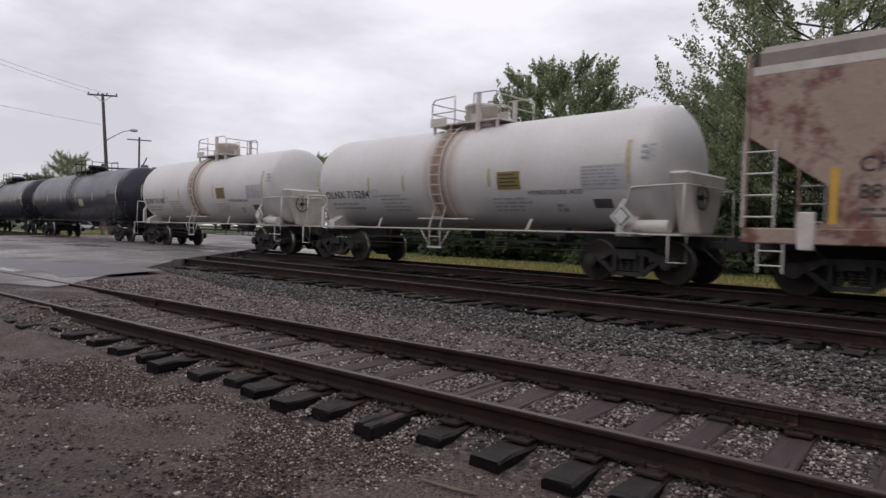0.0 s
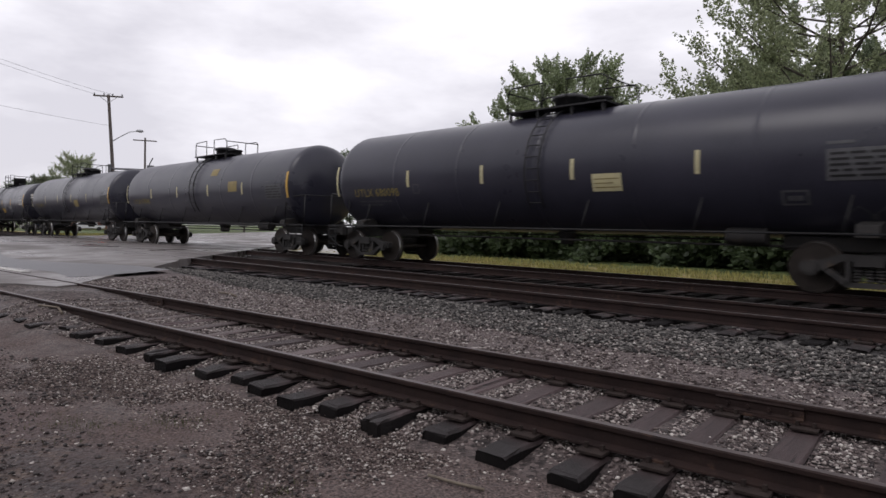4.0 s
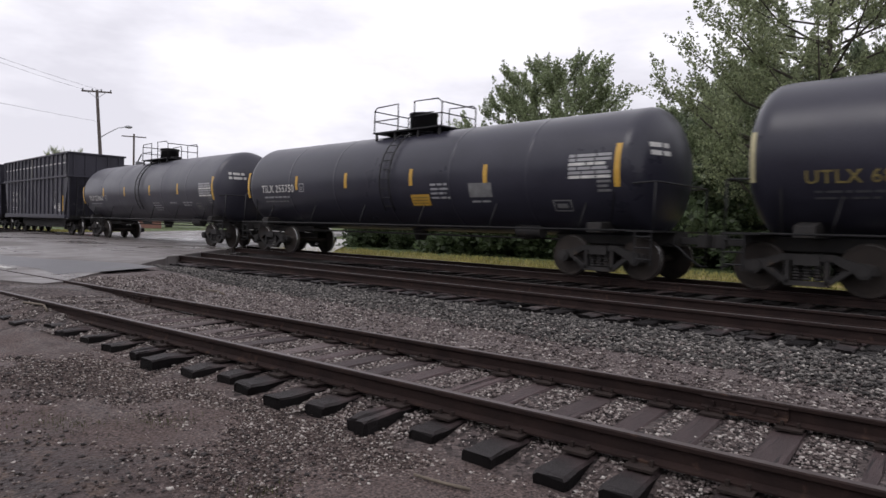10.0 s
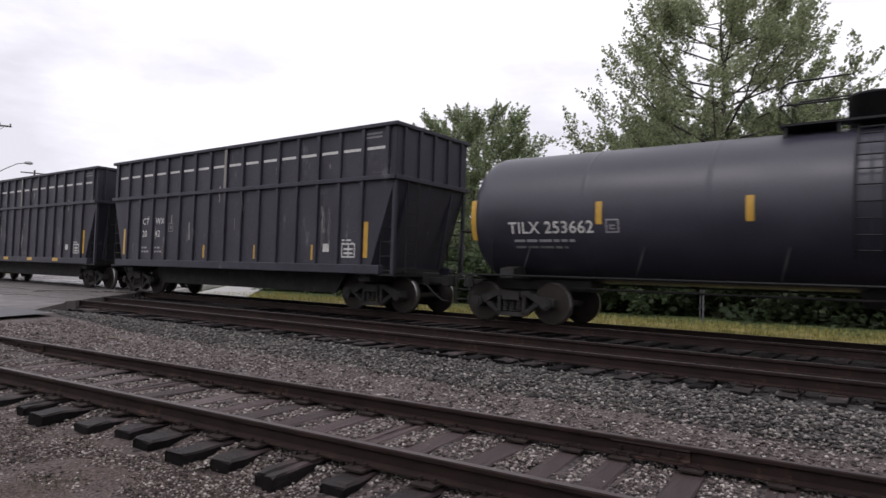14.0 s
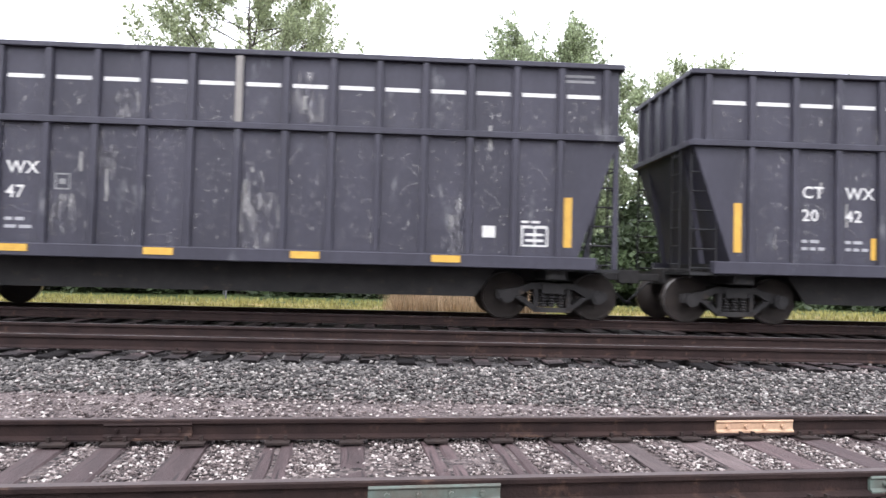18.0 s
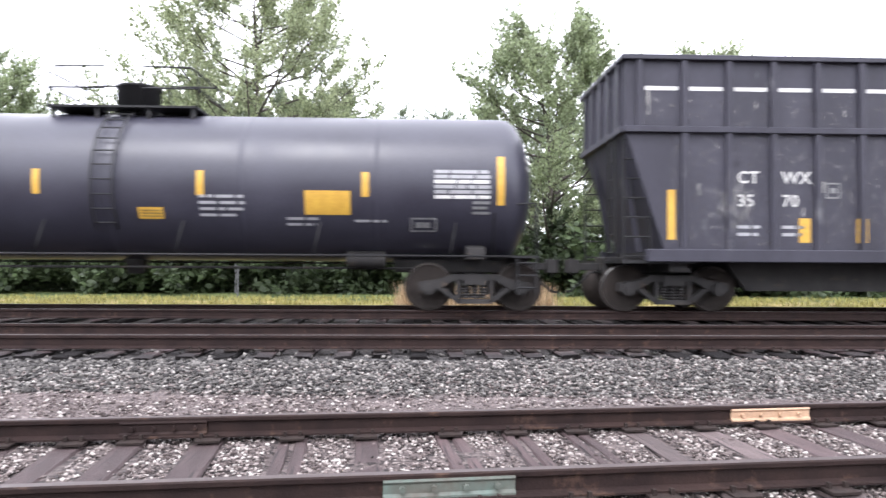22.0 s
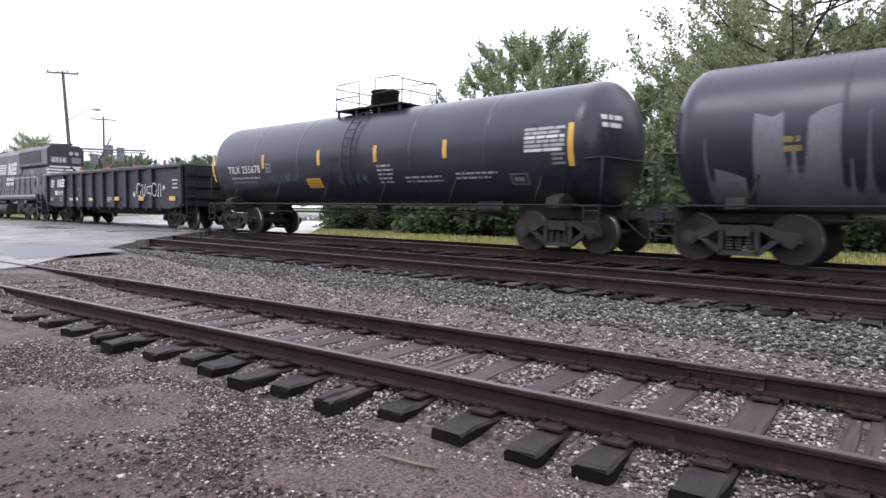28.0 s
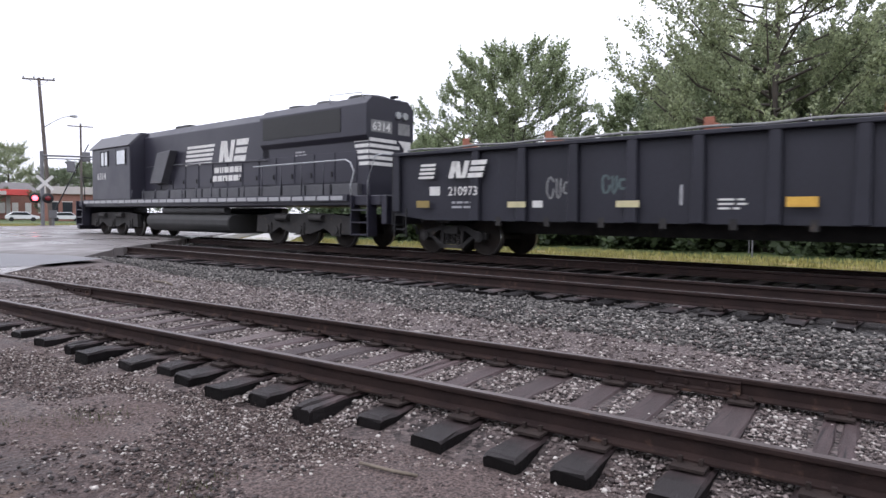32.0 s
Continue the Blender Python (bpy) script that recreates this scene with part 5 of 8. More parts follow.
def olnx(number, half, seed):
    out = words("OLNX " + number, 0.33, 1.1, -5.42, -0.58, "mark_black") + words("HYDROCHLORIC ACID", 0.15, 0.95, 2.68, -0.60, "mark_ink") + [
           ("stencil", bars(-5.2, -0.8, 1.7, 2, 0.065, 0.16, seed), "mark_soft"),
           ("stencil", bars(-2.75, -0.55, 1.2, 5, 0.045, 0.12, seed + 1), "mark_soft"),
           ("stencil", bars(1.55, -0.72, 1.2, 4, 0.045, 0.11, seed + 2), "mark_soft"),
           ("reflector", tall_rect(-5.82, -0.35, 0.09, 0.68), "tan_strip"), ("reflector", tall_rect(5.25, -0.42, 0.12, 0.95), "tan_strip"),
           ("reflector", tall_rect(-3.25, -0.42, 0.08, 0.46), "tan_strip"), ("reflector", tall_rect(-1.72, -0.42, 0.08, 0.46), "tan_strip"),
           ("reflector", tall_rect(1.46, -0.38, 0.10, 0.46), "tan_strip"),
           ("placard", board(1.76, -0.46, 0.72, 0.44, 2), "old_yellow", "mustard yellow placard"),
           ("data_panel", board(4.16, -0.50, 1.12, 0.52, 2), "mark_pale", "worn grey data panel"), *[("panel_line", bars(4.2, -0.04 - 0.075 * k, 1.04, 1, 0.035, 0.07, seed + 3 + k), "mark_soft") for k in range(6)],
           ("data_panel", board(4.40, -0.98, 0.46, 0.24), "mark_ink", "dark notice panel"),
           ("stencil", bars(5.6, 0.35, 0.4, 3, 0.05, 0.12, seed + 4), "mark_soft"),
           ("stencil", bars(3.4, -0.95, 0.3, 2, 0.1, 0.13, seed + 6), "mark_soft")]
    for k in range(4):
        out.append(("placard_line", rect(1.82, -0.38 + 0.09 * k, 0.6 - 0.1 * (k % 2), 0.03), "mark_black"))
    for u0, v0, w0, h0 in ((0, 0, 0.26, 0.025), (0, 0.2, 0.26, 0.025), (0, 0, 0.025, 0.22), (0.235, 0, 0.025, 0.22)):
        out.append(("consolidated_stencil", rect(-3.1 + u0, -0.56 + v0, w0, h0), "mark_soft"))
    # rust has run down from the manway: a dense stain behind the ladder, thinner runs beside it
    for name, u0, u1, v0, v1, wave in (("rust_core", -0.62, -0.03, -1.35, 1.75, 0.0), ("rust_streak", -1.10, 0.55, -1.3, 1.8, 0.0)):
        vs, fs = [], []
        for i in range(17):
            v = v0 + (v1 - v0) * i / 16
            vs += [(u0 - wave * math.sin(i * 0.9 + seed), v), (u1 + wave * math.sin(i * 0.7 + seed + 1), v)]
            if i:
                fs.append((2 * i - 2, 2 * i - 1, 2 * i + 1, 2 * i))
        out.insert(0, (name, (vs, fs), "rust_core" if name == "rust_core" else "rust_run", "orange-brown rust streaks"))
    return {"shapes": out}


def spill(half):
    """Dried grey spillage over the lower shell, its upper rim ragged with dark gaps."""
    out = []
    r = random.Random(77)
    u, top = -half + 0.9, -0.1
    vs, fs = [], []
    i = 0
    while u < half - 0.6:
        top += r.uniform(-0.16, 0.16)
        top = max(-0.1, min(0.55, top))
        dip = r.random()
        t = top - (r.uniform(0.4, 1.1) if dip < 0.22 else 0)
        rows = 20
        vs += [(u, -1.75 + (t + 1.75) * q / (rows - 1)) for q in range(rows)]
        if i:
            k = rows * i
            fs += [(k - rows + q, k + q, k + q + 1, k - rows + q + 1) for q in range(rows - 1)]
        i += 1
        u += r.uniform(0.14, 0.34)
    out.append(("spill_film", (vs, fs), "tank_spill", "dried grey spillage with a ragged rim"))
    out += [("reflector", tall_rect(3.9, -0.28, 0.11, 0.46), "pale_yellow"), ("reflector", tall_rect(1.3, -0.28, 0.10, 0.44), "mark_grey"), ("reflector", tall_rect(-4.33, -0.3, 0.1, 0.46), "mark_grey"),
            ("reflector", tall_rect(7.26, -0.5, 0.14, 1.0), "yellow"), ("data_panel", board(5.94, -0.48, 1.12, 0.56, 3), "mark_grey")]
    for k in range(5):
        out.append(("panel_line", board(6.0, -0.42 + 0.1 * k, 1.0 - 0.1 * (k % 2), 0.04, 3), "black_metal"))
    out.append(("hazard_diamond", ([(6.72, -1.25), (6.98, -0.99), (6.72, -0.73), (6.46, -0.99)], [(0, 1, 2, 3)]), "mark_grey"))
    out.append(("stencil", bars(-6.2, -0.2, 0.7, 2, 0.1, 0.16, 3), "mustard"))
    return [o if o[0] == "spill_film" else o for o in out]


def hazard_plate(car, x, y, z, mat, wide=0.27):
    bm = bmesh.new()
    prism(bm, [(x - wide, z), (x, z - wide), (x + wide, z), (x, z + wide)], "y", y - 0.012, y + 0.012)
    return part("hazard_diamond", bm, mat, car, "diamond-shaped hazard placard")


# middle, length over couplers, shell length, radius, axis height, bogie distance
car_a = tank_car("white acid tank car, rust-streaked below its manway", -12.03, 14.3, 12.4, 1.42, 2.52, 5.2, white=True, dome="square", marks=olnx("715284", 6.2, 3))
car_b = tank_car("white acid tank car, lightly rust-streaked, coupled behind another", -26.68, 14.3, 12.4, 1.42, 2.52, 5.2, white=True, dome="square", marks=olnx("715182", 6.2, 9))
for car in (car_a, car_b):
    for e in (-1, 1):
        bm = bmesh.new()
        prism(bm, [(-1.0, 2.38), (-0.36, 1.08), (0.36, 1.08), (1.0, 2.38)], "x", min(e * 5.98, e * 6.46), max(e * 5.98, e * 6.46))
        part("head_shield", bm, M["white_metal"], car, "white tapered shield under the tank head", bevel=0.05)
    bm = bmesh.new()
    ring = [(6.52, -0.45 + 0.26 * math.cos(2 * math.pi * i / 20), 1.85 + 0.26 * math.sin(2 * math.pi * i / 20)) for i in range(21)]
    pipe(bm, ring, 0.018)
    for i in range(0, 20, 5):
        rod(bm, (6.52, -0.45, 1.85), ring[i], 0.013, 5)
    rod(bm, (6.44, -0.45, 1.85), (6.54, -0.45, 1.85), 0.06, 10)
    part("brake_wheel", bm, M["under"], car, "dark spoked brake wheel")
    hazard_plate(car, 5.22, -1.44, 1.42, M["mark_white"])
    hazard_plate(car, 5.22, -1.456, 1.42, M["mark_black"], 0.20)
    hazard_plate(car, 5.22, -1.470, 1.42, M["mark_white"], 0.17)
    bm = bmesh.new()
    rod(bm, (5.42, -1.20, 1.22), (6.18, -1.20, 1.22), 0.14, 16)
    part("air_reservoir", bm, M["white_metal"], car, "white air reservoir on the end platform")
car_c = tank_car("black tank car with faded pale reflectors and lettering", -43.1, 17.8, 16.2, 1.5, 2.48, 6.75, marks=utlx("680098", 8.1, (-4.39, -1.62, 1.07, 3.92), 6.14, seed=2, placards=((1.57, -0.59, 0.72, 0.39, "pale_yellow"),)))
car_d = tank_car("glossy black tank car with two faded yellow placards", -61.17, 17.8, 16.0, 1.5, 2.48, 6.85, marks=utlx("679040", 8.0, (-4.53, -1.65, 1.34, 4.22), 5.92, seed=5, text_u=-6.78, end="yellow", placards=((1.42, 0.53, 0.60, 0.32, "old_yellow"), (3.12, -0.17, 0.70, 0.40, "old_yellow"))))
car_e = tank_car("black tank car with mustard lettering and one yellow placard", -79.07, 17.7, 16.2, 1.5, 2.48, 6.85, marks=utlx("680071", 8.1, (-4.41, -1.66, 1.08, 3.89), 6.24, seed=7, end="yellow", placards=((1.61, -0.58, 0.71, 0.40, "old_yellow"),)))
car_f = tank_car("black tank car with white lettering and an orange placard", -96.85, 17.6, 16.2, 1.46, 2.38, 6.75, dome="box", marks=tilx("255750", 8.1, (-4.57, -1.90, 1.03, 3.72), 11, rise=0.17, panel_u=6.15, panel_v=-0.20, end_v=-0.40, orange=(0.97, -0.80, 0.72, 0.33), grey=(3.15, -0.58, 0.76, 0.37), remarks=((1.78, -0.24, 0.75, 4), (3.2, -0.72, 0.7, 1))))
car_g = tank_car("weathered black tank car, scuffed, with white lettering", -114.69, 17.6, 16.2, 1.48, 2.44, 6.85, dome="box", shell_mat=M["tank_dull"],
                 marks=tilx("253662", 8.1, (-4.61, -1.77, 1.25, 4.20), 13, panel_u=6.18, panel_v=-0.40, end_v=-0.55, remarks=((1.38, -0.68, 0.95, 4), (3.2, -0.68, 0.75, 1), (4.5, -0.68, 0.9, 2))))
car_k = tank_car("dusty black tank car with a bright yellow placard", -179.86, 17.4, 16.2, 1.48, 2.44, 6.9, dome="box", shell_mat=M["tank_dull"],
                 marks=tilx("715628", 8.1, (-4.30, -1.22, 1.76, 4.81), 17, mark="CBTX ", text_u=-6.62, panel_u=6.10, panel_v=-0.30, end_v=-0.42, orange=(0.60, -0.74, 0.46, 0.23), big=(3.68, -0.63, 0.85, 0.46), remarks=((1.73, -0.32, 0.88, 4), (3.33, -0.74, 0.6, 2), (4.6, -0.78, 0.66, 1))))
car_l = tank_car("black tank car with white lettering and yellow reflectors", -197.3, 17.4, 16.1, 1.48, 2.44, 6.6, dome="box", shell_mat=M["tank_dull"],
                 marks=tilx("715684", 8.05, (-4.47, -2.17, 1.03, 3.78), 19, mark="CBTX ", text_u=-6.86, panel_u=5.86, panel_v=-0.42, end_v=-0.86, big=(4.23, -0.42, 0.92, 0.34), remarks=((2.3, -0.52, 1.7, 1), (0.93, -0.58, 0.85, 3), (-1.35, -0.72, 0.45, 1), (5.25, -0.62, 0.4, 1))))
car_m = tank_car("black tank car streaked with dried grey spillage", -214.9, 17.6, 16.3, 1.46, 2.36, 6.7, dome="box", marks={"shapes": spill(8.15), "low_ladder": True}, shell_mat=M["tank_black"])
car_n = tank_car("black tank car with white lettering, spray paint and an orange placard", -232.35, 17.4, 16.2, 1.44, 2.45, 6.85, dome="box",
                 marks=tilx("255678", 8.1, (-4.43, -1.42, 1.13, 3.73), 23, text_u=-6.64, rise=0.10, end_v=-0.55, orange=(-2.2, -0.95, 0.72, 0.34), remarks=((1.16, -0.36, 0.72, 5), (2.2, -0.72, 1.5, 2), (4.0, -0.66, 1.5, 2)), tags=spray(-4.30, -0.78, 2.05, 0.36, 3) + spray(-0.6, -0.84, 1.3, 0.32, 4)))


def high_gondola(label, middle, number, seed, side_tags, smears=()):
    """A tall refuse gondola: ribbed sides in two tiers, ends that slope in below, a deep centre sill."""
    car = vehicle("high_side_gondola", label, "gondola car", middle, "vehicles of the freight train")
    half, w, z0, zm, z1 = 7.15, 1.55, 0.98, 3.48, 4.88
    foot = half - 0.80
    r = random.Random(seed)
    for s in (-1, 1):
        y = s * w
        bm = bmesh.new()
        out = [(-foot, z0 + 0.2), (foot, z0 + 0.2), (half - 0.05, zm), (half - 0.05, z1), (-half + 0.05, z1), (-half + 0.05, zm)]
        prism(bm, out, "y", min(y, y - s * 0.04), max(y, y - s * 0.04))
        part("side_sheet", bm, M["gondola"], car)
        for k in range(17):
            x = -6.84 + 0.855 * k
            low = z0 + 0.15
            if abs(x) > foot:
                low = zm - 0.02
            bm = bmesh.new()
            a, b = sorted((y, y + s * 0.075))
            prism(bm, [(x - 0.06, low), (x + 0.06, low), (x + 0.06, z1 - 0.05), (x - 0.06, z1 - 0.05)], "y", a, b)
            part("side_post", bm, M["gondola"], car, bevel=0.012)
        bm = bmesh.new()
        a, b = sorted((y + s * 0.07, y + s * 0.079))
        box(bm, -0.062, 0.062, a, b, zm + 0.06, z1 - 0.12)
        part("post_patch", bm, M["post_pale"], car, "pale worn patch on the middle post")
        bm = bmesh.new()
        a, b = sorted((y - s * 0.09, y))
        box(bm, half - 0.13, half - 0.03, a, b, z0, zm - 0.05)
        part("corner_post", bm, M["gondola"], car, bevel=0.012)
        bm = bmesh.new()
        a, b = sorted((y - s * 0.05, y + s * 0.10))
        box(bm, -half, half, a, b, z1 - 0.10, z1)
        part("top_chord", bm, M["gondola"], car, bevel=0.012)
        bm = bmesh.new()
        a, b = sorted((y, y + s * 0.095))
        box(bm, -half, half, a, b, zm - 0.07, zm + 0.05)
        part("middle_rail", bm, M["gondola"], car, bevel=0.012)
        bm = bmesh.new()
        a, b = sorted((y - s * 0.12, y + s * 0.09))
        box(bm, -foot - 0.35, foot + 0.35, a, b, z0, z0 + 0.24)
        part("side_sill", bm, M["gondola"], car, bevel=0.015)
        bm = bmesh.new()
        a, b = sorted((s * 0.9, s * 0.95))
        prism(bm, [(-4.9, z0), (4.9, z0), (4.5, 0.42), (-4.5, 0.42)], "y", a, b)
        part("belly_sheet", bm, M["under"], car)
        for e in (-1, 1):
            ladder(car, e * (half - 0.3), s * (w - 0.10), 0.9, zm, 0.5, M["black_metal"], 0, 7)
            bm = bmesh.new()
            prism(bm, [(e * (half - 0.06), zm), (e * (half - 0.16), zm), (e * (foot + 0.25), z0 + 0.2), (e * (foot + 0.35), z0 + 0.2)][::e], "y", min(s * (w - 0.55), s * (w - 0.62)), max(s * (w - 0.55), s * (w - 0.62)))
            part("end_brace", bm, M["gondola"], car)
    for e in (-1, 1):
        bm = bmesh.new()
        pts = [(e * foot, z0 + 0.2), (e * (half - 0.04), zm), (e * (half - 0.04), z1), (e * (half - 0.09), z1), (e * (half - 0.09), zm), (e * (foot - 0.05), z0 + 0.2)]
        prism(bm, pts[::e], "y", -w + 0.02, w - 0.02)
        part("end_sheet", bm, M["gondola"], car)
        for k in range(5):
            y = -w + 0.3 + (2 * w - 0.6) * k / 4
            bm = bmesh.new()
            a, b = sorted((e * (half - 0.04), e * (half + 0.03)))
            box(bm, a, b, y - 0.05, y + 0.05, zm, z1 - 0.05)
            part("end_post", bm, M["gondola"], car)
        bm = bmesh.new()
        a, b = sorted((e * (half - 0.1), e * (half + 0.05)))
        box(bm, a, b, -w - 0.09, w + 0.09, z1 - 0.10, z1)
        box(bm, a, b, -w - 0.05, w + 0.05, zm - 0.07, zm + 0.05)
        part("end_rail", bm, M["gondola"], car, bevel=0.012)
        bm = bmesh.new()
        a, b = sorted((e * (half - 2.2), e * (half + 0.02)))
        box(bm, a, b, -0.35, 0.35, 0.74, 1.08)
        part("draft_sill", bm, M["under"], car, bevel=0.02)
        bm = bmesh.new()
        a, b = sorted((e * (half - 1.4), e * half))
        box(bm, a, b, -w, w, z0 - 0.03, z0 + 0.03)
        part("end_platform", bm, M["black_metal"], car)
        bm = bmesh.new()
        box(bm, e * 6.0 - 0.2, e * 6.0 + 0.2, -1.4, 1.4, 0.78, z0 + 0.1)
        part("bolster", bm, M["under"], car, bevel=0.02)
        ladder(car, e * (half + 0.02), -0.9, z0, zm, 0.42, M["black_metal"], 0, 7, axis="y")
    bm = bmesh.new()
    box(bm, -foot, foot, -w + 0.04, w - 0.04, z0 + 0.05, z0 + 0.2)
    part("floor", bm, M["under"], car)
    # white dashes along the upper tier, reflectors, lettering, scuffs: on the near side
    y = -w
    step = 0.855
    for k in range(16):
        u = -6.84 + step * k
        on_wall("white_dash", rect(u + 0.11, 4.22, step - 0.22, 0.075), car, M["mark_white"], y)
    for u in (-6.3, 6.08):
        on_wall("reflector", tall_rect(u, 1.40, 0.15, 0.94, 1), car, M["yellow"], y)
    for u, v, ww, hh in side_tags:
        on_wall("reflector", rect(u, v, ww, hh), car, M["yellow"], y - 0.095 if v < 1.25 else y)
    u1, u2 = -4.97, -4.11
    rows = (("CT", "WX"), number)
    for i, (p, q) in enumerate(rows):
        for text, u in ((p, u1), (q, u2)):
            on_wall("lettering", shifted(letters(text, 0.32, 1.05), u, 2.48 - 0.44 * i), car, M["mark_white"], y)
    for u in (u1, u2):
        on_wall("stencil", bars(u, 1.62, 0.5, 2, 0.06, 0.14, seed), car, M["mark_soft"], y)
    ub = 5.28
    for a, b, c, d in ((0, 0, 0.50, 0.035), (0, 0.34, 0.50, 0.035), (0.08, 0.09, 0.34, 0.05), (0.08, 0.20, 0.34, 0.05)):
        on_wall("data_panel", board(ub + a, 1.4 + b, c, d), car, M["mark_white"], y)
    for a in (0, 0.24, 0.47):
        on_wall("data_panel", board(ub + a, 1.4, 0.035, 0.37), car, M["mark_white"], y, proud=0.006)
    on_wall("stencil", bars(ub, 1.84, 0.5, 2, 0.045, 0.09, seed), car, M["mark_white"], y)
    on_wall("data_panel", board(4.55, 1.55, 0.24, 0.22), car, M["mark_white"], y)
    for a, b, c, d in ((0, 0, 0.28, 0.03), (0, 0.27, 0.28, 0.03), (0, 0.03, 0.03, 0.24), (0.25, 0.03, 0.03, 0.24), (0.08, 0.10, 0.12, 0.10)):
        on_wall("consolidated_stencil", rect(u2 + step + a, 2.2 + b, c, d), car, M["mark_grey"], y)
    for v in (4.52, 4.62):
        on_wall("white_dash", rect(6.0, v, 0.62, 0.05), car, M["mark_grey"], y)
    on_wall("speckled_wear", rect(-foot + 0.1, z0 + 0.3, 2 * foot - 0.2, 2.1), car, M["speckle"], y, "pale chips and specks in the paint", proud=0.003)
    on_wall("speckled_wear", rect(-half + 0.2, zm + 0.08, 2 * half - 0.4, 0.6), car, M["speckle"], y, "pale chips and specks in the paint", proud=0.003)
    for u, v, ww, hh in smears:
        on_wall("smear", tall_rect(u, v, ww, hh, 2), car, M["smear"], y - 0.077, "pale dried smear down the side", proud=0.002)
        on_wall("smear", tall_rect(u - 0.15, v - 0.1, ww + 0.35, hh * 0.8, 2), car, M["smear"], y, "pale dried smear down the side", proud=0.006)
    for i in range(34):
        u, v = r.uniform(-half + 0.4, half - 0.5), r.uniform(1.4, 3.9)
        if abs(u) > foot - 0.1 and v < zm:
            continue
        ww, hh = r.uniform(0.02, 0.09), r.uniform(0.10, 0.6)
        pts = [(u + ww * math.sin(j * 1.9) * 0.15 + ww * (0.5 if sgn > 0 else -0.5) * (0.5 + r.random()), v + hh * j / 4) for j in range(5) for sgn in (-1, 1)]
        on_wall("scuff", (pts, [(2 * j, 2 * j + 1, 2 * j + 3, 2 * j + 2) for j in range(4)]), car, M["smear"] if i % 3 else M["scuff"], y, proud=0.004)
    add_bogie(car, -6.0)
    add_bogie(car, 6.0)
    end_gear(car, 7.85)
    return car


car_h = high_gondola("tall ribbed black refuse gondola, scuffed with white dashes", -131.85, ("20", "42"), 31,
                     [(u, 1.32, 0.10, 0.42) for u in (-3.6, -1.15, 1.5, 4.07)], smears=[(4.55, 1.7, 0.07, 1.5), (0.9, 2.5, 0.06, 0.6)])
car_i = high_gondola("tall ribbed dark gondola, badly scuffed, with yellow sill tags", -147.5, ("80", "47"), 32,
                     [(u, 1.065, 0.53, 0.13) for u in (-4.17, -1.6, 1.03, 3.61)],
                     smears=[(-2.1, 3.6, 0.13, 0.9), (0.15, 1.25, 0.35, 1.4), (-3.2, 1.5, 0.12, 0.9), (4.02, 1.25, 0.16, 1.0), (-4.92, 3.66, 0.4, 0.9), (-4.95, 1.2, 0.5, 2.0), (1.05, 3.7, 0.3, 0.8), (-2.5, 2.5, 0.12, 0.8), (-6.0, 2.4, 0.12, 0.8)])
car_j = high_gondola("tall ribbed dark gondola with many yellow side tags", -163.08, ("35", "70"), 33,
                     [(u, 1.36, 0.22, 0.46) for u in (-3.78, -2.66, -1.38, -0.08, 1.26, 2.5, 3.82)], smears=[(-5.2, 1.5, 0.3, 1.2), (-0.9, 1.4, 0.2, 1.0), (1.9, 1.6, 0.15, 0.7)])


def slant_bars(u, v, w, h, n, lean):
    """Stacked slanting bars of a company's stripe mark."""
    out = []
    for i in range(n):
        z = v + h * i / n
        o = lean * i / n
        short = 0.12 * w * (n - 1 - i) / n
        out.append(([(u + o + short, z), (u + w + o * 0.6, z), (u + w + o * 0.6 + 0.03, z + h / n * 0.6), (u + o + short * 0.8, z + h / n * 0.6)], [(0, 1, 2, 3)]))
    return out


def block_mark(u, v, w, h):
    """A bold slanting block mark, plain shapes only: three leaning bars beside a stack of three."""
    def lean(a, b, c, d):
        return ([(u + w * (a + 0.10 * c), v + h * c), (u + w * (b + 0.10 * c), v + h * c), (u + w * (b + 0.10 * d), v + h * d), (u + w * (a + 0.10 * d), v + h * d)], [(0, 1, 2, 3)])
    return [lean(0.0, 0.14, 0, 1), ([(u + 0.15 * w, v + 0.98 * h), (u + 0.30 * w, v + 0.98 * h), (u + 0.36 * w, v), (u + 0.22 * w, v)], [(0, 1, 2, 3)]), lean(0.34, 0.46, 0, 1),
            lean(0.50, 0.88, 0.0, 0.27), lean(0.52, 0.88, 0.37, 0.63), lean(0.52, 0.90, 0.73, 1.0)]


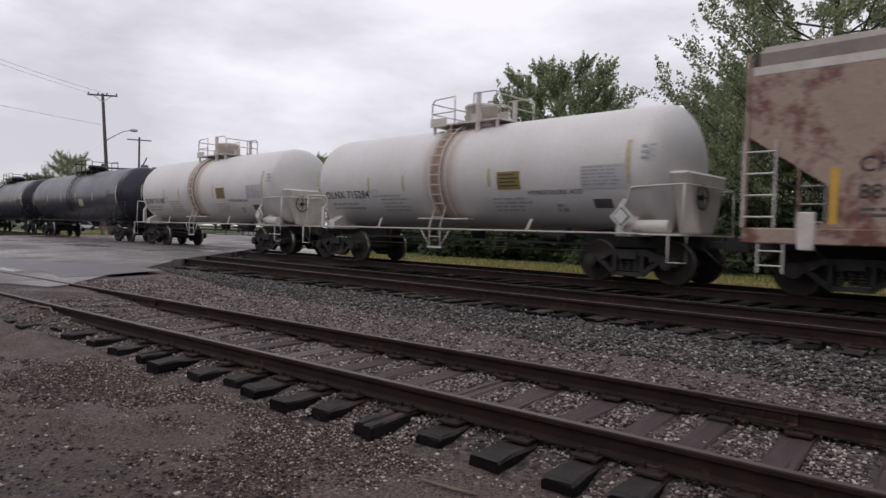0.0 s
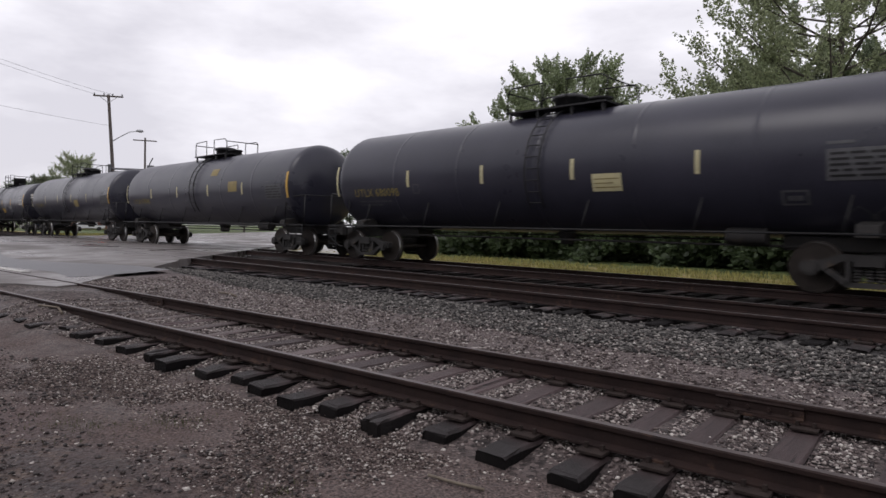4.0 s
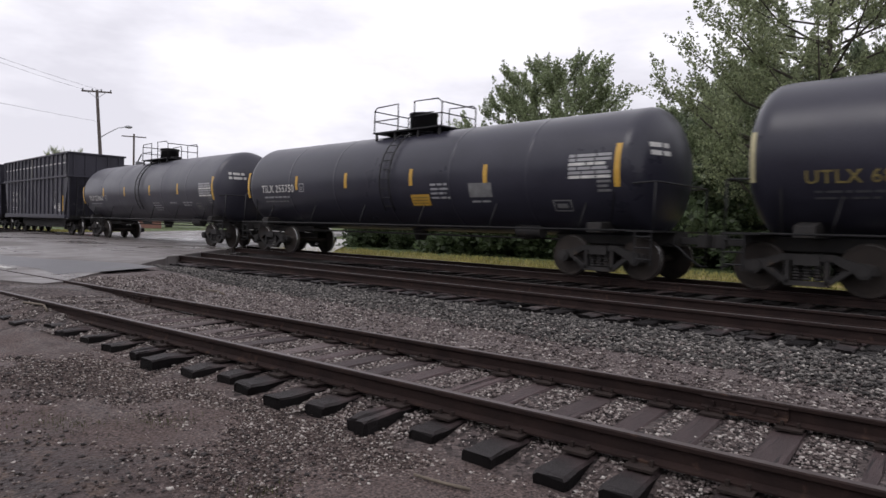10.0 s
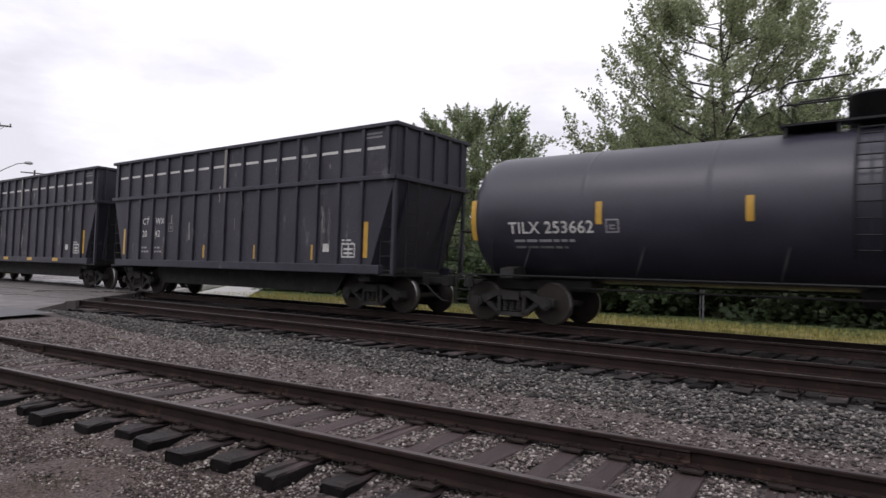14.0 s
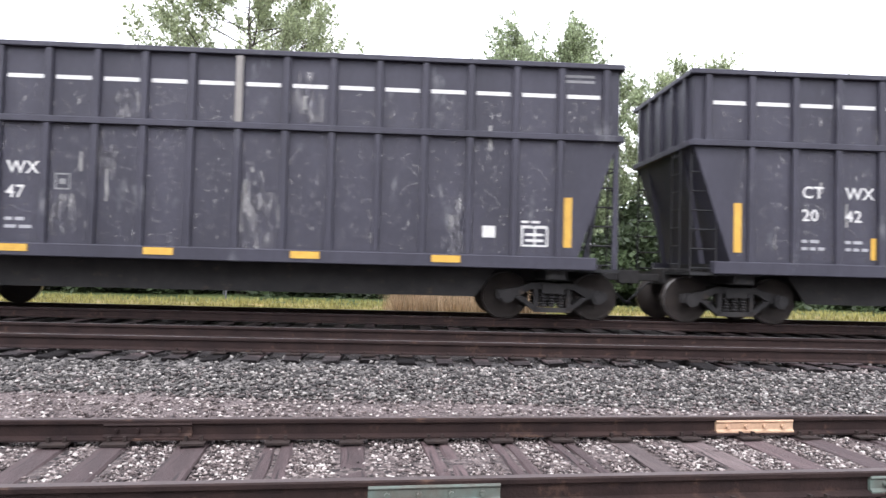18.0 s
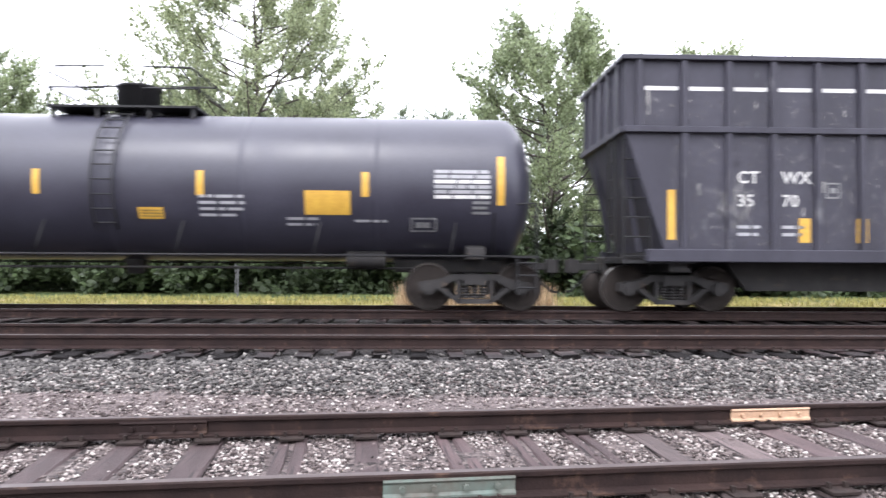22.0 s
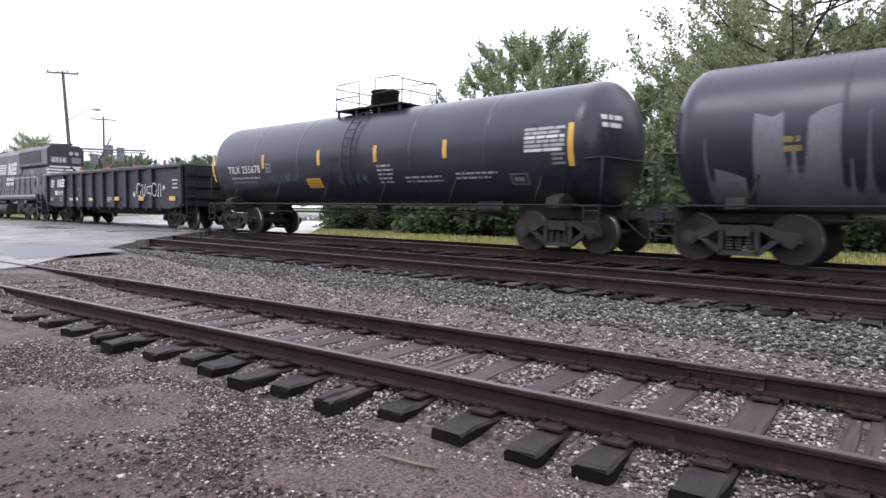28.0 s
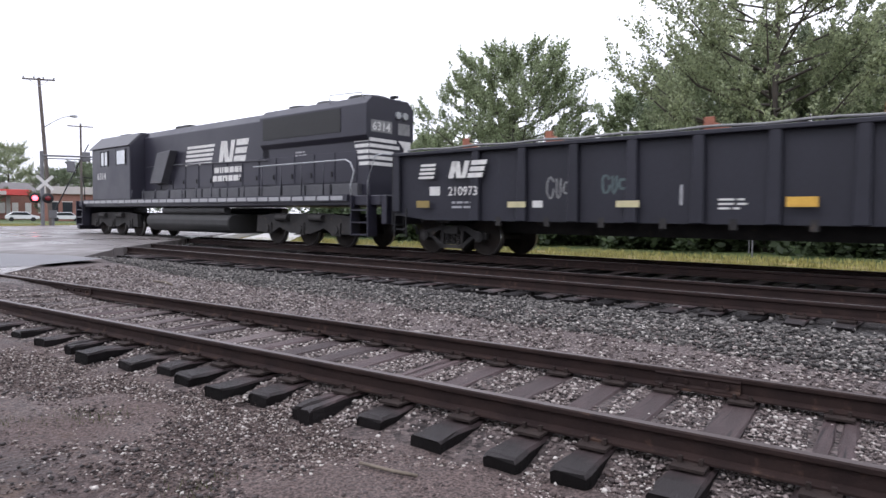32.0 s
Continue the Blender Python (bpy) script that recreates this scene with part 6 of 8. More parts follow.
def low_gondola():
    car = vehicle("low_side_gondola", "dark steel gondola with ribbed sides, faded marks and spray-paint scrawl", "gondola car", -250.0)
    half, w, z0, z1 = 7.85, 1.50, 0.95, 2.56
    for s in (-1, 1):
        y = s * w
        bm = bmesh.new()
        a, b = sorted((y, y - s * 0.03))
        prism(bm, [(-half, z0 + 0.02), (-half + 1.2, z0 - 0.10), (half - 1.2, z0 - 0.10), (half, z0 + 0.02), (half, z1), (-half, z1)], "y", a, b)
        part("side_sheet", bm, M["gondola_ns"], car)
        for k in (0, 2, 3, 4, 5, 6, 7, 8, 9, 10, 12):
            x = -half + 0.15 + (2 * half - 0.3) * k / 12
            bm = bmesh.new()
            a, b = sorted((y, y + s * 0.12))
            low = z0 + 0.1 if abs(x) > half - 2 else z0 - 0.1
            prism(bm, [(x - 0.13, low), (x + 0.13, low), (x + 0.10, z1 - 0.06), (x - 0.10, z1 - 0.06)], "y", a, b)
            part("side_post", bm, M["gondola_ns"], car, bevel=0.02)
            if 0 < k < 12:
                bm = bmesh.new()
                box(bm, x + 0.55, x + 0.68, y - s * 0.02 - 0.03, y - s * 0.02 + 0.03, z0 - 0.2, z0)
                part("floor_bracket", bm, M["under"], car)
        bm = bmesh.new()
        a, b = sorted((y - s * 0.06, y + s * 0.13))
        box(bm, -half, half, a, b, z1 - 0.09, z1)
        part("top_chord", bm, M["gondola_ns"], car, bevel=0.015)
        bm = bmesh.new()
        pts = [(-half + 0.5 + (2 * half - 1) * i / 40, y + s * 0.02, z1 + 0.05 + 0.015 * math.sin(i * 1.3)) for i in range(41)]
        pipe(bm, pts, 0.028, 7)
        part("tarpaulin_edge", bm, M["mark_grey"], car, "grey rolled tarpaulin edge")
        for x in (-5.6, -3.3, 0.1, 2.9, 5.9):
            bm = bmesh.new()
            box(bm, x - 0.09, x + 0.09, y * 0.9 - 0.03, y * 0.9 + 0.03, z1 - 0.3, z1 + 0.26)
            prism(bm, [(x + 0.09, z1), (x + 0.40, z1 + 0.02), (x + 0.09, z1 + 0.16)], "y", y * 0.9 - 0.02, y * 0.9 + 0.02)
            part("side_stake", bm, M["red_brown"], car, "rust-red side stake", bevel=0.01)
        for e in (-1, 1):
            ladder(car, e * (half + 0.10), s * (w - 0.25), 0.5, z1 - 0.1, 0.42, M["black_metal"], 0, 5, axis="y")
            ladder(car, e * (half - 0.32), s * (w + 0.10), 0.42, z0 + 0.2, 0.4, M["black_metal"], 0, 2, name="step")
    for e in (-1, 1):
        bm = bmesh.new()
        a, b = sorted((e * half, e * (half - 0.05)))
        box(bm, a, b, -w, w, z0, z1)
        for k in range(3):
            a, b = sorted((e * half, e * (half + 0.09)))
            box(bm, a, b, -w + 0.05, w - 0.05, z0 + 0.3 + 0.45 * k, z0 + 0.42 + 0.45 * k)
        part("end_sheet", bm, M["gondola_ns"], car)
        bm = bmesh.new()
        a, b = sorted((e * (half - 2.4), e * (half + 0.1)))
        box(bm, a, b, -0.35, 0.35, 0.72, 1.1)
        part("draft_sill", bm, M["under"], car, bevel=0.02)
        bm = bmesh.new()
        box(bm, e * 6.25 - 0.2, e * 6.25 + 0.2, -1.4, 1.4, 0.78, z0 + 0.2)
        part("bolster", bm, M["under"], car, bevel=0.02)
    bm = bmesh.new()
    box(bm, -half + 0.02, half - 0.02, -w + 0.04, w - 0.04, z0 + 0.1, z0 + 0.2)
    part("floor", bm, M["under"], car)
    bm = bmesh.new()
    box(bm, -half + 2, half - 2, -0.3, 0.3, 0.55, z0 + 0.1)
    part("centre_sill", bm, M["under"], car)
    y = -w
    for sh in slant_bars(-6.92, 1.87, 0.52, 0.40, 4, 0.14):
        on_wall("stripe_mark", sh, car, M["mark_white"], y, proud=0.126)
    for sh in block_mark(-5.92, 1.86, 1.16, 0.40):
        on_wall("block_mark", sh, car, M["mark_white"], y, proud=0.126)
    on_wall("lettering", shifted(letters("210973", 0.30, 1.0), -5.92, 1.45), car, M["mark_white"], y, proud=0.126)
    on_wall("lettering", rect(-6.62, 1.46, 0.34, 0.22), car, M["mark_white"], y)
    on_wall("stencil", bars(-5.9, 1.26, 0.9, 2, 0.05, 0.11, 4), car, M["mark_soft"], y)
    for u, c, ww in ((-6.95, "old_yellow", 0.43), (-4.18, "pale_yellow", 0.48), (-1.57, "pale_yellow", 0.48), (1.49, "yellow", 0.48), (4.03, "yellow", 0.46), (6.83, "yellow", 0.5)):
        on_wall("reflector", rect(u, 1.16, ww, 0.13 if c == "pale_yellow" else 0.17), car, M[c], y, proud=0.128)
    on_wall("data_panel", rect(-half + 4.25, 1.16, 0.26, 0.15), car, M["mark_white"], y)
    on_wall("stencil", bars(-half + 8.2, 1.28, 0.5, 3, 0.035, 0.08, 5), car, M["mark_white"], y)
    on_wall("stencil", rect(-half + 7.5, 1.2, 0.05, 0.38), car, M["mark_soft"], y)
    on_wall("stencil", bars(6.85, 1.95, 0.5, 3, 0.05, 0.15, 6), car, M["mark_white"], y)
    r = random.Random(8)
    # spray-paint scrawls: loops and strokes only
    def scrawl(u, v, wide, tall, n, mat, thick, seed):
        q = random.Random(seed)
        for i in range(n):
            c, k = u + wide * (i + 0.5) / n, wide / n
            lean = 0.10 * k
            if i % 3 == 0:
                pts = [(c + k * 0.44 * math.cos(t * 0.52 + 0.5), v + tall * (0.52 + 0.46 * math.sin(t * 0.52 + 0.5))) for t in range(12)]
            elif i % 3 == 1:
                pts = [(c - 0.42 * k + 0.84 * k * t / 12 + lean * math.sin(t), v + tall * (0.48 + 0.42 * math.sin(t * 0.62 + i))) for t in range(13)]
            else:
                pts = [(c + k * (0.40 * math.cos(t * 0.45)), v + tall * (0.05 + 0.85 * t / 13 + 0.10 * math.sin(t * 0.9))) for t in range(14)]
            pts = [(a + q.uniform(-0.01, 0.01), b + q.uniform(-0.01, 0.01)) for a, b in pts]
            on_wall("spray_scrawl", ribbon(pts, thick), car, M[mat], y, "pale spray-paint scrawl", proud=0.125 if mat == "mark_white" else 0.006)
    scrawl(3.80, 1.30, 2.42, 0.60, 5, "mark_white", 0.042, 1)
    scrawl(-3.25, 1.32, 0.80, 0.50, 4, "mark_grey", 0.04, 2)
    scrawl(-1.95, 1.42, 0.55, 0.40, 3, "spray", 0.05, 3)
    for cx, cy in ((3.58, 1.42), (6.36, 1.68)):
        for k in range(3):
            a = k * math.pi / 3
            on_wall("spray_scrawl", ribbon([(cx - 0.13 * math.cos(a), cy - 0.13 * math.sin(a)), (cx + 0.13 * math.cos(a), cy + 0.13 * math.sin(a))], 0.04), car, M["mark_white"], y, "pale spray-paint star", proud=0.125 + 0.001 * k)
    add_bogie(car, -6.25)
    add_bogie(car, 6.25)
    end_gear(car, 8.5)


low_gondola()


def hopper():
    car = vehicle("covered_hopper", "rust-stained beige covered hopper car, heavily weathered", "hopper car", 3.45)
    half, w, z0, z1 = 7.75, 1.58, 1.22, 4.45
    # body: sides over the full length, ends sloping in below
    foot = 5.9
    for s in (-1, 1):
        bm = bmesh.new()
        y = s * w
        a, b = sorted((y, y - s * 0.04))
        prism(bm, [(-6.55, z0), (6.55, z0), (6.38, z0 + 0.2), (6.38, 1.94), (half - 0.06, 2.86), (half - 0.06, z1 - 0.35), (-half + 0.06, z1 - 0.35), (-half + 0.06, 2.86), (-6.38, 1.94), (-6.38, z0 + 0.2)], "y", a, b)
        part("side_sheet", bm, M["sheet_rust"], car, "rust-stained beige side")
        bm = bmesh.new()
        prism(bm, [(s * w, z1 - 0.35), (s * w, z1 - 0.12), (s * (w - 0.28), z1 + 0.06), (s * (w - 0.28), z1 - 0.35)], "x", -half + 0.2, half - 0.2)
        part("roof_edge", bm, M["sheet_cap"], car)
        bm = bmesh.new()
        a, b = sorted((s * (w + 0.05), s * (w - 0.18)))
        box(bm, -half, half, a, b, z0 - 0.28, z0)
        part("side_sill", bm, M["sheet_rust"], car, bevel=0.02)
        for e in (-1, 1):
            ladder(car, e * (half - 0.27), s * (w + 0.03), z0, z0 + 1.55, 0.54, M["white_metal"], 0, 4, r=0.022)
            ladder(car, e * (half - 0.5), s * (w + 0.02), 0.42, z0 - 0.28, 0.42, M["white_metal"], 0, 2, name="step")
            bm = bmesh.new()
            box(bm, e * (half - 0.03) - 0.03, e * (half - 0.03) + 0.03, s * w - 0.04, s * w + 0.04, z0, z1 - 0.1)
            part("corner_post", bm, M["sheet_rust"], car)
            bm = bmesh.new()
            u = e * 6.68
            prism(bm, [(u - 0.13, z0 - 0.38), (u + 0.13, z0 - 0.38), (u + 0.15, z0 + 0.05), (u + 0.13, z0 + 0.28), (u - 0.13, z0 + 0.28), (u - 0.15, z0 + 0.05)], "y", s * (w + 0.06) - 0.025, s * (w + 0.06) + 0.025)
            part("jacking_plate", bm, M["white_metal"], car, "pale jacking plate", bevel=0.02)
    bm = bmesh.new()
    box(bm, -half + 0.2, half - 0.2, -w + 0.28, w - 0.28, z1 - 0.05, z1 + 0.06)
    part("roof", bm, M["sheet_cap"], car)
    for k in range(4):
        bm = bmesh.new()
        box(bm, -6 + 3.2 * k, -3.6 + 3.2 * k, -0.4, 0.4, z1 + 0.06, z1 + 0.18)
        part("roof_hatch", bm, M["sheet_cap"], car, bevel=0.02)
    for e in (-1, 1):
        bm = bmesh.new()
        pts = [(e * (foot - 0.4), z0), (e * (half - 0.1), 3.0), (e * (half - 0.1), z1 - 0.1), (e * (half - 0.16), z1 - 0.1), (e * (half - 0.16), 3.04), (e * (foot - 0.5), z0)]
        prism(bm, pts[::e], "y", -w + 0.03, w - 0.03)
        part("end_sheet", bm, M["slope"], car, "grimy brown slope sheet")
        bm = bmesh.new()
        box(bm, min(e * half, e * (foot + 0.1)), max(e * half, e * (foot + 0.1)), -w, w, z0 - 0.1, z0 - 0.04)
        box(bm, min(e * (half + 0.05), e * (half - 2.3)), max(e * (half + 0.05), e * (half - 2.3)), -0.35, 0.35, 0.74, 1.14)
        part("end_platform", bm, M["under"], car)
        bm = bmesh.new()
        rod(bm, (e * (half - 1.2), -0.6, z0), (e * (half - 1.2), -0.6, 2.0), 0.05, 8)
        rod(bm, (e * (half - 1.5), 0.4, z0 + 0.3), (e * (half - 0.9), 0.4, z0 + 0.3), 0.2, 12)
        part("brake_gear", bm, M["under"], car)
    for k in range(3):
        bm = bmesh.new()
        x = -3.2 + 3.2 * k
        prism(bm, [(x - 1.5, z0), (x + 1.5, z0), (x + 0.35, 0.5), (x - 0.35, 0.5)], "y", -1.1, 1.1)
        part("hopper_chute", bm, M["sheet_rust"], car)
    y = -w
    on_wall("lettering", shifted(letters("CHVX", 0.36, 1.05), -5.95, 2.16), car, M["mark_black"], y)
    on_wall("lettering", shifted(letters("889", 0.34, 1.05), -5.94, 1.72), car, M["mark_black"], y)
    on_wall("lettering", bars(-5.2, 1.74, 0.9, 1, 0.2, 0.2, 3), car, M["mark_black"], y)
    on_wall("stencil", bars(-5.9, 1.52, 1.2, 2, 0.05, 0.10, 3), car, M["mark_dim"], y)
    on_wall("reflector", tall_rect(-6.36, 1.30, 0.13, 0.95, 1), car, M["yellow"], y)
    on_wall("pale_band", rect(-half + 0.1, z1 - 0.50, 2 * half - 0.2, 0.15), car, M["white_metal"], y, "pale strip below the roof edge")
    add_bogie(car, -6.1)
    add_bogie(car, 6.1)
    end_gear(car, 8.35)


hopper()


def locomotive():
    """Six-axle road diesel, its cab towards -x."""
    car = vehicle("locomotive", "black diesel freight locomotive with white stripes, trailing the train", "locomotive", -269.2)
    front, back, z0 = -9.6, 10.75, 1.51
    w = 1.52
    bm = bmesh.new()
    box(bm, front, back, -w + 0.1, w - 0.1, z0 - 0.28, z0)
    part("underframe", bm, M["loco"], car, bevel=0.02)
    for s in (-1, 1):
        bm = bmesh.new()
        a, b = sorted((s * (w - 0.1), s * w))
        box(bm, front + 0.9, 9.5, a, b, z0 - 0.16, z0 + 0.03)
        part("walkway_edge", bm, M["loco"], car)
        bm = bmesh.new()
        for k in range(30):
            x = -8.6 + 18.0 * k / 30
            box(bm, x, x + 0.52, s * (w + 0.004) - 0.002, s * (w + 0.004) + 0.002, z0 - 0.13, z0 - 0.01)
        part("white_edge_band", bm, M["mark_soft"], car, "white safety band along the walkway edge")
    # long hood
    hw = 0.86
    bm = bmesh.new()
    prism(bm, [(-hw, z0), (hw, z0), (hw, 4.08), (hw - 0.24, 4.35), (-hw + 0.24, 4.35), (-hw, 4.08)], "x", -4.0, 4.9)
    part("engine_hood", bm, M["loco"], car, bevel=0.015)
    bm = bmesh.new()
    prism(bm, [(-hw, z0), (hw, z0), (hw, 3.10), (0.98, 3.24), (0.98, 4.14), (0.74, 4.38), (-0.74, 4.38), (-0.98, 4.14), (-0.98, 3.24), (-hw, 3.10)], "x", 4.5, 9.7)
    part("radiator_hood", bm, M["loco"], car, bevel=0.015)
    for s in (-1, 1):
        bm = bmesh.new()
        a, b = sorted((s * 0.98, s * 0.995))
        box(bm, 4.7, 8.6, a, b, 3.40, 4.08)
        part("radiator_grille", bm, M["grille"], car)
        for k in range(13):
            x = -3.4 + 0.98 * k
            bm = bmesh.new()
            a, b = sorted((s * hw, s * (hw + 0.022)))
            box(bm, x, x + 0.84, a, b, z0 + 0.42, 2.82)
            part("hood_door", bm, M["loco"], car, bevel=0.008)
            bm = bmesh.new()
            box(bm, x + 0.7, x + 0.74, s * (hw + 0.035) - 0.012, s * (hw + 0.035) + 0.012, 2.10, 2.26)
            part("door_latch", bm, M["black_metal"], car)
        bm = bmesh.new()
        a, b = sorted((s * hw, s * (hw + 0.32)))
        prism(bm, [(-2.92, 2.15), (-1.96, 2.15), (-1.21, 3.42), (-2.27, 3.36)], "y", a, b)
        part("blower_duct", bm, M["duct"], car, "grey slanting blower duct", bevel=0.02)
        for k in range(11):
            x = -3.9 + 1.22 * k
            bm = bmesh.new()
            a, b = sorted((s * (hw + 0.01), s * (hw + 0.20)))
            box(bm, x, x + 1.12, a, b, z0, z0 + 0.36)
            part("battery_box", bm, M["duct"], car, bevel=0.012)
    # dynamic brake blister, fans, exhaust
    for x, r in ((5.7, 0.55), (7.15, 0.55), (8.75, 0.62)):
        bm = bmesh.new()
        lathe(bm, [(4.34, r), (4.49, r), (4.51, r - 0.06), (4.47, r - 0.08), (4.47, 0.1), (4.51, 0.08), (4.51, 0.02)], "z", 24, (x, 0, 0))
        part("roof_fan", bm, M["loco_roof"], car)
    bm = bmesh.new()
    box(bm, -2.3, -1.2, -0.4, 0.4, 4.33, 4.50)
    part("exhaust_stack", bm, M["loco_roof"], car, bevel=0.03)
    bm = bmesh.new()
    for x in (-3.9, -3.1, 2.5):
        lathe(bm, [(4.33, 0.12), (4.43, 0.12), (4.47, 0.02)], "z", 10, (x, 0.2, 0))
    part("roof_vent", bm, M["loco_roof"], car)
    # cab
    bm = bmesh.new()
    prism(bm, [(-1.48, z0 + 0.02), (1.48, z0 + 0.02), (1.48, 3.75), (0.98, 4.28), (-0.98, 4.28), (-1.48, 3.75)], "x", -7.75, -4.0)
    part("cab", bm, M["loco"], car, bevel=0.03)
    bm = bmesh.new()
    prism(bm, [(-1.56, 3.76), (-1.0, 4.33), (1.0, 4.33), (1.56, 3.76), (1.48, 3.74), (0.94, 4.26), (-0.94, 4.26), (-1.48, 3.74)], "x", -7.9, -4.0)
    part("cab_roof", bm, M["duct"], car, "grey cab roof", bevel=0.01)
    for s in (-1, 1):
        bm = bmesh.new()
        a, b = sorted((s * 1.48, s * 1.50))
        box(bm, -6.75, -6.1, a, b, 3.02, 3.58)
        part("side_window", bm, M["cab_sky"], car, "cab side window, sky brightness painted in")
        bm = bmesh.new()
        box(bm, -5.2, -4.4, a, b, 3.02, 3.58)
        part("side_window", bm, M["cab_sky"], car, "cab side window, sky brightness painted in")
        for x in (-6.78, -6.42, -6.07, -5.23, -4.37):
            bm = bmesh.new()
            a2, b2 = sorted((s * 1.48, s * 1.515))
            box(bm, x - 0.03, x + 0.03, a2, b2, 2.98, 3.63)
            part("window_post", bm, M["black_metal"], car)
    for y in (-0.95, 0.95):
        bm = bmesh.new()
        box(bm, -7.77, -7.75, y - 0.4, y + 0.4, 3.05, 3.7)
        part("windscreen", bm, M["glass"], car)
    bm = bmesh.new()
    prism(bm, [(-9.3, z0), (-7.75, z0), (-7.75, 2.85), (-9.05, 2.72), (-9.3, 2.55)], "y", -0.85, 0.85)
    part("short_hood", bm, M["loco"], car, bevel=0.04)
    bm = bmesh.new()
    box(bm, -7.88, -7.75, -0.42, 0.42, 3.75, 4.12)
    part("number_board", bm, M["mark_white"], car, "white number board")
    # rear: number boards, lamps
    def on_end(name, shape, mat, label, proud):
        bm = bmesh.new()
        vs = [bm.verts.new((9.7 + proud, u, v)) for u, v in shape[0]]
        for f in shape[1]:
            bm.faces.new([vs[q] for q in f])
        part(name, bm, mat, car, label)
    on_end("rear_number_board", rect(-0.80, 3.36, 0.84, 0.34), M["mark_grey"], "grey number board", 0.004)
    on_end("lettering", shifted(letters("6314", 0.34, 1.05), -0.74, 3.41), M["mark_white"], "white number", 0.008)
    on_end("rear_number_board", rect(0.30, 3.36, 0.50, 0.34), M["mark_grey"], "grey number board", 0.004)
    bm = bmesh.new()
    for z in (3.72, 3.92):
        rod(bm, (9.7, 0.42 + (z - 3.82) * 1.5, 3.92), (9.76, 0.42 + (z - 3.82) * 1.5, 3.92), 0.11, 12)
    part("rear_headlamp", bm, M["galv"], car)
    on_wall("lettering", shifted(letters("6314", 0.42, 1.08), -7.2, 2.42), car, M["mark_white"], -1.48)
    # stripe marks
    for sh in slant_bars(-0.85, 2.78, 2.1, 0.80, 5, 0.5):
        on_wall("stripe_mark", sh, car, M["mark_white"], -hw)
    for sh in block_mark(1.75, 2.80, 1.95, 0.78):
        on_wall("block_mark", sh, car, M["mark_white"], -hw)
    on_wall("company_lettering", bars(1.5, 2.44, 1.8, 1, 0.20, 0.3, 2), car, M["mark_white"], -hw - 0.024)
    on_wall("company_lettering", bars(1.4, 2.14, 2.1, 1, 0.20, 0.3, 5), car, M["mark_white"], -hw - 0.024)
    for sh in [([(9.05 + 0.06 * k, 3.08 - 0.17 * k), (9.68, 3.08 - 0.17 * k), (9.68, 3.18 - 0.17 * k), (9.03 + 0.06 * k, 3.18 - 0.17 * k)], [(0, 1, 2, 3)]) for k in range(5)]:
        on_wall("stripe_mark", sh, car, M["mark_white"], -hw)
    bm = bmesh.new()
    for k in range(5):
        box(bm, 9.702, 9.707, -0.86, 0.35 - 0.12 * (k % 3), 2.40 + 0.17 * k, 2.50 + 0.17 * k)
    prism(bm, [(0.42, 2.40), (0.80, 2.40), (0.84, 3.18), (0.30, 3.18), (0.55, 2.95)], "x", 9.702, 9.707)
    part("rear_stripe", bm, M["mark_white"], car)
    on_wall("stencil", bars(6.3, 2.9, 0.6, 2, 0.05, 0.1, 8), car, M["mark_soft"], -hw)
    # handrails
    for s in (-1, 1):
        y = s * (w - 0.03)
        bm = bmesh.new()
        pipe(bm, [(4.9, y, z0 + 0.98), (9.4, y, z0 + 1.0), (9.6, y, z0 + 0.92), (9.76, y, z0 + 0.66), (9.62, y, z0 + 0.30), (9.66, y, z0 - 0.42)], 0.022)
        part("handrail", bm, M["galv"], car, "pale painted handrail")
        for k in range(13):
            x = -3.8 + 1.02 * k
            bm = bmesh.new()
            pipe(bm, [(x, y, z0), (x, y, z0 + (0.98 if x > 4.8 else 0.40))], 0.02)
            part("rail_post", bm, M["loco"], car)
        bm = bmesh.new()
        yy = s * (hw + 0.10)
        pipe(bm, [(-3.6, yy, 2.86), (-2.4, yy, 2.88), (4.9, yy, 2.74)], 0.02)
        for x in (-3.4, -0.8, 1.8, 4.4):
            pipe(bm, [(x, s * hw, 2.82), (x, yy, 2.83)], 0.014)
        part("hood_handrail", bm, M["duct"], car, "grey handrail along the hood")
        bm = bmesh.new()
        pipe(bm, [(10.3, y, z0 - 0.6), (10.32, y, z0 + 0.4), (10.6, y, z0 + 1.05), (10.75, y * 0.9, z0 + 1.1), (10.75, 0, z0 + 1.1)], 0.022)
        part("grab_iron", bm, M["galv"], car, "pale grab iron")
        bm = bmesh.new()
        pipe(bm, [(-8.6, y, z0 - 0.5), (-8.6, y, z0 + 0.6), (-8.9, y, z0 + 1.05), (-9.5, y * 0.9, z0 + 1.1), (-9.6, 0, z0 + 1.1)], 0.022)
        part("grab_iron", bm, M["black_metal"], car)
        for x in (-9.2, 10.0):
            for k in range(3):
                bm = bmesh.new()
                a, b = sorted((s * (w - 0.32), s * w))
                box(bm, x - 0.3, x + 0.3, a, b, 0.40 + 0.34 * k, 0.44 + 0.34 * k)
                part("step", bm, M["loco"], car)
            for d in (-0.34, 0.34):
                bm = bmesh.new()
                box(bm, x + d - 0.02, x + d + 0.02, min(s * (w - 0.34), s * w), max(s * (w - 0.34), s * w), 0.38, z0)
                part("step_side", bm, M["loco"], car)
        # fuel tank and air reservoirs
    bm = bmesh.new()
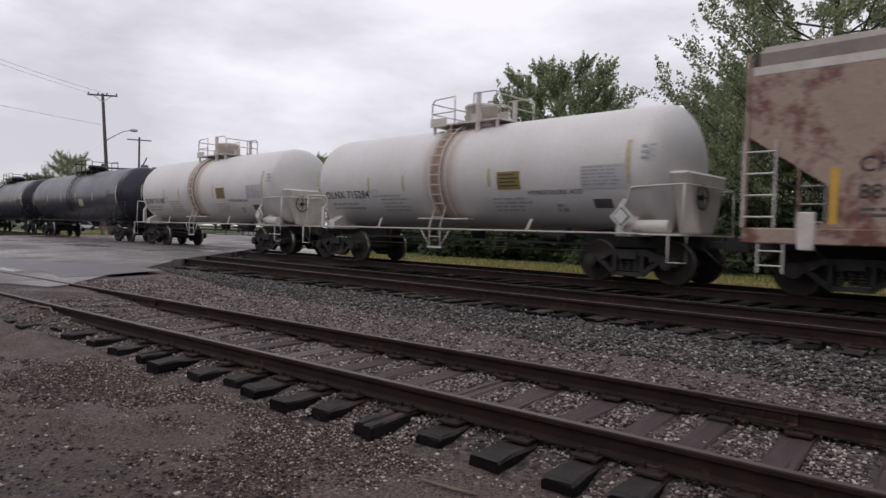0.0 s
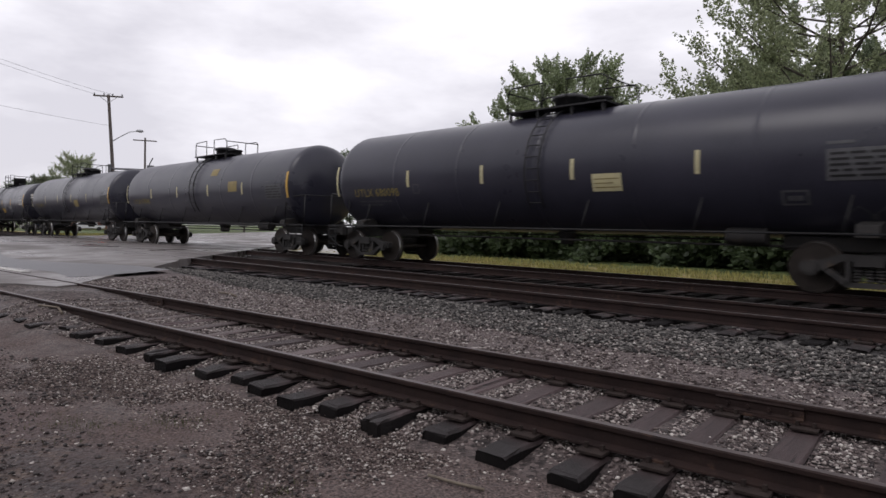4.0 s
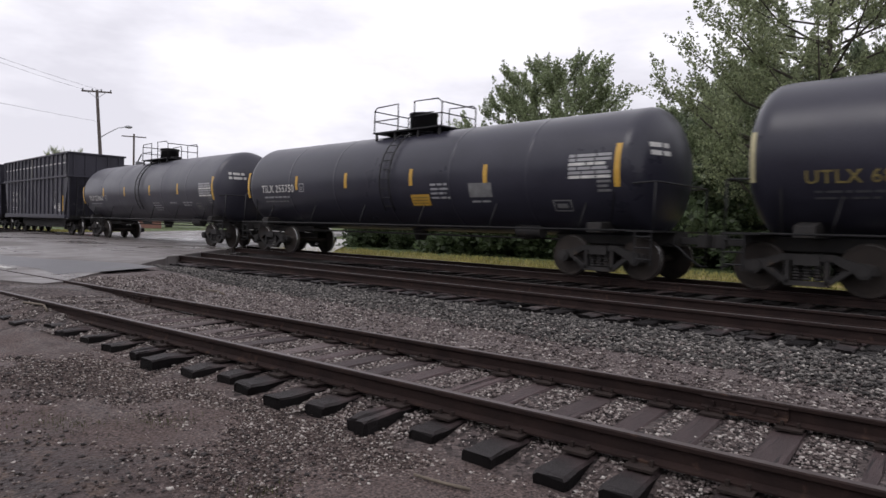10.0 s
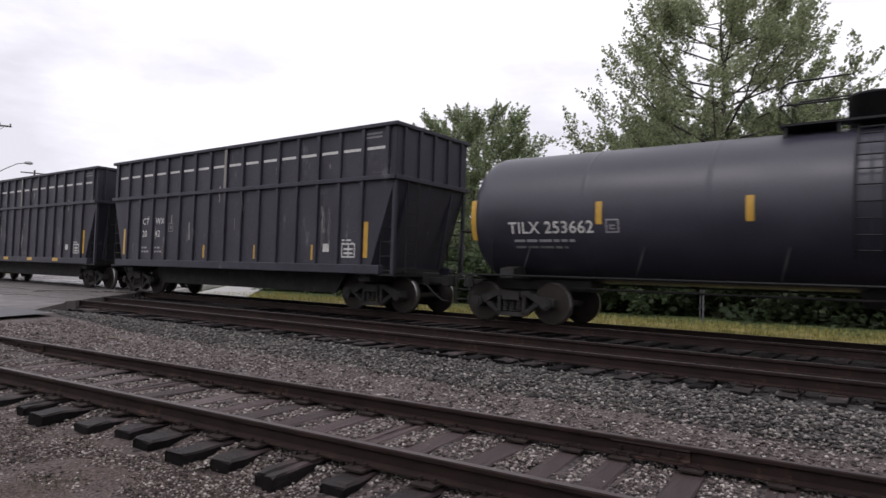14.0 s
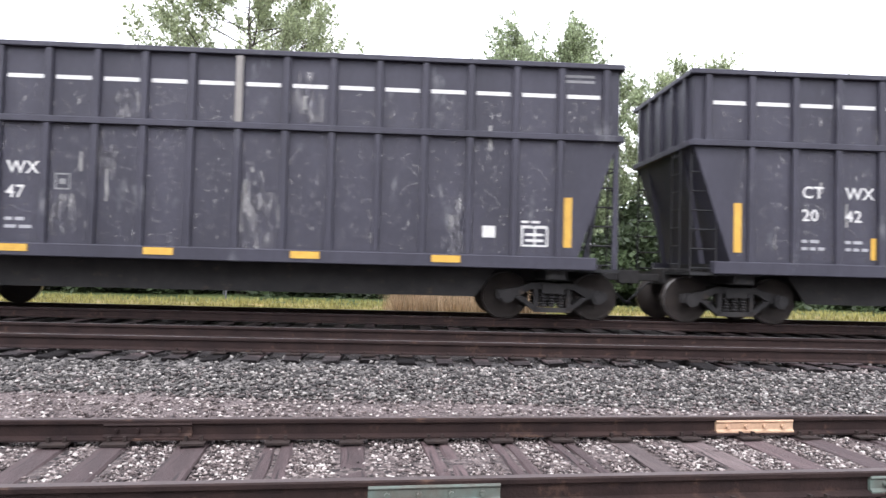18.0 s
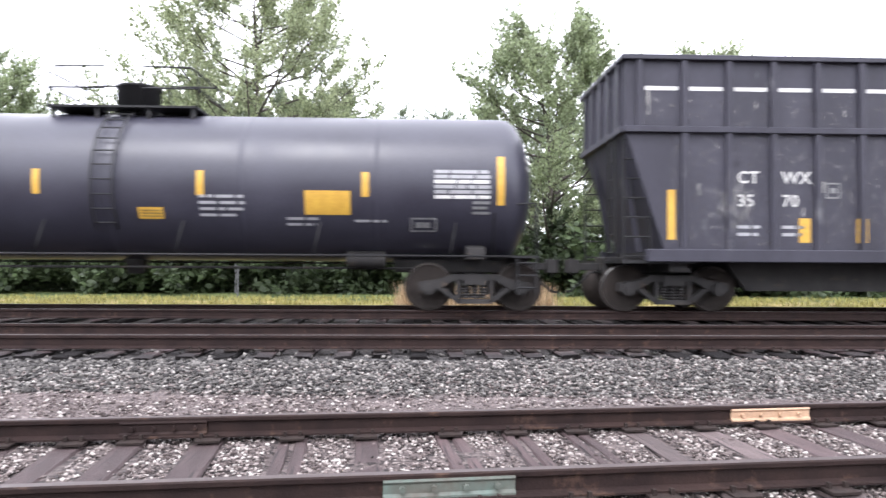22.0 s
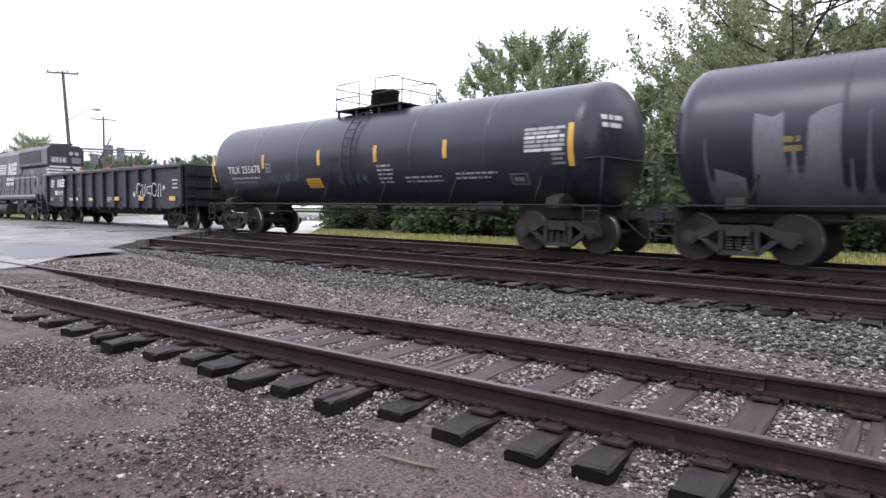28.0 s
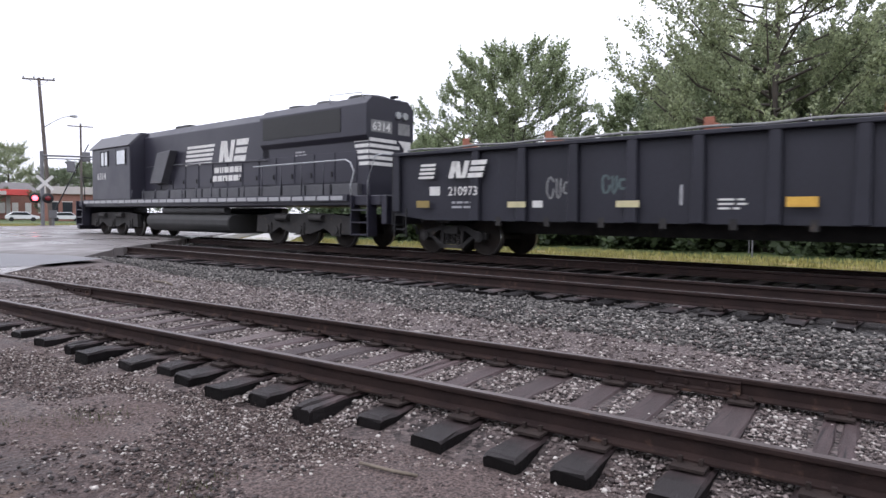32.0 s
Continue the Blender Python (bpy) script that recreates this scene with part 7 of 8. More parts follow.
    prism(bm, [(-1.38, 0.55), (-1.25, 0.36), (-1.0, 0.28), (1.0, 0.28), (1.25, 0.36), (1.38, 0.55), (1.38, 0.78), (1.25, 0.92), (1.05, 0.97), (-1.05, 0.97), (-1.25, 0.92), (-1.38, 0.78)], "x", -2.8, 3.2)
    part("fuel_tank", bm, M["loco_roof"], car, "dusty rounded fuel tank", bevel=0.04)
    for s in (-1, 1):
        bm = bmesh.new()
        rod(bm, (-1.6, s * 1.2, 1.08), (2.9, s * 1.2, 1.08), 0.14, 14)
        part("air_reservoir", bm, M["loco_roof"], car)
    for e in (-1, 1):
        bm = bmesh.new()
        a, b = (front - 0.2, front) if e < 0 else (back, back + 0.2)
        box(bm, a, b, -w + 0.12, w - 0.12, 0.72, z0)
        if e < 0:
            prism(bm, [(front - 0.2, 0.18), (front - 0.5, 0.22), (front - 0.25, 0.75), (front - 0.15, 0.75)], "y", -1.3, 1.3)
        part("pilot", bm, M["loco"], car, bevel=0.02)
    # three-axle bogies
    for e in (-1, 1):
        bm = bmesh.new()
        for s in (-1, 1):
            a, b = sorted((s * 0.98, s * 1.16))
            prism(bm, [(-2.35, 0.40), (-2.3, 0.92), (-1.2, 1.0), (1.2, 1.0), (2.3, 0.92), (2.35, 0.40), (1.5, 0.38), (1.1, 0.56), (0.5, 0.38), (-0.5, 0.38), (-1.1, 0.56), (-1.5, 0.38)], "y", a, b)
            for d in (-1.70, 0, 1.70):
                box(bm, d - 0.2, d + 0.2, min(s * 1.0, s * 1.2), max(s * 1.0, s * 1.2), 0.34, 0.72)
                rod(bm, (d, s * 1.0, 0.52), (d, s * 1.24, 0.52), 0.13, 12)
            for d in (-0.85, 0.85):
                rod(bm, (d - 0.3, s * 1.22, 0.86), (d + 0.3, s * 1.22, 0.86), 0.11, 10)
        box(bm, -0.3, 0.3, -1.0, 1.0, 0.62, 1.0)
        b = part("bogie", bm, M["under"], car)
        b.location = (-6.4 if e < 0 else 6.95, 0, 0)
        for d in (-1.70, 0, 1.70):
            wsx = share("wheelset", WHEELSET_ME, b, pose(d, 0, WHEEL_R))
            WHEELS.append((wsx, Vector((d, 0, WHEEL_R))))
    end_gear(car, 10.45, 11.45)
    bm = bmesh.new()
    for sy in (-0.8, 0.8):
        pipe(bm, [(7.9, sy, 4.33), (7.9, sy, 4.56), (9.3, sy, 4.50), (9.4, sy, 4.33)], 0.018)
    part("roof_rail", bm, M["galv"], car, "thin pale roof rail")
    bm = bmesh.new()
    rod(bm, (9.45, 0.35, 4.33), (9.45, 0.35, 4.48), 0.04, 8)
    box(bm, 9.36, 9.60, 0.27, 0.43, 4.46, 4.53)
    part("horn", bm, M["black_metal"], car, bevel=0.02)
    bm = bmesh.new()
    rod(bm, (-6.6, -0.5, 4.3), (-6.6, -0.5, 4.46), 0.03, 8)
    rod(bm, (-7.1, -0.5, 4.47), (-6.1, -0.5, 4.47), 0.022, 6)
    part("antenna", bm, M["black_metal"], car)


locomotive()


# ---- trees, bushes, reeds ----
def limb(bm, pts, radii, seg=7):
    rings = []
    for i, p in enumerate(pts):
        p = Vector(p)
        d = (Vector(pts[min(i + 1, len(pts) - 1)]) - Vector(pts[max(i - 1, 0)])).normalized()
        u = d.cross(Vector((0.37, 0.91, 0.11))).normalized()
        w = d.cross(u)
        rings.append([bm.verts.new(p + radii[i] * (math.cos(2 * math.pi * k / seg) * u + math.sin(2 * math.pi * k / seg) * w)) for k in range(seg)])
    quad_faces(bm, rings)
    bm.faces.new(rings[-1])


def leaves(rng, spots, per, spread, size):
    """Leaf quads strewn round each spot; spread: (across, up)."""
    n = len(spots) * per
    c = np.repeat(np.asarray(spots), per, 0)
    off = rng.normal(0, 1, (n, 3))
    off /= np.linalg.norm(off, axis=1)[:, None]
    off = off * (rng.random(n) ** 0.5)[:, None] * np.array([spread[0], spread[0], spread[1]])
    c = c + off
    s = size * rng.uniform(0.55, 1.25, n)[:, None]
    a = rng.normal(0, 1, (n, 3))
    a[:, 2] *= 0.6
    a /= np.linalg.norm(a, axis=1)[:, None]
    b = np.cross(a, rng.normal(0, 1, (n, 3)))
    b /= np.linalg.norm(b, axis=1)[:, None]
    v = np.stack([c - a * s * 0.5, c + b * s * 0.32, c + a * s * 0.55, c - b * s * 0.32], 1).reshape(-1, 3)
    f = (np.arange(n)[:, None] * 4 + np.arange(4)[None])
    return v.tolist(), f.tolist()


def sprigs(rng, shoots, per, size):
    """Leaf quads along each shoot (foot, direction, length, girth), narrowing to its tip."""
    foot, way = np.array([q[0] for q in shoots]), np.array([q[1] for q in shoots])
    long, girth = np.array([q[2] for q in shoots]), np.array([q[3] for q in shoots])
    n = len(shoots) * per
    i = np.repeat(np.arange(len(shoots)), per)
    t = rng.random(n)
    off = rng.normal(0, 1, (n, 3))
    off /= np.linalg.norm(off, axis=1)[:, None]
    w = girth[i] * np.sin(np.pi * (0.22 + 0.74 * t)) * rng.random(n) ** 0.5
    c = foot[i] + way[i] * (long[i] * t)[:, None] + off * w[:, None]
    s = size * rng.uniform(0.55, 1.25, n)[:, None]
    a = way[i] * 0.7 + rng.normal(0, 0.7, (n, 3))
    a /= np.linalg.norm(a, axis=1)[:, None]
    b = np.cross(a, rng.normal(0, 1, (n, 3)))
    b /= np.linalg.norm(b, axis=1)[:, None]
    v = np.stack([c - a * s * 0.5, c + b * s * 0.32, c + a * s * 0.55, c - b * s * 0.32], 1).reshape(-1, 3)
    return v.tolist(), (np.arange(n)[:, None] * 4 + np.arange(4)[None]).tolist()


def tree_meshes(seed, tall, wide, mat, limbs, size, per=40, low=0.12, upright=0.75, subs=7, lean=0.0):
    """A tapered trunk, rising limbs with side branches, and leafy shoots that point up and out along them."""
    rng = np.random.default_rng(seed)
    r = random.Random(seed)
    bm = bmesh.new()
    n = 7
    trunk = [Vector((lean * tall * (i / n) ** 1.5 + r.uniform(-0.12, 0.12) * (i > 0), r.uniform(-0.12, 0.12) * (i > 0), tall * 0.93 * i / n - 0.15 * (i == 0))) for i in range(n + 1)]
    rad = [0.015 * tall * (1 - 0.92 * i / n) + (0.008 * tall if i == 0 else 0) for i in range(n + 1)]
    limb(bm, trunk, rad, 9)
    up = Vector((0, 0, 1))
    shoots = []

    def shoot(p, d, k=1.0):
        d = (d + up * 0.55 + Vector((r.gauss(0, 0.3), r.gauss(0, 0.3), r.gauss(0, 0.25)))).normalized()
        shoots.append((tuple(p), tuple(d), k * r.uniform(0.6, 1.35) * 0.078 * tall, k * r.uniform(0.7, 1.2) * 0.0165 * tall + 0.04))

    for k in range(limbs):
        f = low + (0.93 - low) * (k + r.random()) / limbs
        i = f * n
        b = trunk[int(i)].lerp(trunk[min(int(i) + 1, n)], i - int(i))
        reach = wide / 2 * min(1.0, (f / 0.28) ** 0.5) * (1 - f) ** 0.5 * 1.12 * r.uniform(0.62, 1.08) + 0.25
        a = k * 2.4 + r.uniform(-0.5, 0.5)
        out = Vector((math.cos(a), math.sin(a), 0))
        tip = b + out * reach + up * min(upright * reach * r.uniform(0.5, 1.25), tall * 0.97 - b.z)
        mid = b.lerp(tip, 0.5) + out * 0.10 * reach - up * 0.07 * reach
        limb(bm, [b, mid, tip], [0.006 * tall * (1.1 - f) + 0.015, 0.003 * tall * (1.1 - f) + 0.012, 0.008], 5)
        for j in range(subs):
            s = 0.28 + 0.72 * (j + r.random()) / subs
            p = b.lerp(mid, s * 2) if s < 0.5 else mid.lerp(tip, min(s * 2 - 1, 1))
            side = Vector((-out.y, out.x, 0)) * r.uniform(-1, 1)
            d = (out * r.uniform(0.1, 0.9) + side + up * r.uniform(0.0, 0.9)).normalized()
            q = p + d * (0.24 * reach * (1.25 - s) + 0.35)
            limb(bm, [p, q], [0.012, 0.005], 4)
            for e in (0.25, 0.6, 0.95):
                shoot(p.lerp(q, e), d)
        for e in (0.7, 0.9, 1.0):
            shoot(mid.lerp(tip, e), (tip - mid).normalized(), 1.1)
    for k in range(8):
        shoot(trunk[n].lerp(trunk[n - 2], k / 8), up + Vector((r.uniform(-0.5, 0.5), r.uniform(-0.5, 0.5), 0)), 1.0)
    wood = finish(bm, "trunk", M["bark"])
    v, f = sprigs(rng, shoots, per, size)
    return wood, soup("crown", v, f, mat)


def plant(name, label, meshes, m, group="trees beyond the tracks"):
    t = thing(name, label, "tree", group, m=m)
    share("trunk", meshes[0], t)
    share("crown", meshes[1], t)
    return t


def trees():
    base = lambda x, y: float(ground_z(x, y)) - 0.05
    spire = tree_meshes(21, 11.6, 12.5, M["leaf"], 68, 0.135, 60, low=0.08, upright=0.55)
    open_ = tree_meshes(22, 15.2, 12.0, M["leaf_pale"], 60, 0.14, 58, low=0.08, upright=0.55)
    dense = tree_meshes(23, 12.6, 9.6, M["leaf"], 58, 0.145, 50, low=0.06, upright=0.75)
    slim = tree_meshes(24, 12.5, 5.6, M["leaf_pale"], 36, 0.14, 52, low=0.12, upright=0.95, subs=5)
    dark = tree_meshes(25, 12.0, 10.5, M["leaf_dark"], 52, 0.19, 34, low=0.06, upright=0.65)
    small = tree_meshes(26, 9.0, 6.8, M["leaf"], 46, 0.15, 42, low=0.06, upright=0.75, subs=6)
    for lab, me, x, y, turn, k in (
            ("leafy green tree with spiky upright sprigs", spire, -22.3, 34, 20, 1.0), ("tall airy pale-green tree with gaps in its crown", open_, -7.0, 30, 70, 1.0),
            ("dense rounded green tree with many small leaves", dense, 6.2, 30, 10, 1.0), ("slim pale-green tree with many small leaves", slim, 13.2, 34, 40, 0.95), ("slim young tree with many small leaves", slim, 16.2, 36, 190, 1.08),
            ("broad green tree with many small leaves", spire, 26.5, 35, 200, 1.05), ("small green tree between taller ones", small, -17.6, 42, 30, 1.12),
            ("dark green tree with many small leaves", dark, -13.5, 40, 80, 0.9), ("dark green tree with many small leaves", dark, 0.5, 40, 150, 0.85), ("dark green tree with many small leaves", dark, 9.8, 42, 250, 0.95),
            ("green tree with many small leaves", small, -30, 44, 120, 1.0), ("green tree with many small leaves", small, -38.6, 46, 10, 1.05), ("green tree with many small leaves", dense, 34, 42, 100, 1.0), ("green tree with many small leaves", small, 20.5, 44, 70, 1.1),
            ("green tree with many small leaves", small, -46, 52, 200, 1.0), ("rounded green tree with many small leaves", dense, -61, 56, 60, 0.92), ("rounded green tree with many small leaves", dark, -74, 60, 10, 1.05), ("rounded green tree with many small leaves", dense, -86, 62, 300, 1.05),
            ("rounded green tree with many small leaves", small, -53, 60, 20, 1.25), ("dark tree with many small leaves", dark, -128, 46, 40, 0.8), ("dark tree with many small leaves", dark, -142, 38, 140, 0.85),
            ("dark tree with many small leaves", dark, -155, 42, 220, 0.9), ("dark tree with many small leaves", dark, -170, 40, 320, 0.9), ("green tree with many small leaves", small, 3.0, 33, 77, 0.8), ("green tree with many small leaves", small, -3.5, 36, 177, 0.85), ("green tree with many small leaves", small, -12.5, 33, 277, 0.75),
            ("dense green tree filling the gap behind others", dense, -9.8, 35, 33, 0.86), ("dense green tree filling the gap behind others", dense, -4.2, 33.5, 133, 0.78), ("dense green tree filling the gap behind others", dark, -6.5, 38, 233, 0.92), ("green tree with many small leaves", small, -10.5, 31.5, 63, 0.72), ("green tree with many small leaves", small, 2.2, 30.5, 163, 0.62), ("green tree with many small leaves", small, 9.5, 31, 263, 0.66),
            # Unseen row behind the camera, added to darken reflections on the tank sides.
            *[("dark green tree in the unseen row behind the camera", dark, -62 + 11.5 * k, -17 - 2.5 * (k % 3), 47 * k, 0.95 + 0.05 * (k % 3)) for k in range(11)],
            ("broad pale tree beyond the station", open_, -160, 48.5, 30, 1.10), ("rounded green tree beyond the station", dense, -166, 56, 80, 0.86), ("rounded green tree beyond the station", dense, -156, 55, 180, 0.76), ("rounded green tree beyond the station", dark, -172, 43, 10, 0.86), ("dark tree with many small leaves", dark, -135, 70, 30, 1.0), ("dark tree with many small leaves", dark, -118, 66, 130, 0.95),
            *[("dark tree in the wood beyond the station", dark, -158 + 6 * k, 58 + 5 * (k % 2), 70 * k, 0.95 + 0.04 * (k % 3)) for k in range(5)]):
        plant("tree", lab, me, Matrix.Translation((x, y, base(x, y))) @ pose(0, 0, 0, 0, 0, turn) @ Matrix.Diagonal((k, k, k, 1)))
    # dead stems
    for x, y, h in ((17.6, 33, 12.8), (19.0, 33, 13.4), (20.6, 34, 12.4)):
        bm = bmesh.new()
        r = random.Random(int(x * 10))
        pts = [(r.uniform(-0.1, 0.1) * i, r.uniform(-0.1, 0.1), h * i / 5) for i in range(6)]
        limb(bm, pts, [0.11, 0.09, 0.07, 0.05, 0.035, 0.012], 6)
        for k in range(7):
            z = h * r.uniform(0.5, 0.92)
            limb(bm, [(0, 0, z), (r.uniform(-0.7, 0.7), r.uniform(-0.4, 0.4), z + r.uniform(0.4, 0.9))], [0.025, 0.008], 5)
        solo("dead_tree", bm, M["bark"], "bare dead tree stem", "tree", "dead stems", m=Matrix.Translation((x, y, base(x, y))))
    # bushes along the foot of the trees
    rng = np.random.default_rng(40)
    shapes = []
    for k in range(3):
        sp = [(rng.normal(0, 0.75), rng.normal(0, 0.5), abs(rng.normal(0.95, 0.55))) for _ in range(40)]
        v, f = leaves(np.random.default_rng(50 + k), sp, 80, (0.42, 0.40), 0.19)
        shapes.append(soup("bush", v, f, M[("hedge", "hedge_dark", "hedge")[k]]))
    x = -34.0
    r = random.Random(9)
    while x < 34:
        y = r.uniform(27.5, 31)
        ob = tagged(new("bush", shapes[r.randrange(3)]), "dense green bush below the trees", "bush", "bushes along the trees")
        k = r.uniform(1.0, 1.8)
        ob.matrix_basis = Matrix.Translation((x, y, base(x, y))) @ pose(0, 0, 0, 0, 0, r.uniform(0, 360)) @ Matrix.Diagonal((k * 1.2, k, k, 1))
        x += r.uniform(0.8, 1.5)
    # dry reeds and grass
    def tufts(name, label, mat, spots, n, tall, seed, wide=0.012, cat="grass"):
        rg = np.random.default_rng(seed)
        c = np.repeat(np.asarray(spots, float), n, 0)
        c = c + rg.normal(0, 1, c.shape) * np.array([0.12, 0.12])
        z = ground_z(c[:, 0], c[:, 1]) - 0.02
        h = tall * rg.uniform(0.45, 1.15, len(c))
        a = rg.uniform(0, 2 * np.pi, len(c))
        lean = h * rg.uniform(0.05, 0.5, len(c))
        dx, dy = np.cos(a), np.sin(a)
        p0 = np.stack([c[:, 0] - dy * wide, c[:, 1] + dx * wide, z], 1)
        p1 = np.stack([c[:, 0] + dy * wide, c[:, 1] - dx * wide, z], 1)
        p2 = np.stack([c[:, 0] + dx * lean, c[:, 1] + dy * lean, z + h], 1)
        v = np.stack([p0, p1, p2], 1).reshape(-1, 3)
        tagged(new(name, soup(name, v.tolist(), np.arange(len(v)).reshape(-1, 3).tolist(), mat)), label, cat, kind="stuff")
    rg = np.random.default_rng(61)
    tufts("reeds", "patch of dry tan reeds at the grass edge", M["reed"], np.stack([rg.uniform(-0.2, 4.0, 160), rg.uniform(18.6, 21.5, 160)], 1), 22, 0.75, 62)
    tufts("verge_grass", "rough green and yellow verge grass", M["blade"], np.stack([rg.uniform(-30, 30, 5200), rg.uniform(16.6, 25, 5200)], 1), 7, 0.16, 63, 0.02)
    moss = [(-5.26, 2.1), (-5.1, 2.2), (-4.9, 2.37), (-4.8, 2.45), (-4.83, 2.64), (-4.7, 2.72), (-4.91, 2.21), (-3.15, 2.55), (-5.4, 2.0)]
    tufts("mud_grass", "low green weeds in the mud", M["moss"], np.array(moss), 110, 0.058, 64, 0.006)
    tufts("pole_grass", "rough grass beside the crossing", M["blade"], np.stack([rg.uniform(-75, -52, 2200), rg.uniform(19.5, 30, 2200)], 1), 6, 0.28, 65, 0.03)


trees()


# ---- crossing furniture, poles, far buildings ----
def poles():
    gz = lambda x, y: float(ground_z(x, y))
    g0 = gz(-62.4, 22.5)
    tall, lean = 12.97 - g0, -0.74
    p = thing("utility_pole", "tall leaning wooden utility pole with crossarm and street light", "utility pole", m=pose(-62.36, 22.53, g0, 0, 0, 71))
    bm = bmesh.new()
    rod(bm, (0.02, 0, -0.3), (lean, 0, tall), 0.19, 10, 0.12)
    part("pole", bm, M["pole_wood"], p)
    bm = bmesh.new()
    prism(bm, [(lean - 1.2, tall - 0.26), (lean + 1.2, tall - 0.16), (lean + 1.2, tall - 0.03), (lean - 1.2, tall - 0.13)], "y", -0.06, 0.06)
    part("crossarm", bm, M["pole_wood"], p)
    for e in (-1, 1):
        bm = bmesh.new()
        rod(bm, (lean + e * 0.75, -0.07, tall - 0.18 + 0.03 * e), (lean, -0.14, tall - 0.75), 0.025, 6)
        part("arm_brace", bm, M["galv"], p)
    for x in (-1.1, -0.35, 0.35, 1.1):
        bm = bmesh.new()
        z = tall - 0.08 + 0.042 * x
        lathe(bm, [(z, 0.03), (z + 0.08, 0.07), (z + 0.16, 0.07), (z + 0.2, 0.03)], "z", 8, (lean + x, 0, 0))
        part("insulator", bm, M["galv"], p)
    bm = bmesh.new()
    pipe(bm, [(-0.45, 0, 8.80 - g0), (0.3, -0.05, 9.35 - g0), (1.0, -0.1, 9.78 - g0), (1.6, -0.15, 9.90 - g0)], 0.04)
    part("lamp_arm", bm, M["galv"], p)
    bm = bmesh.new()
    lathe(bm, [(1.5, 0.05), (1.6, 0.12), (1.9, 0.15), (2.1, 0.09), (2.14, 0.01)], "x", 10, (0, -0.15, 9.93 - g0))
    part("lamp_head", bm, M["galv"], p)
    q = thing("utility_pole", "shorter wooden utility pole with one crossarm", "utility pole", m=pose(-79, 31.5, gz(-79, 31.5), 0, 0, 66))
    bm = bmesh.new()
    rod(bm, (0, 0, -0.3), (0, 0, 11.4), 0.15, 10, 0.10)
    part("pole", bm, M["pole_wood"], q)
    bm = bmesh.new()
    box(bm, -1.3, 1.3, -0.05, 0.05, 11.0, 11.12)
    part("crossarm", bm, M["pole_wood"], q)
    # cables from the pole towards the next one, behind the view's edge
    for i, (a, b, sag) in enumerate((((-62.9, 20.8, 12.9), (-34, -12, 14.0), 0.7), ((-62.5, 22.1, 13.0), (-32, -12, 14.0), 0.9), ((-62.5, 22.0, 10.2), (-36, -12, 9.6), 0.5))):
        bm = bmesh.new()
        pts = [Vector(a).lerp(Vector(b), k / 16) - Vector((0, 0, sag * 4 * (k / 16) * (1 - k / 16))) for k in range(17)]
        pipe(bm, pts, 0.010, 5)
        solo("cable", bm, M["wire"], "thin dark overhead cable strung from the pole", "cable", "overhead cables")


def crossing_signal():
    z = float(ground_z(-55, 19.3))
    s = thing("crossing_signal", "cantilever level-crossing signal, one red lamp lit", "crossing signal", m=pose(-55.1, 19.4, z, 0, 0, 66))
    bm = bmesh.new()
    rod(bm, (0, 0, 0), (0, 0, 5.95), 0.13, 12)
    box(bm, -0.35, 0.35, -0.35, 0.35, 0, 0.35)
    part("mast", bm, M["mast"], s)
    bm = bmesh.new()
    rod(bm, (0, 0, 5.62), (5.6, 0.2, 5.70), 0.075, 8)
    rod(bm, (0, 0, 5.40), (5.6, 0.2, 5.52), 0.045, 8)
    part("cantilever_arm", bm, M["mast"], s)
    for x, za, zb in ((1.9, 4.45, 5.3), (2.95, 5.3, 6.05), (3.75, 4.7, 5.9)):
        bm = bmesh.new()
        box(bm, x - 0.28, x + 0.28, 0.1, 0.5, za, zb)
        part("signal_housing", bm, M["mast"], s, bevel=0.05)
    for a in (-45, 45):
        bm = bmesh.new()
        box(bm, -0.75, 0.75, -0.02, 0.02, -0.11, 0.11)
        c = part("crossbuck_blade", bm, M["mark_white"], s)
        c.matrix_basis = pose(0.2, -0.2 - (0.02 if a > 0 else 0), 3.55, 0, a, 0)
    for x, lens, lab in ((-0.45, "red_lens", "lit red signal lens"), (0.38, "red_dark", "unlit red signal lens")):
        bm = bmesh.new()
        lathe(bm, [(-0.12, 0.02), (-0.12, 0.36), (-0.09, 0.38), (-0.06, 0.38), (-0.05, 0.1)], "y", 20, (x, -0.1, 2.40))
        pn = part("signal_backing", bm, M["black_metal"], s)
        bm = bmesh.new()
        lathe(bm, [(-0.14, 0.02), (-0.14, 0.16), (-0.10, 0.2), (-0.09, 0.02)], "y", 16, (x, -0.14, 2.40))
        part("signal_lens", bm, M[lens], s, lab)
    g = thing("crossing_gate", "raised striped crossing gate arm", "crossing gate", m=pose(-56.2, 20.5, z, 0, 0, 66))
    bm = bmesh.new()
    rod(bm, (0, 0, 0), (0, 0, 1.2), 0.10, 10)
    box(bm, -0.25, 0.25, -0.2, 0.2, 0.9, 1.5)
    part("gate_post", bm, M["mast"], g)
    bm = bmesh.new()
    rod(bm, (0.0, 0, 1.2), (2.5, 0.4, 6.8), 0.05, 6)
    part("gate_arm", bm, M["tyre"], g)


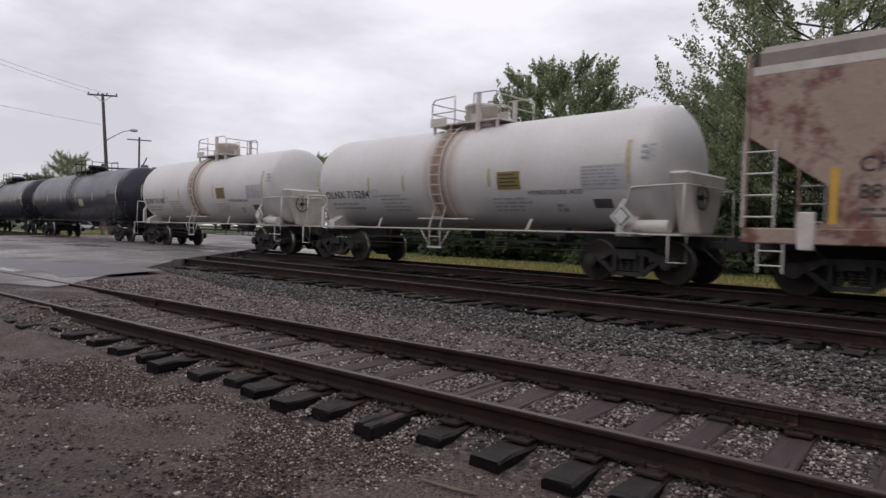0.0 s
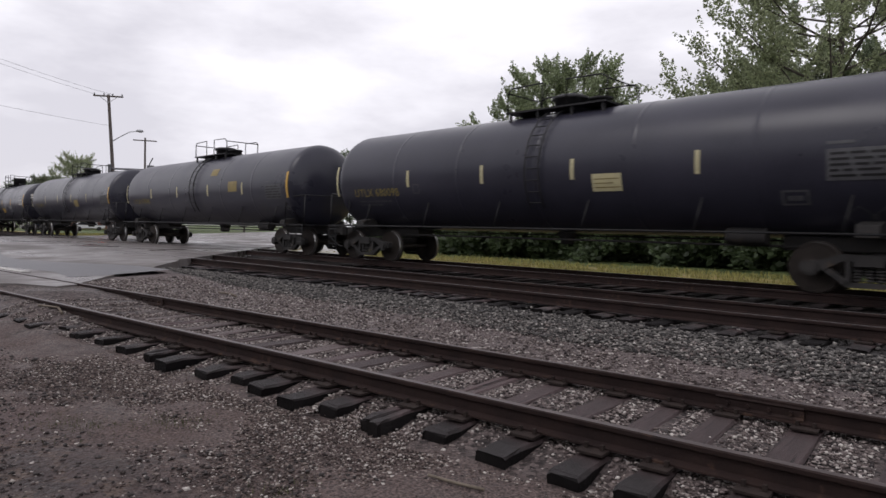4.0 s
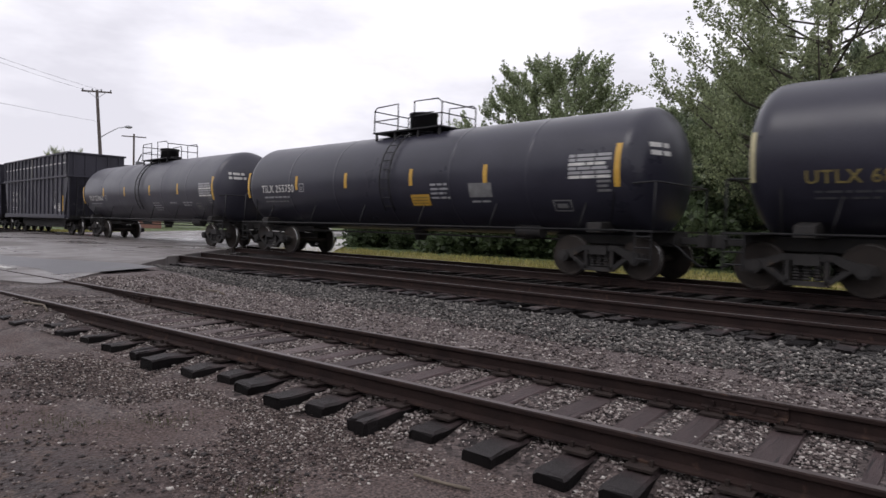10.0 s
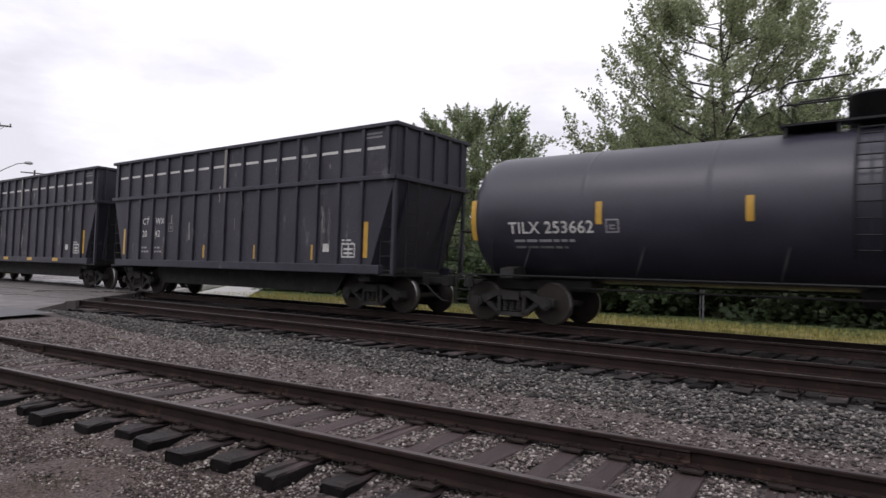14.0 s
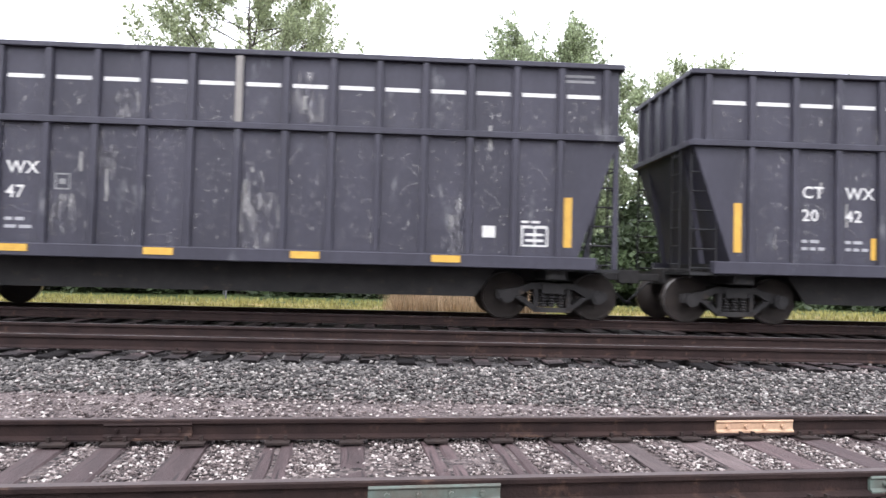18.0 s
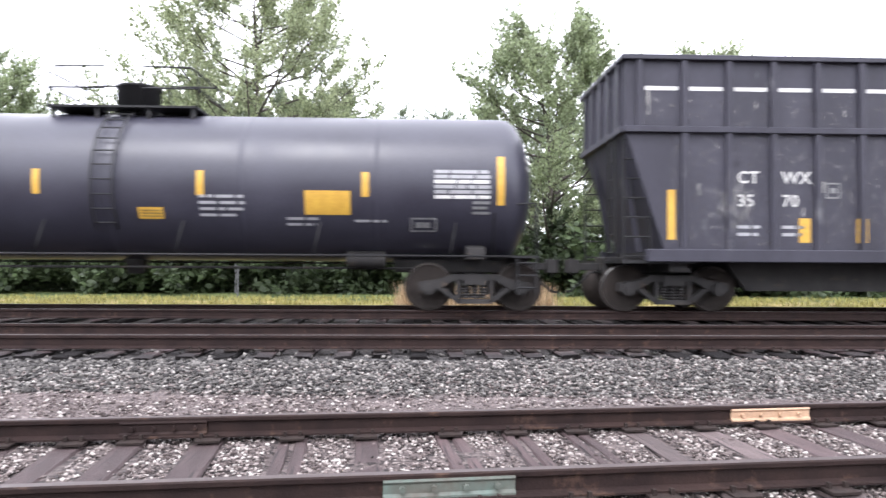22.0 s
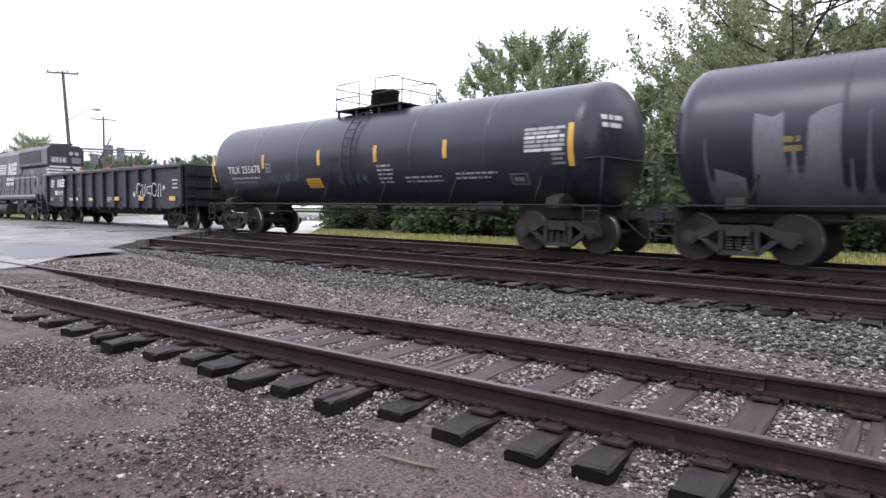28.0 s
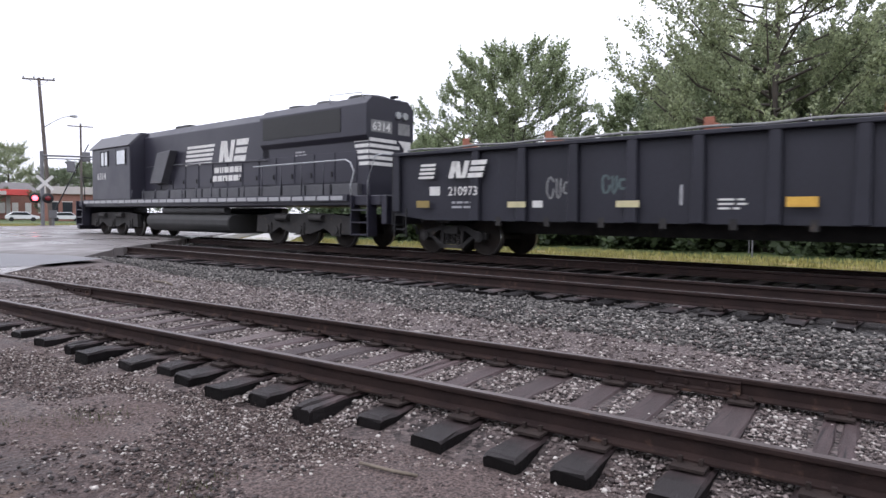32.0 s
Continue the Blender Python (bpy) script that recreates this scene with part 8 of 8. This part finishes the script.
def station():
    """A filling station and a shop far beyond the crossing."""
    zx = lambda x, y: float(ground_z(x, y))
    c = thing("station_canopy", "red filling-station canopy on two posts", "canopy", m=pose(-134, 37, zx(-134, 37), 0, 0, 70))
    bm = bmesh.new()
    box(bm, -9, 7, -4, 4, 4.3, 5.3)
    part("canopy_roof", bm, M["red_paint"], c, bevel=0.05)
    bm = bmesh.new()
    box(bm, -9, 3.5, -4.02, -4.0, 4.35, 5.0)
    part("pale_band", bm, M["cladding"], c, "pale fascia panel")
    for x in (-5, 3.5):
        bm = bmesh.new()
        box(bm, x - 0.3, x + 0.3, -0.3, 0.3, 0, 4.3)
        part("post", bm, M["concrete"], c)
    h = thing("shop_building", "low brick and clad shop building", "building", m=pose(-119, 46.5, zx(-119, 46.5), 0, 0, 70))
    bm = bmesh.new()
    box(bm, -5, 5, -4, 4, 0, 4.4)
    part("wall", bm, M["brick"], h)
    bm = bmesh.new()
    box(bm, -5.4, 5.4, -4.6, 4.4, 4.4, 5.6)
    part("roof", bm, M["cladding"], h, "pale flat fascia roof", bevel=0.04)
    for x in (-3.6, -1.6, 0.6, 2.8):
        bm = bmesh.new()
        box(bm, x - 0.7, x + 0.7, -4.06, -4.0, 0.8, 3.1)
        fr = part("window", bm, M["glass"], h)
        bm = bmesh.new()
        box(bm, x - 0.78, x + 0.78, -4.09, -4.04, 3.1, 3.22)
        part("window_head", bm, M["mark_white"], h)
    b = thing("brick_building", "red-brown brick building with pale windows", "building", m=pose(-146, 48, zx(-146, 48), 0, 0, 70))
    bm = bmesh.new()
    box(bm, -8, 8, -4, 4, 0, 5.2)
    part("wall", bm, M["brick"], b)
    bm = bmesh.new()
    prism(bm, [(-4.4, 5.2), (4.4, 5.2), (0, 7.2)], "x", -8.3, 8.3)
    part("roof", bm, M["roofing"], b)
    for k in range(7):
        bm = bmesh.new()
        box(bm, -7 + 2.1 * k, -6 + 2.1 * k, -4.06, -4.0, 1.2, 3.2)
        part("window", bm, M["mark_white"], b)
    for x, y, mat, lab in ((-113, 36.2, "car_white", "white parked car by the shop"), (-132, 36, "car_blue", "dark blue car under the canopy"), (-112, 42, "car_white", "white parked van by the shop")):
        v = thing("car", lab, "car", "parked cars", m=pose(x, y, zx(x, y), 0, 0, 75))
        bm = bmesh.new()
        prism(bm, [(-2.2, 0.35), (2.2, 0.35), (2.25, 0.8), (1.3, 0.95), (0.6, 1.45), (-1.2, 1.45), (-1.9, 0.95), (-2.2, 0.85)], "y", -0.85, 0.85)
        part("body", bm, M[mat], v, bevel=0.06)
        bm = bmesh.new()
        prism(bm, [(1.15, 0.95), (0.55, 1.38), (-1.15, 1.38), (-1.7, 0.95)], "y", -0.87, 0.87)
        part("window", bm, M["glass"], v)
        for wx in (-1.4, 1.4):
            for wy in (-0.8, 0.8):
                bm = bmesh.new()
                rod(bm, (wx, wy - 0.1, 0.32), (wx, wy + 0.1, 0.32), 0.32, 14)
                part("wheel", bm, M["tyre"], v)


def bits():
    # kerb along the road's far edge, marker posts, a stick
    bm = bmesh.new()
    rings = []
    for s in range(12):
        t = s / 11
        x, y = -27.6 - 22 * t, 17.3 + 19.5 * t
        rings.append([bm.verts.new(q) for q in ((x + 0.22, y + 0.1, 0.2), (x + 0.18, y + 0.08, 0.2 + 0.27), (x - 0.15, y - 0.07, 0.2 + 0.28), (x - 0.22, y - 0.1, 0.2))])
    quad_faces(bm, rings, smooth=False)
    bm.faces.new(rings[0][::-1])
    bm.faces.new(rings[-1])
    solo("kerb", bm, M["concrete"], "pale concrete kerb along the road edge", "kerb", kind="structure", bevel=0.03)
    bm = bmesh.new()
    rings = []
    for s in range(8):
        t = s / 7
        x, y = -26.8 - 24 * t, 17.6 + 21 * t
        rings.append([bm.verts.new((x + 2.6, y + 1.2, 0.262)), bm.verts.new((x, y, 0.275))])
    quad_faces(bm, rings, close=False)
    solo("side_pavement", bm, M["concrete"], "pale concrete strip beside the kerb", "pavement", kind="structure")
    for x, y, h in ((-6.2, 24.6, 1.15), (-7.2, 28.0, 1.2), (1.5, 24.0, 0.9)):
        bm = bmesh.new()
        rod(bm, (0, 0, 0), (0, 0, h), 0.028, 8)
        solo("marker_post", bm, M["mast"], "thin grey marker post in the grass", "post", "marker posts", m=pose(x, y, float(ground_z(x, y))))
    for pts, lab in (([(-2.75, 3.28), (-2.56, 3.31), (-2.38, 3.36)], "short dead stick on the gravel"), ([(-10.9, 3.3), (-10.5, 3.45), (-10.1, 3.38)], "dead stick on the mud"), ([(-11.9, 6.6), (-11.6, 6.7), (-11.2, 6.6)], "broken timber scrap on the gravel")):
        bm = bmesh.new()
        pipe(bm, [(x, y, float(ground_z(x, y)) + 0.03) for x, y in pts], 0.010 if "short" in lab else 0.018, 6)
        solo("stick", bm, M["stick"], lab, "stick", "dead sticks")


poles()
crossing_signal()
station()
bits()


# ---- what moves ----
def motions():
    """The whole train rolls by; its wheels turn."""
    rows = [0.0 + k for k in range(33)]
    for car, middle in TRAIN:
        walk(car, [(t, pose(middle + run(t), TRAIN_Y + TRAIN_TURN * (middle + run(t)), MAIN_Z, 0, 0, math.degrees(math.atan(TRAIN_TURN)))) for t in rows])
    steps = [k / 15 for k in range(481)]
    turns = [math.degrees(run(t) / WHEEL_R) for t in steps]
    for w, at in WHEELS:
        walk(w, [(t, pose(at.x, at.y, at.z, 0, a, 0)) for t, a in zip(steps, turns)])


motions()
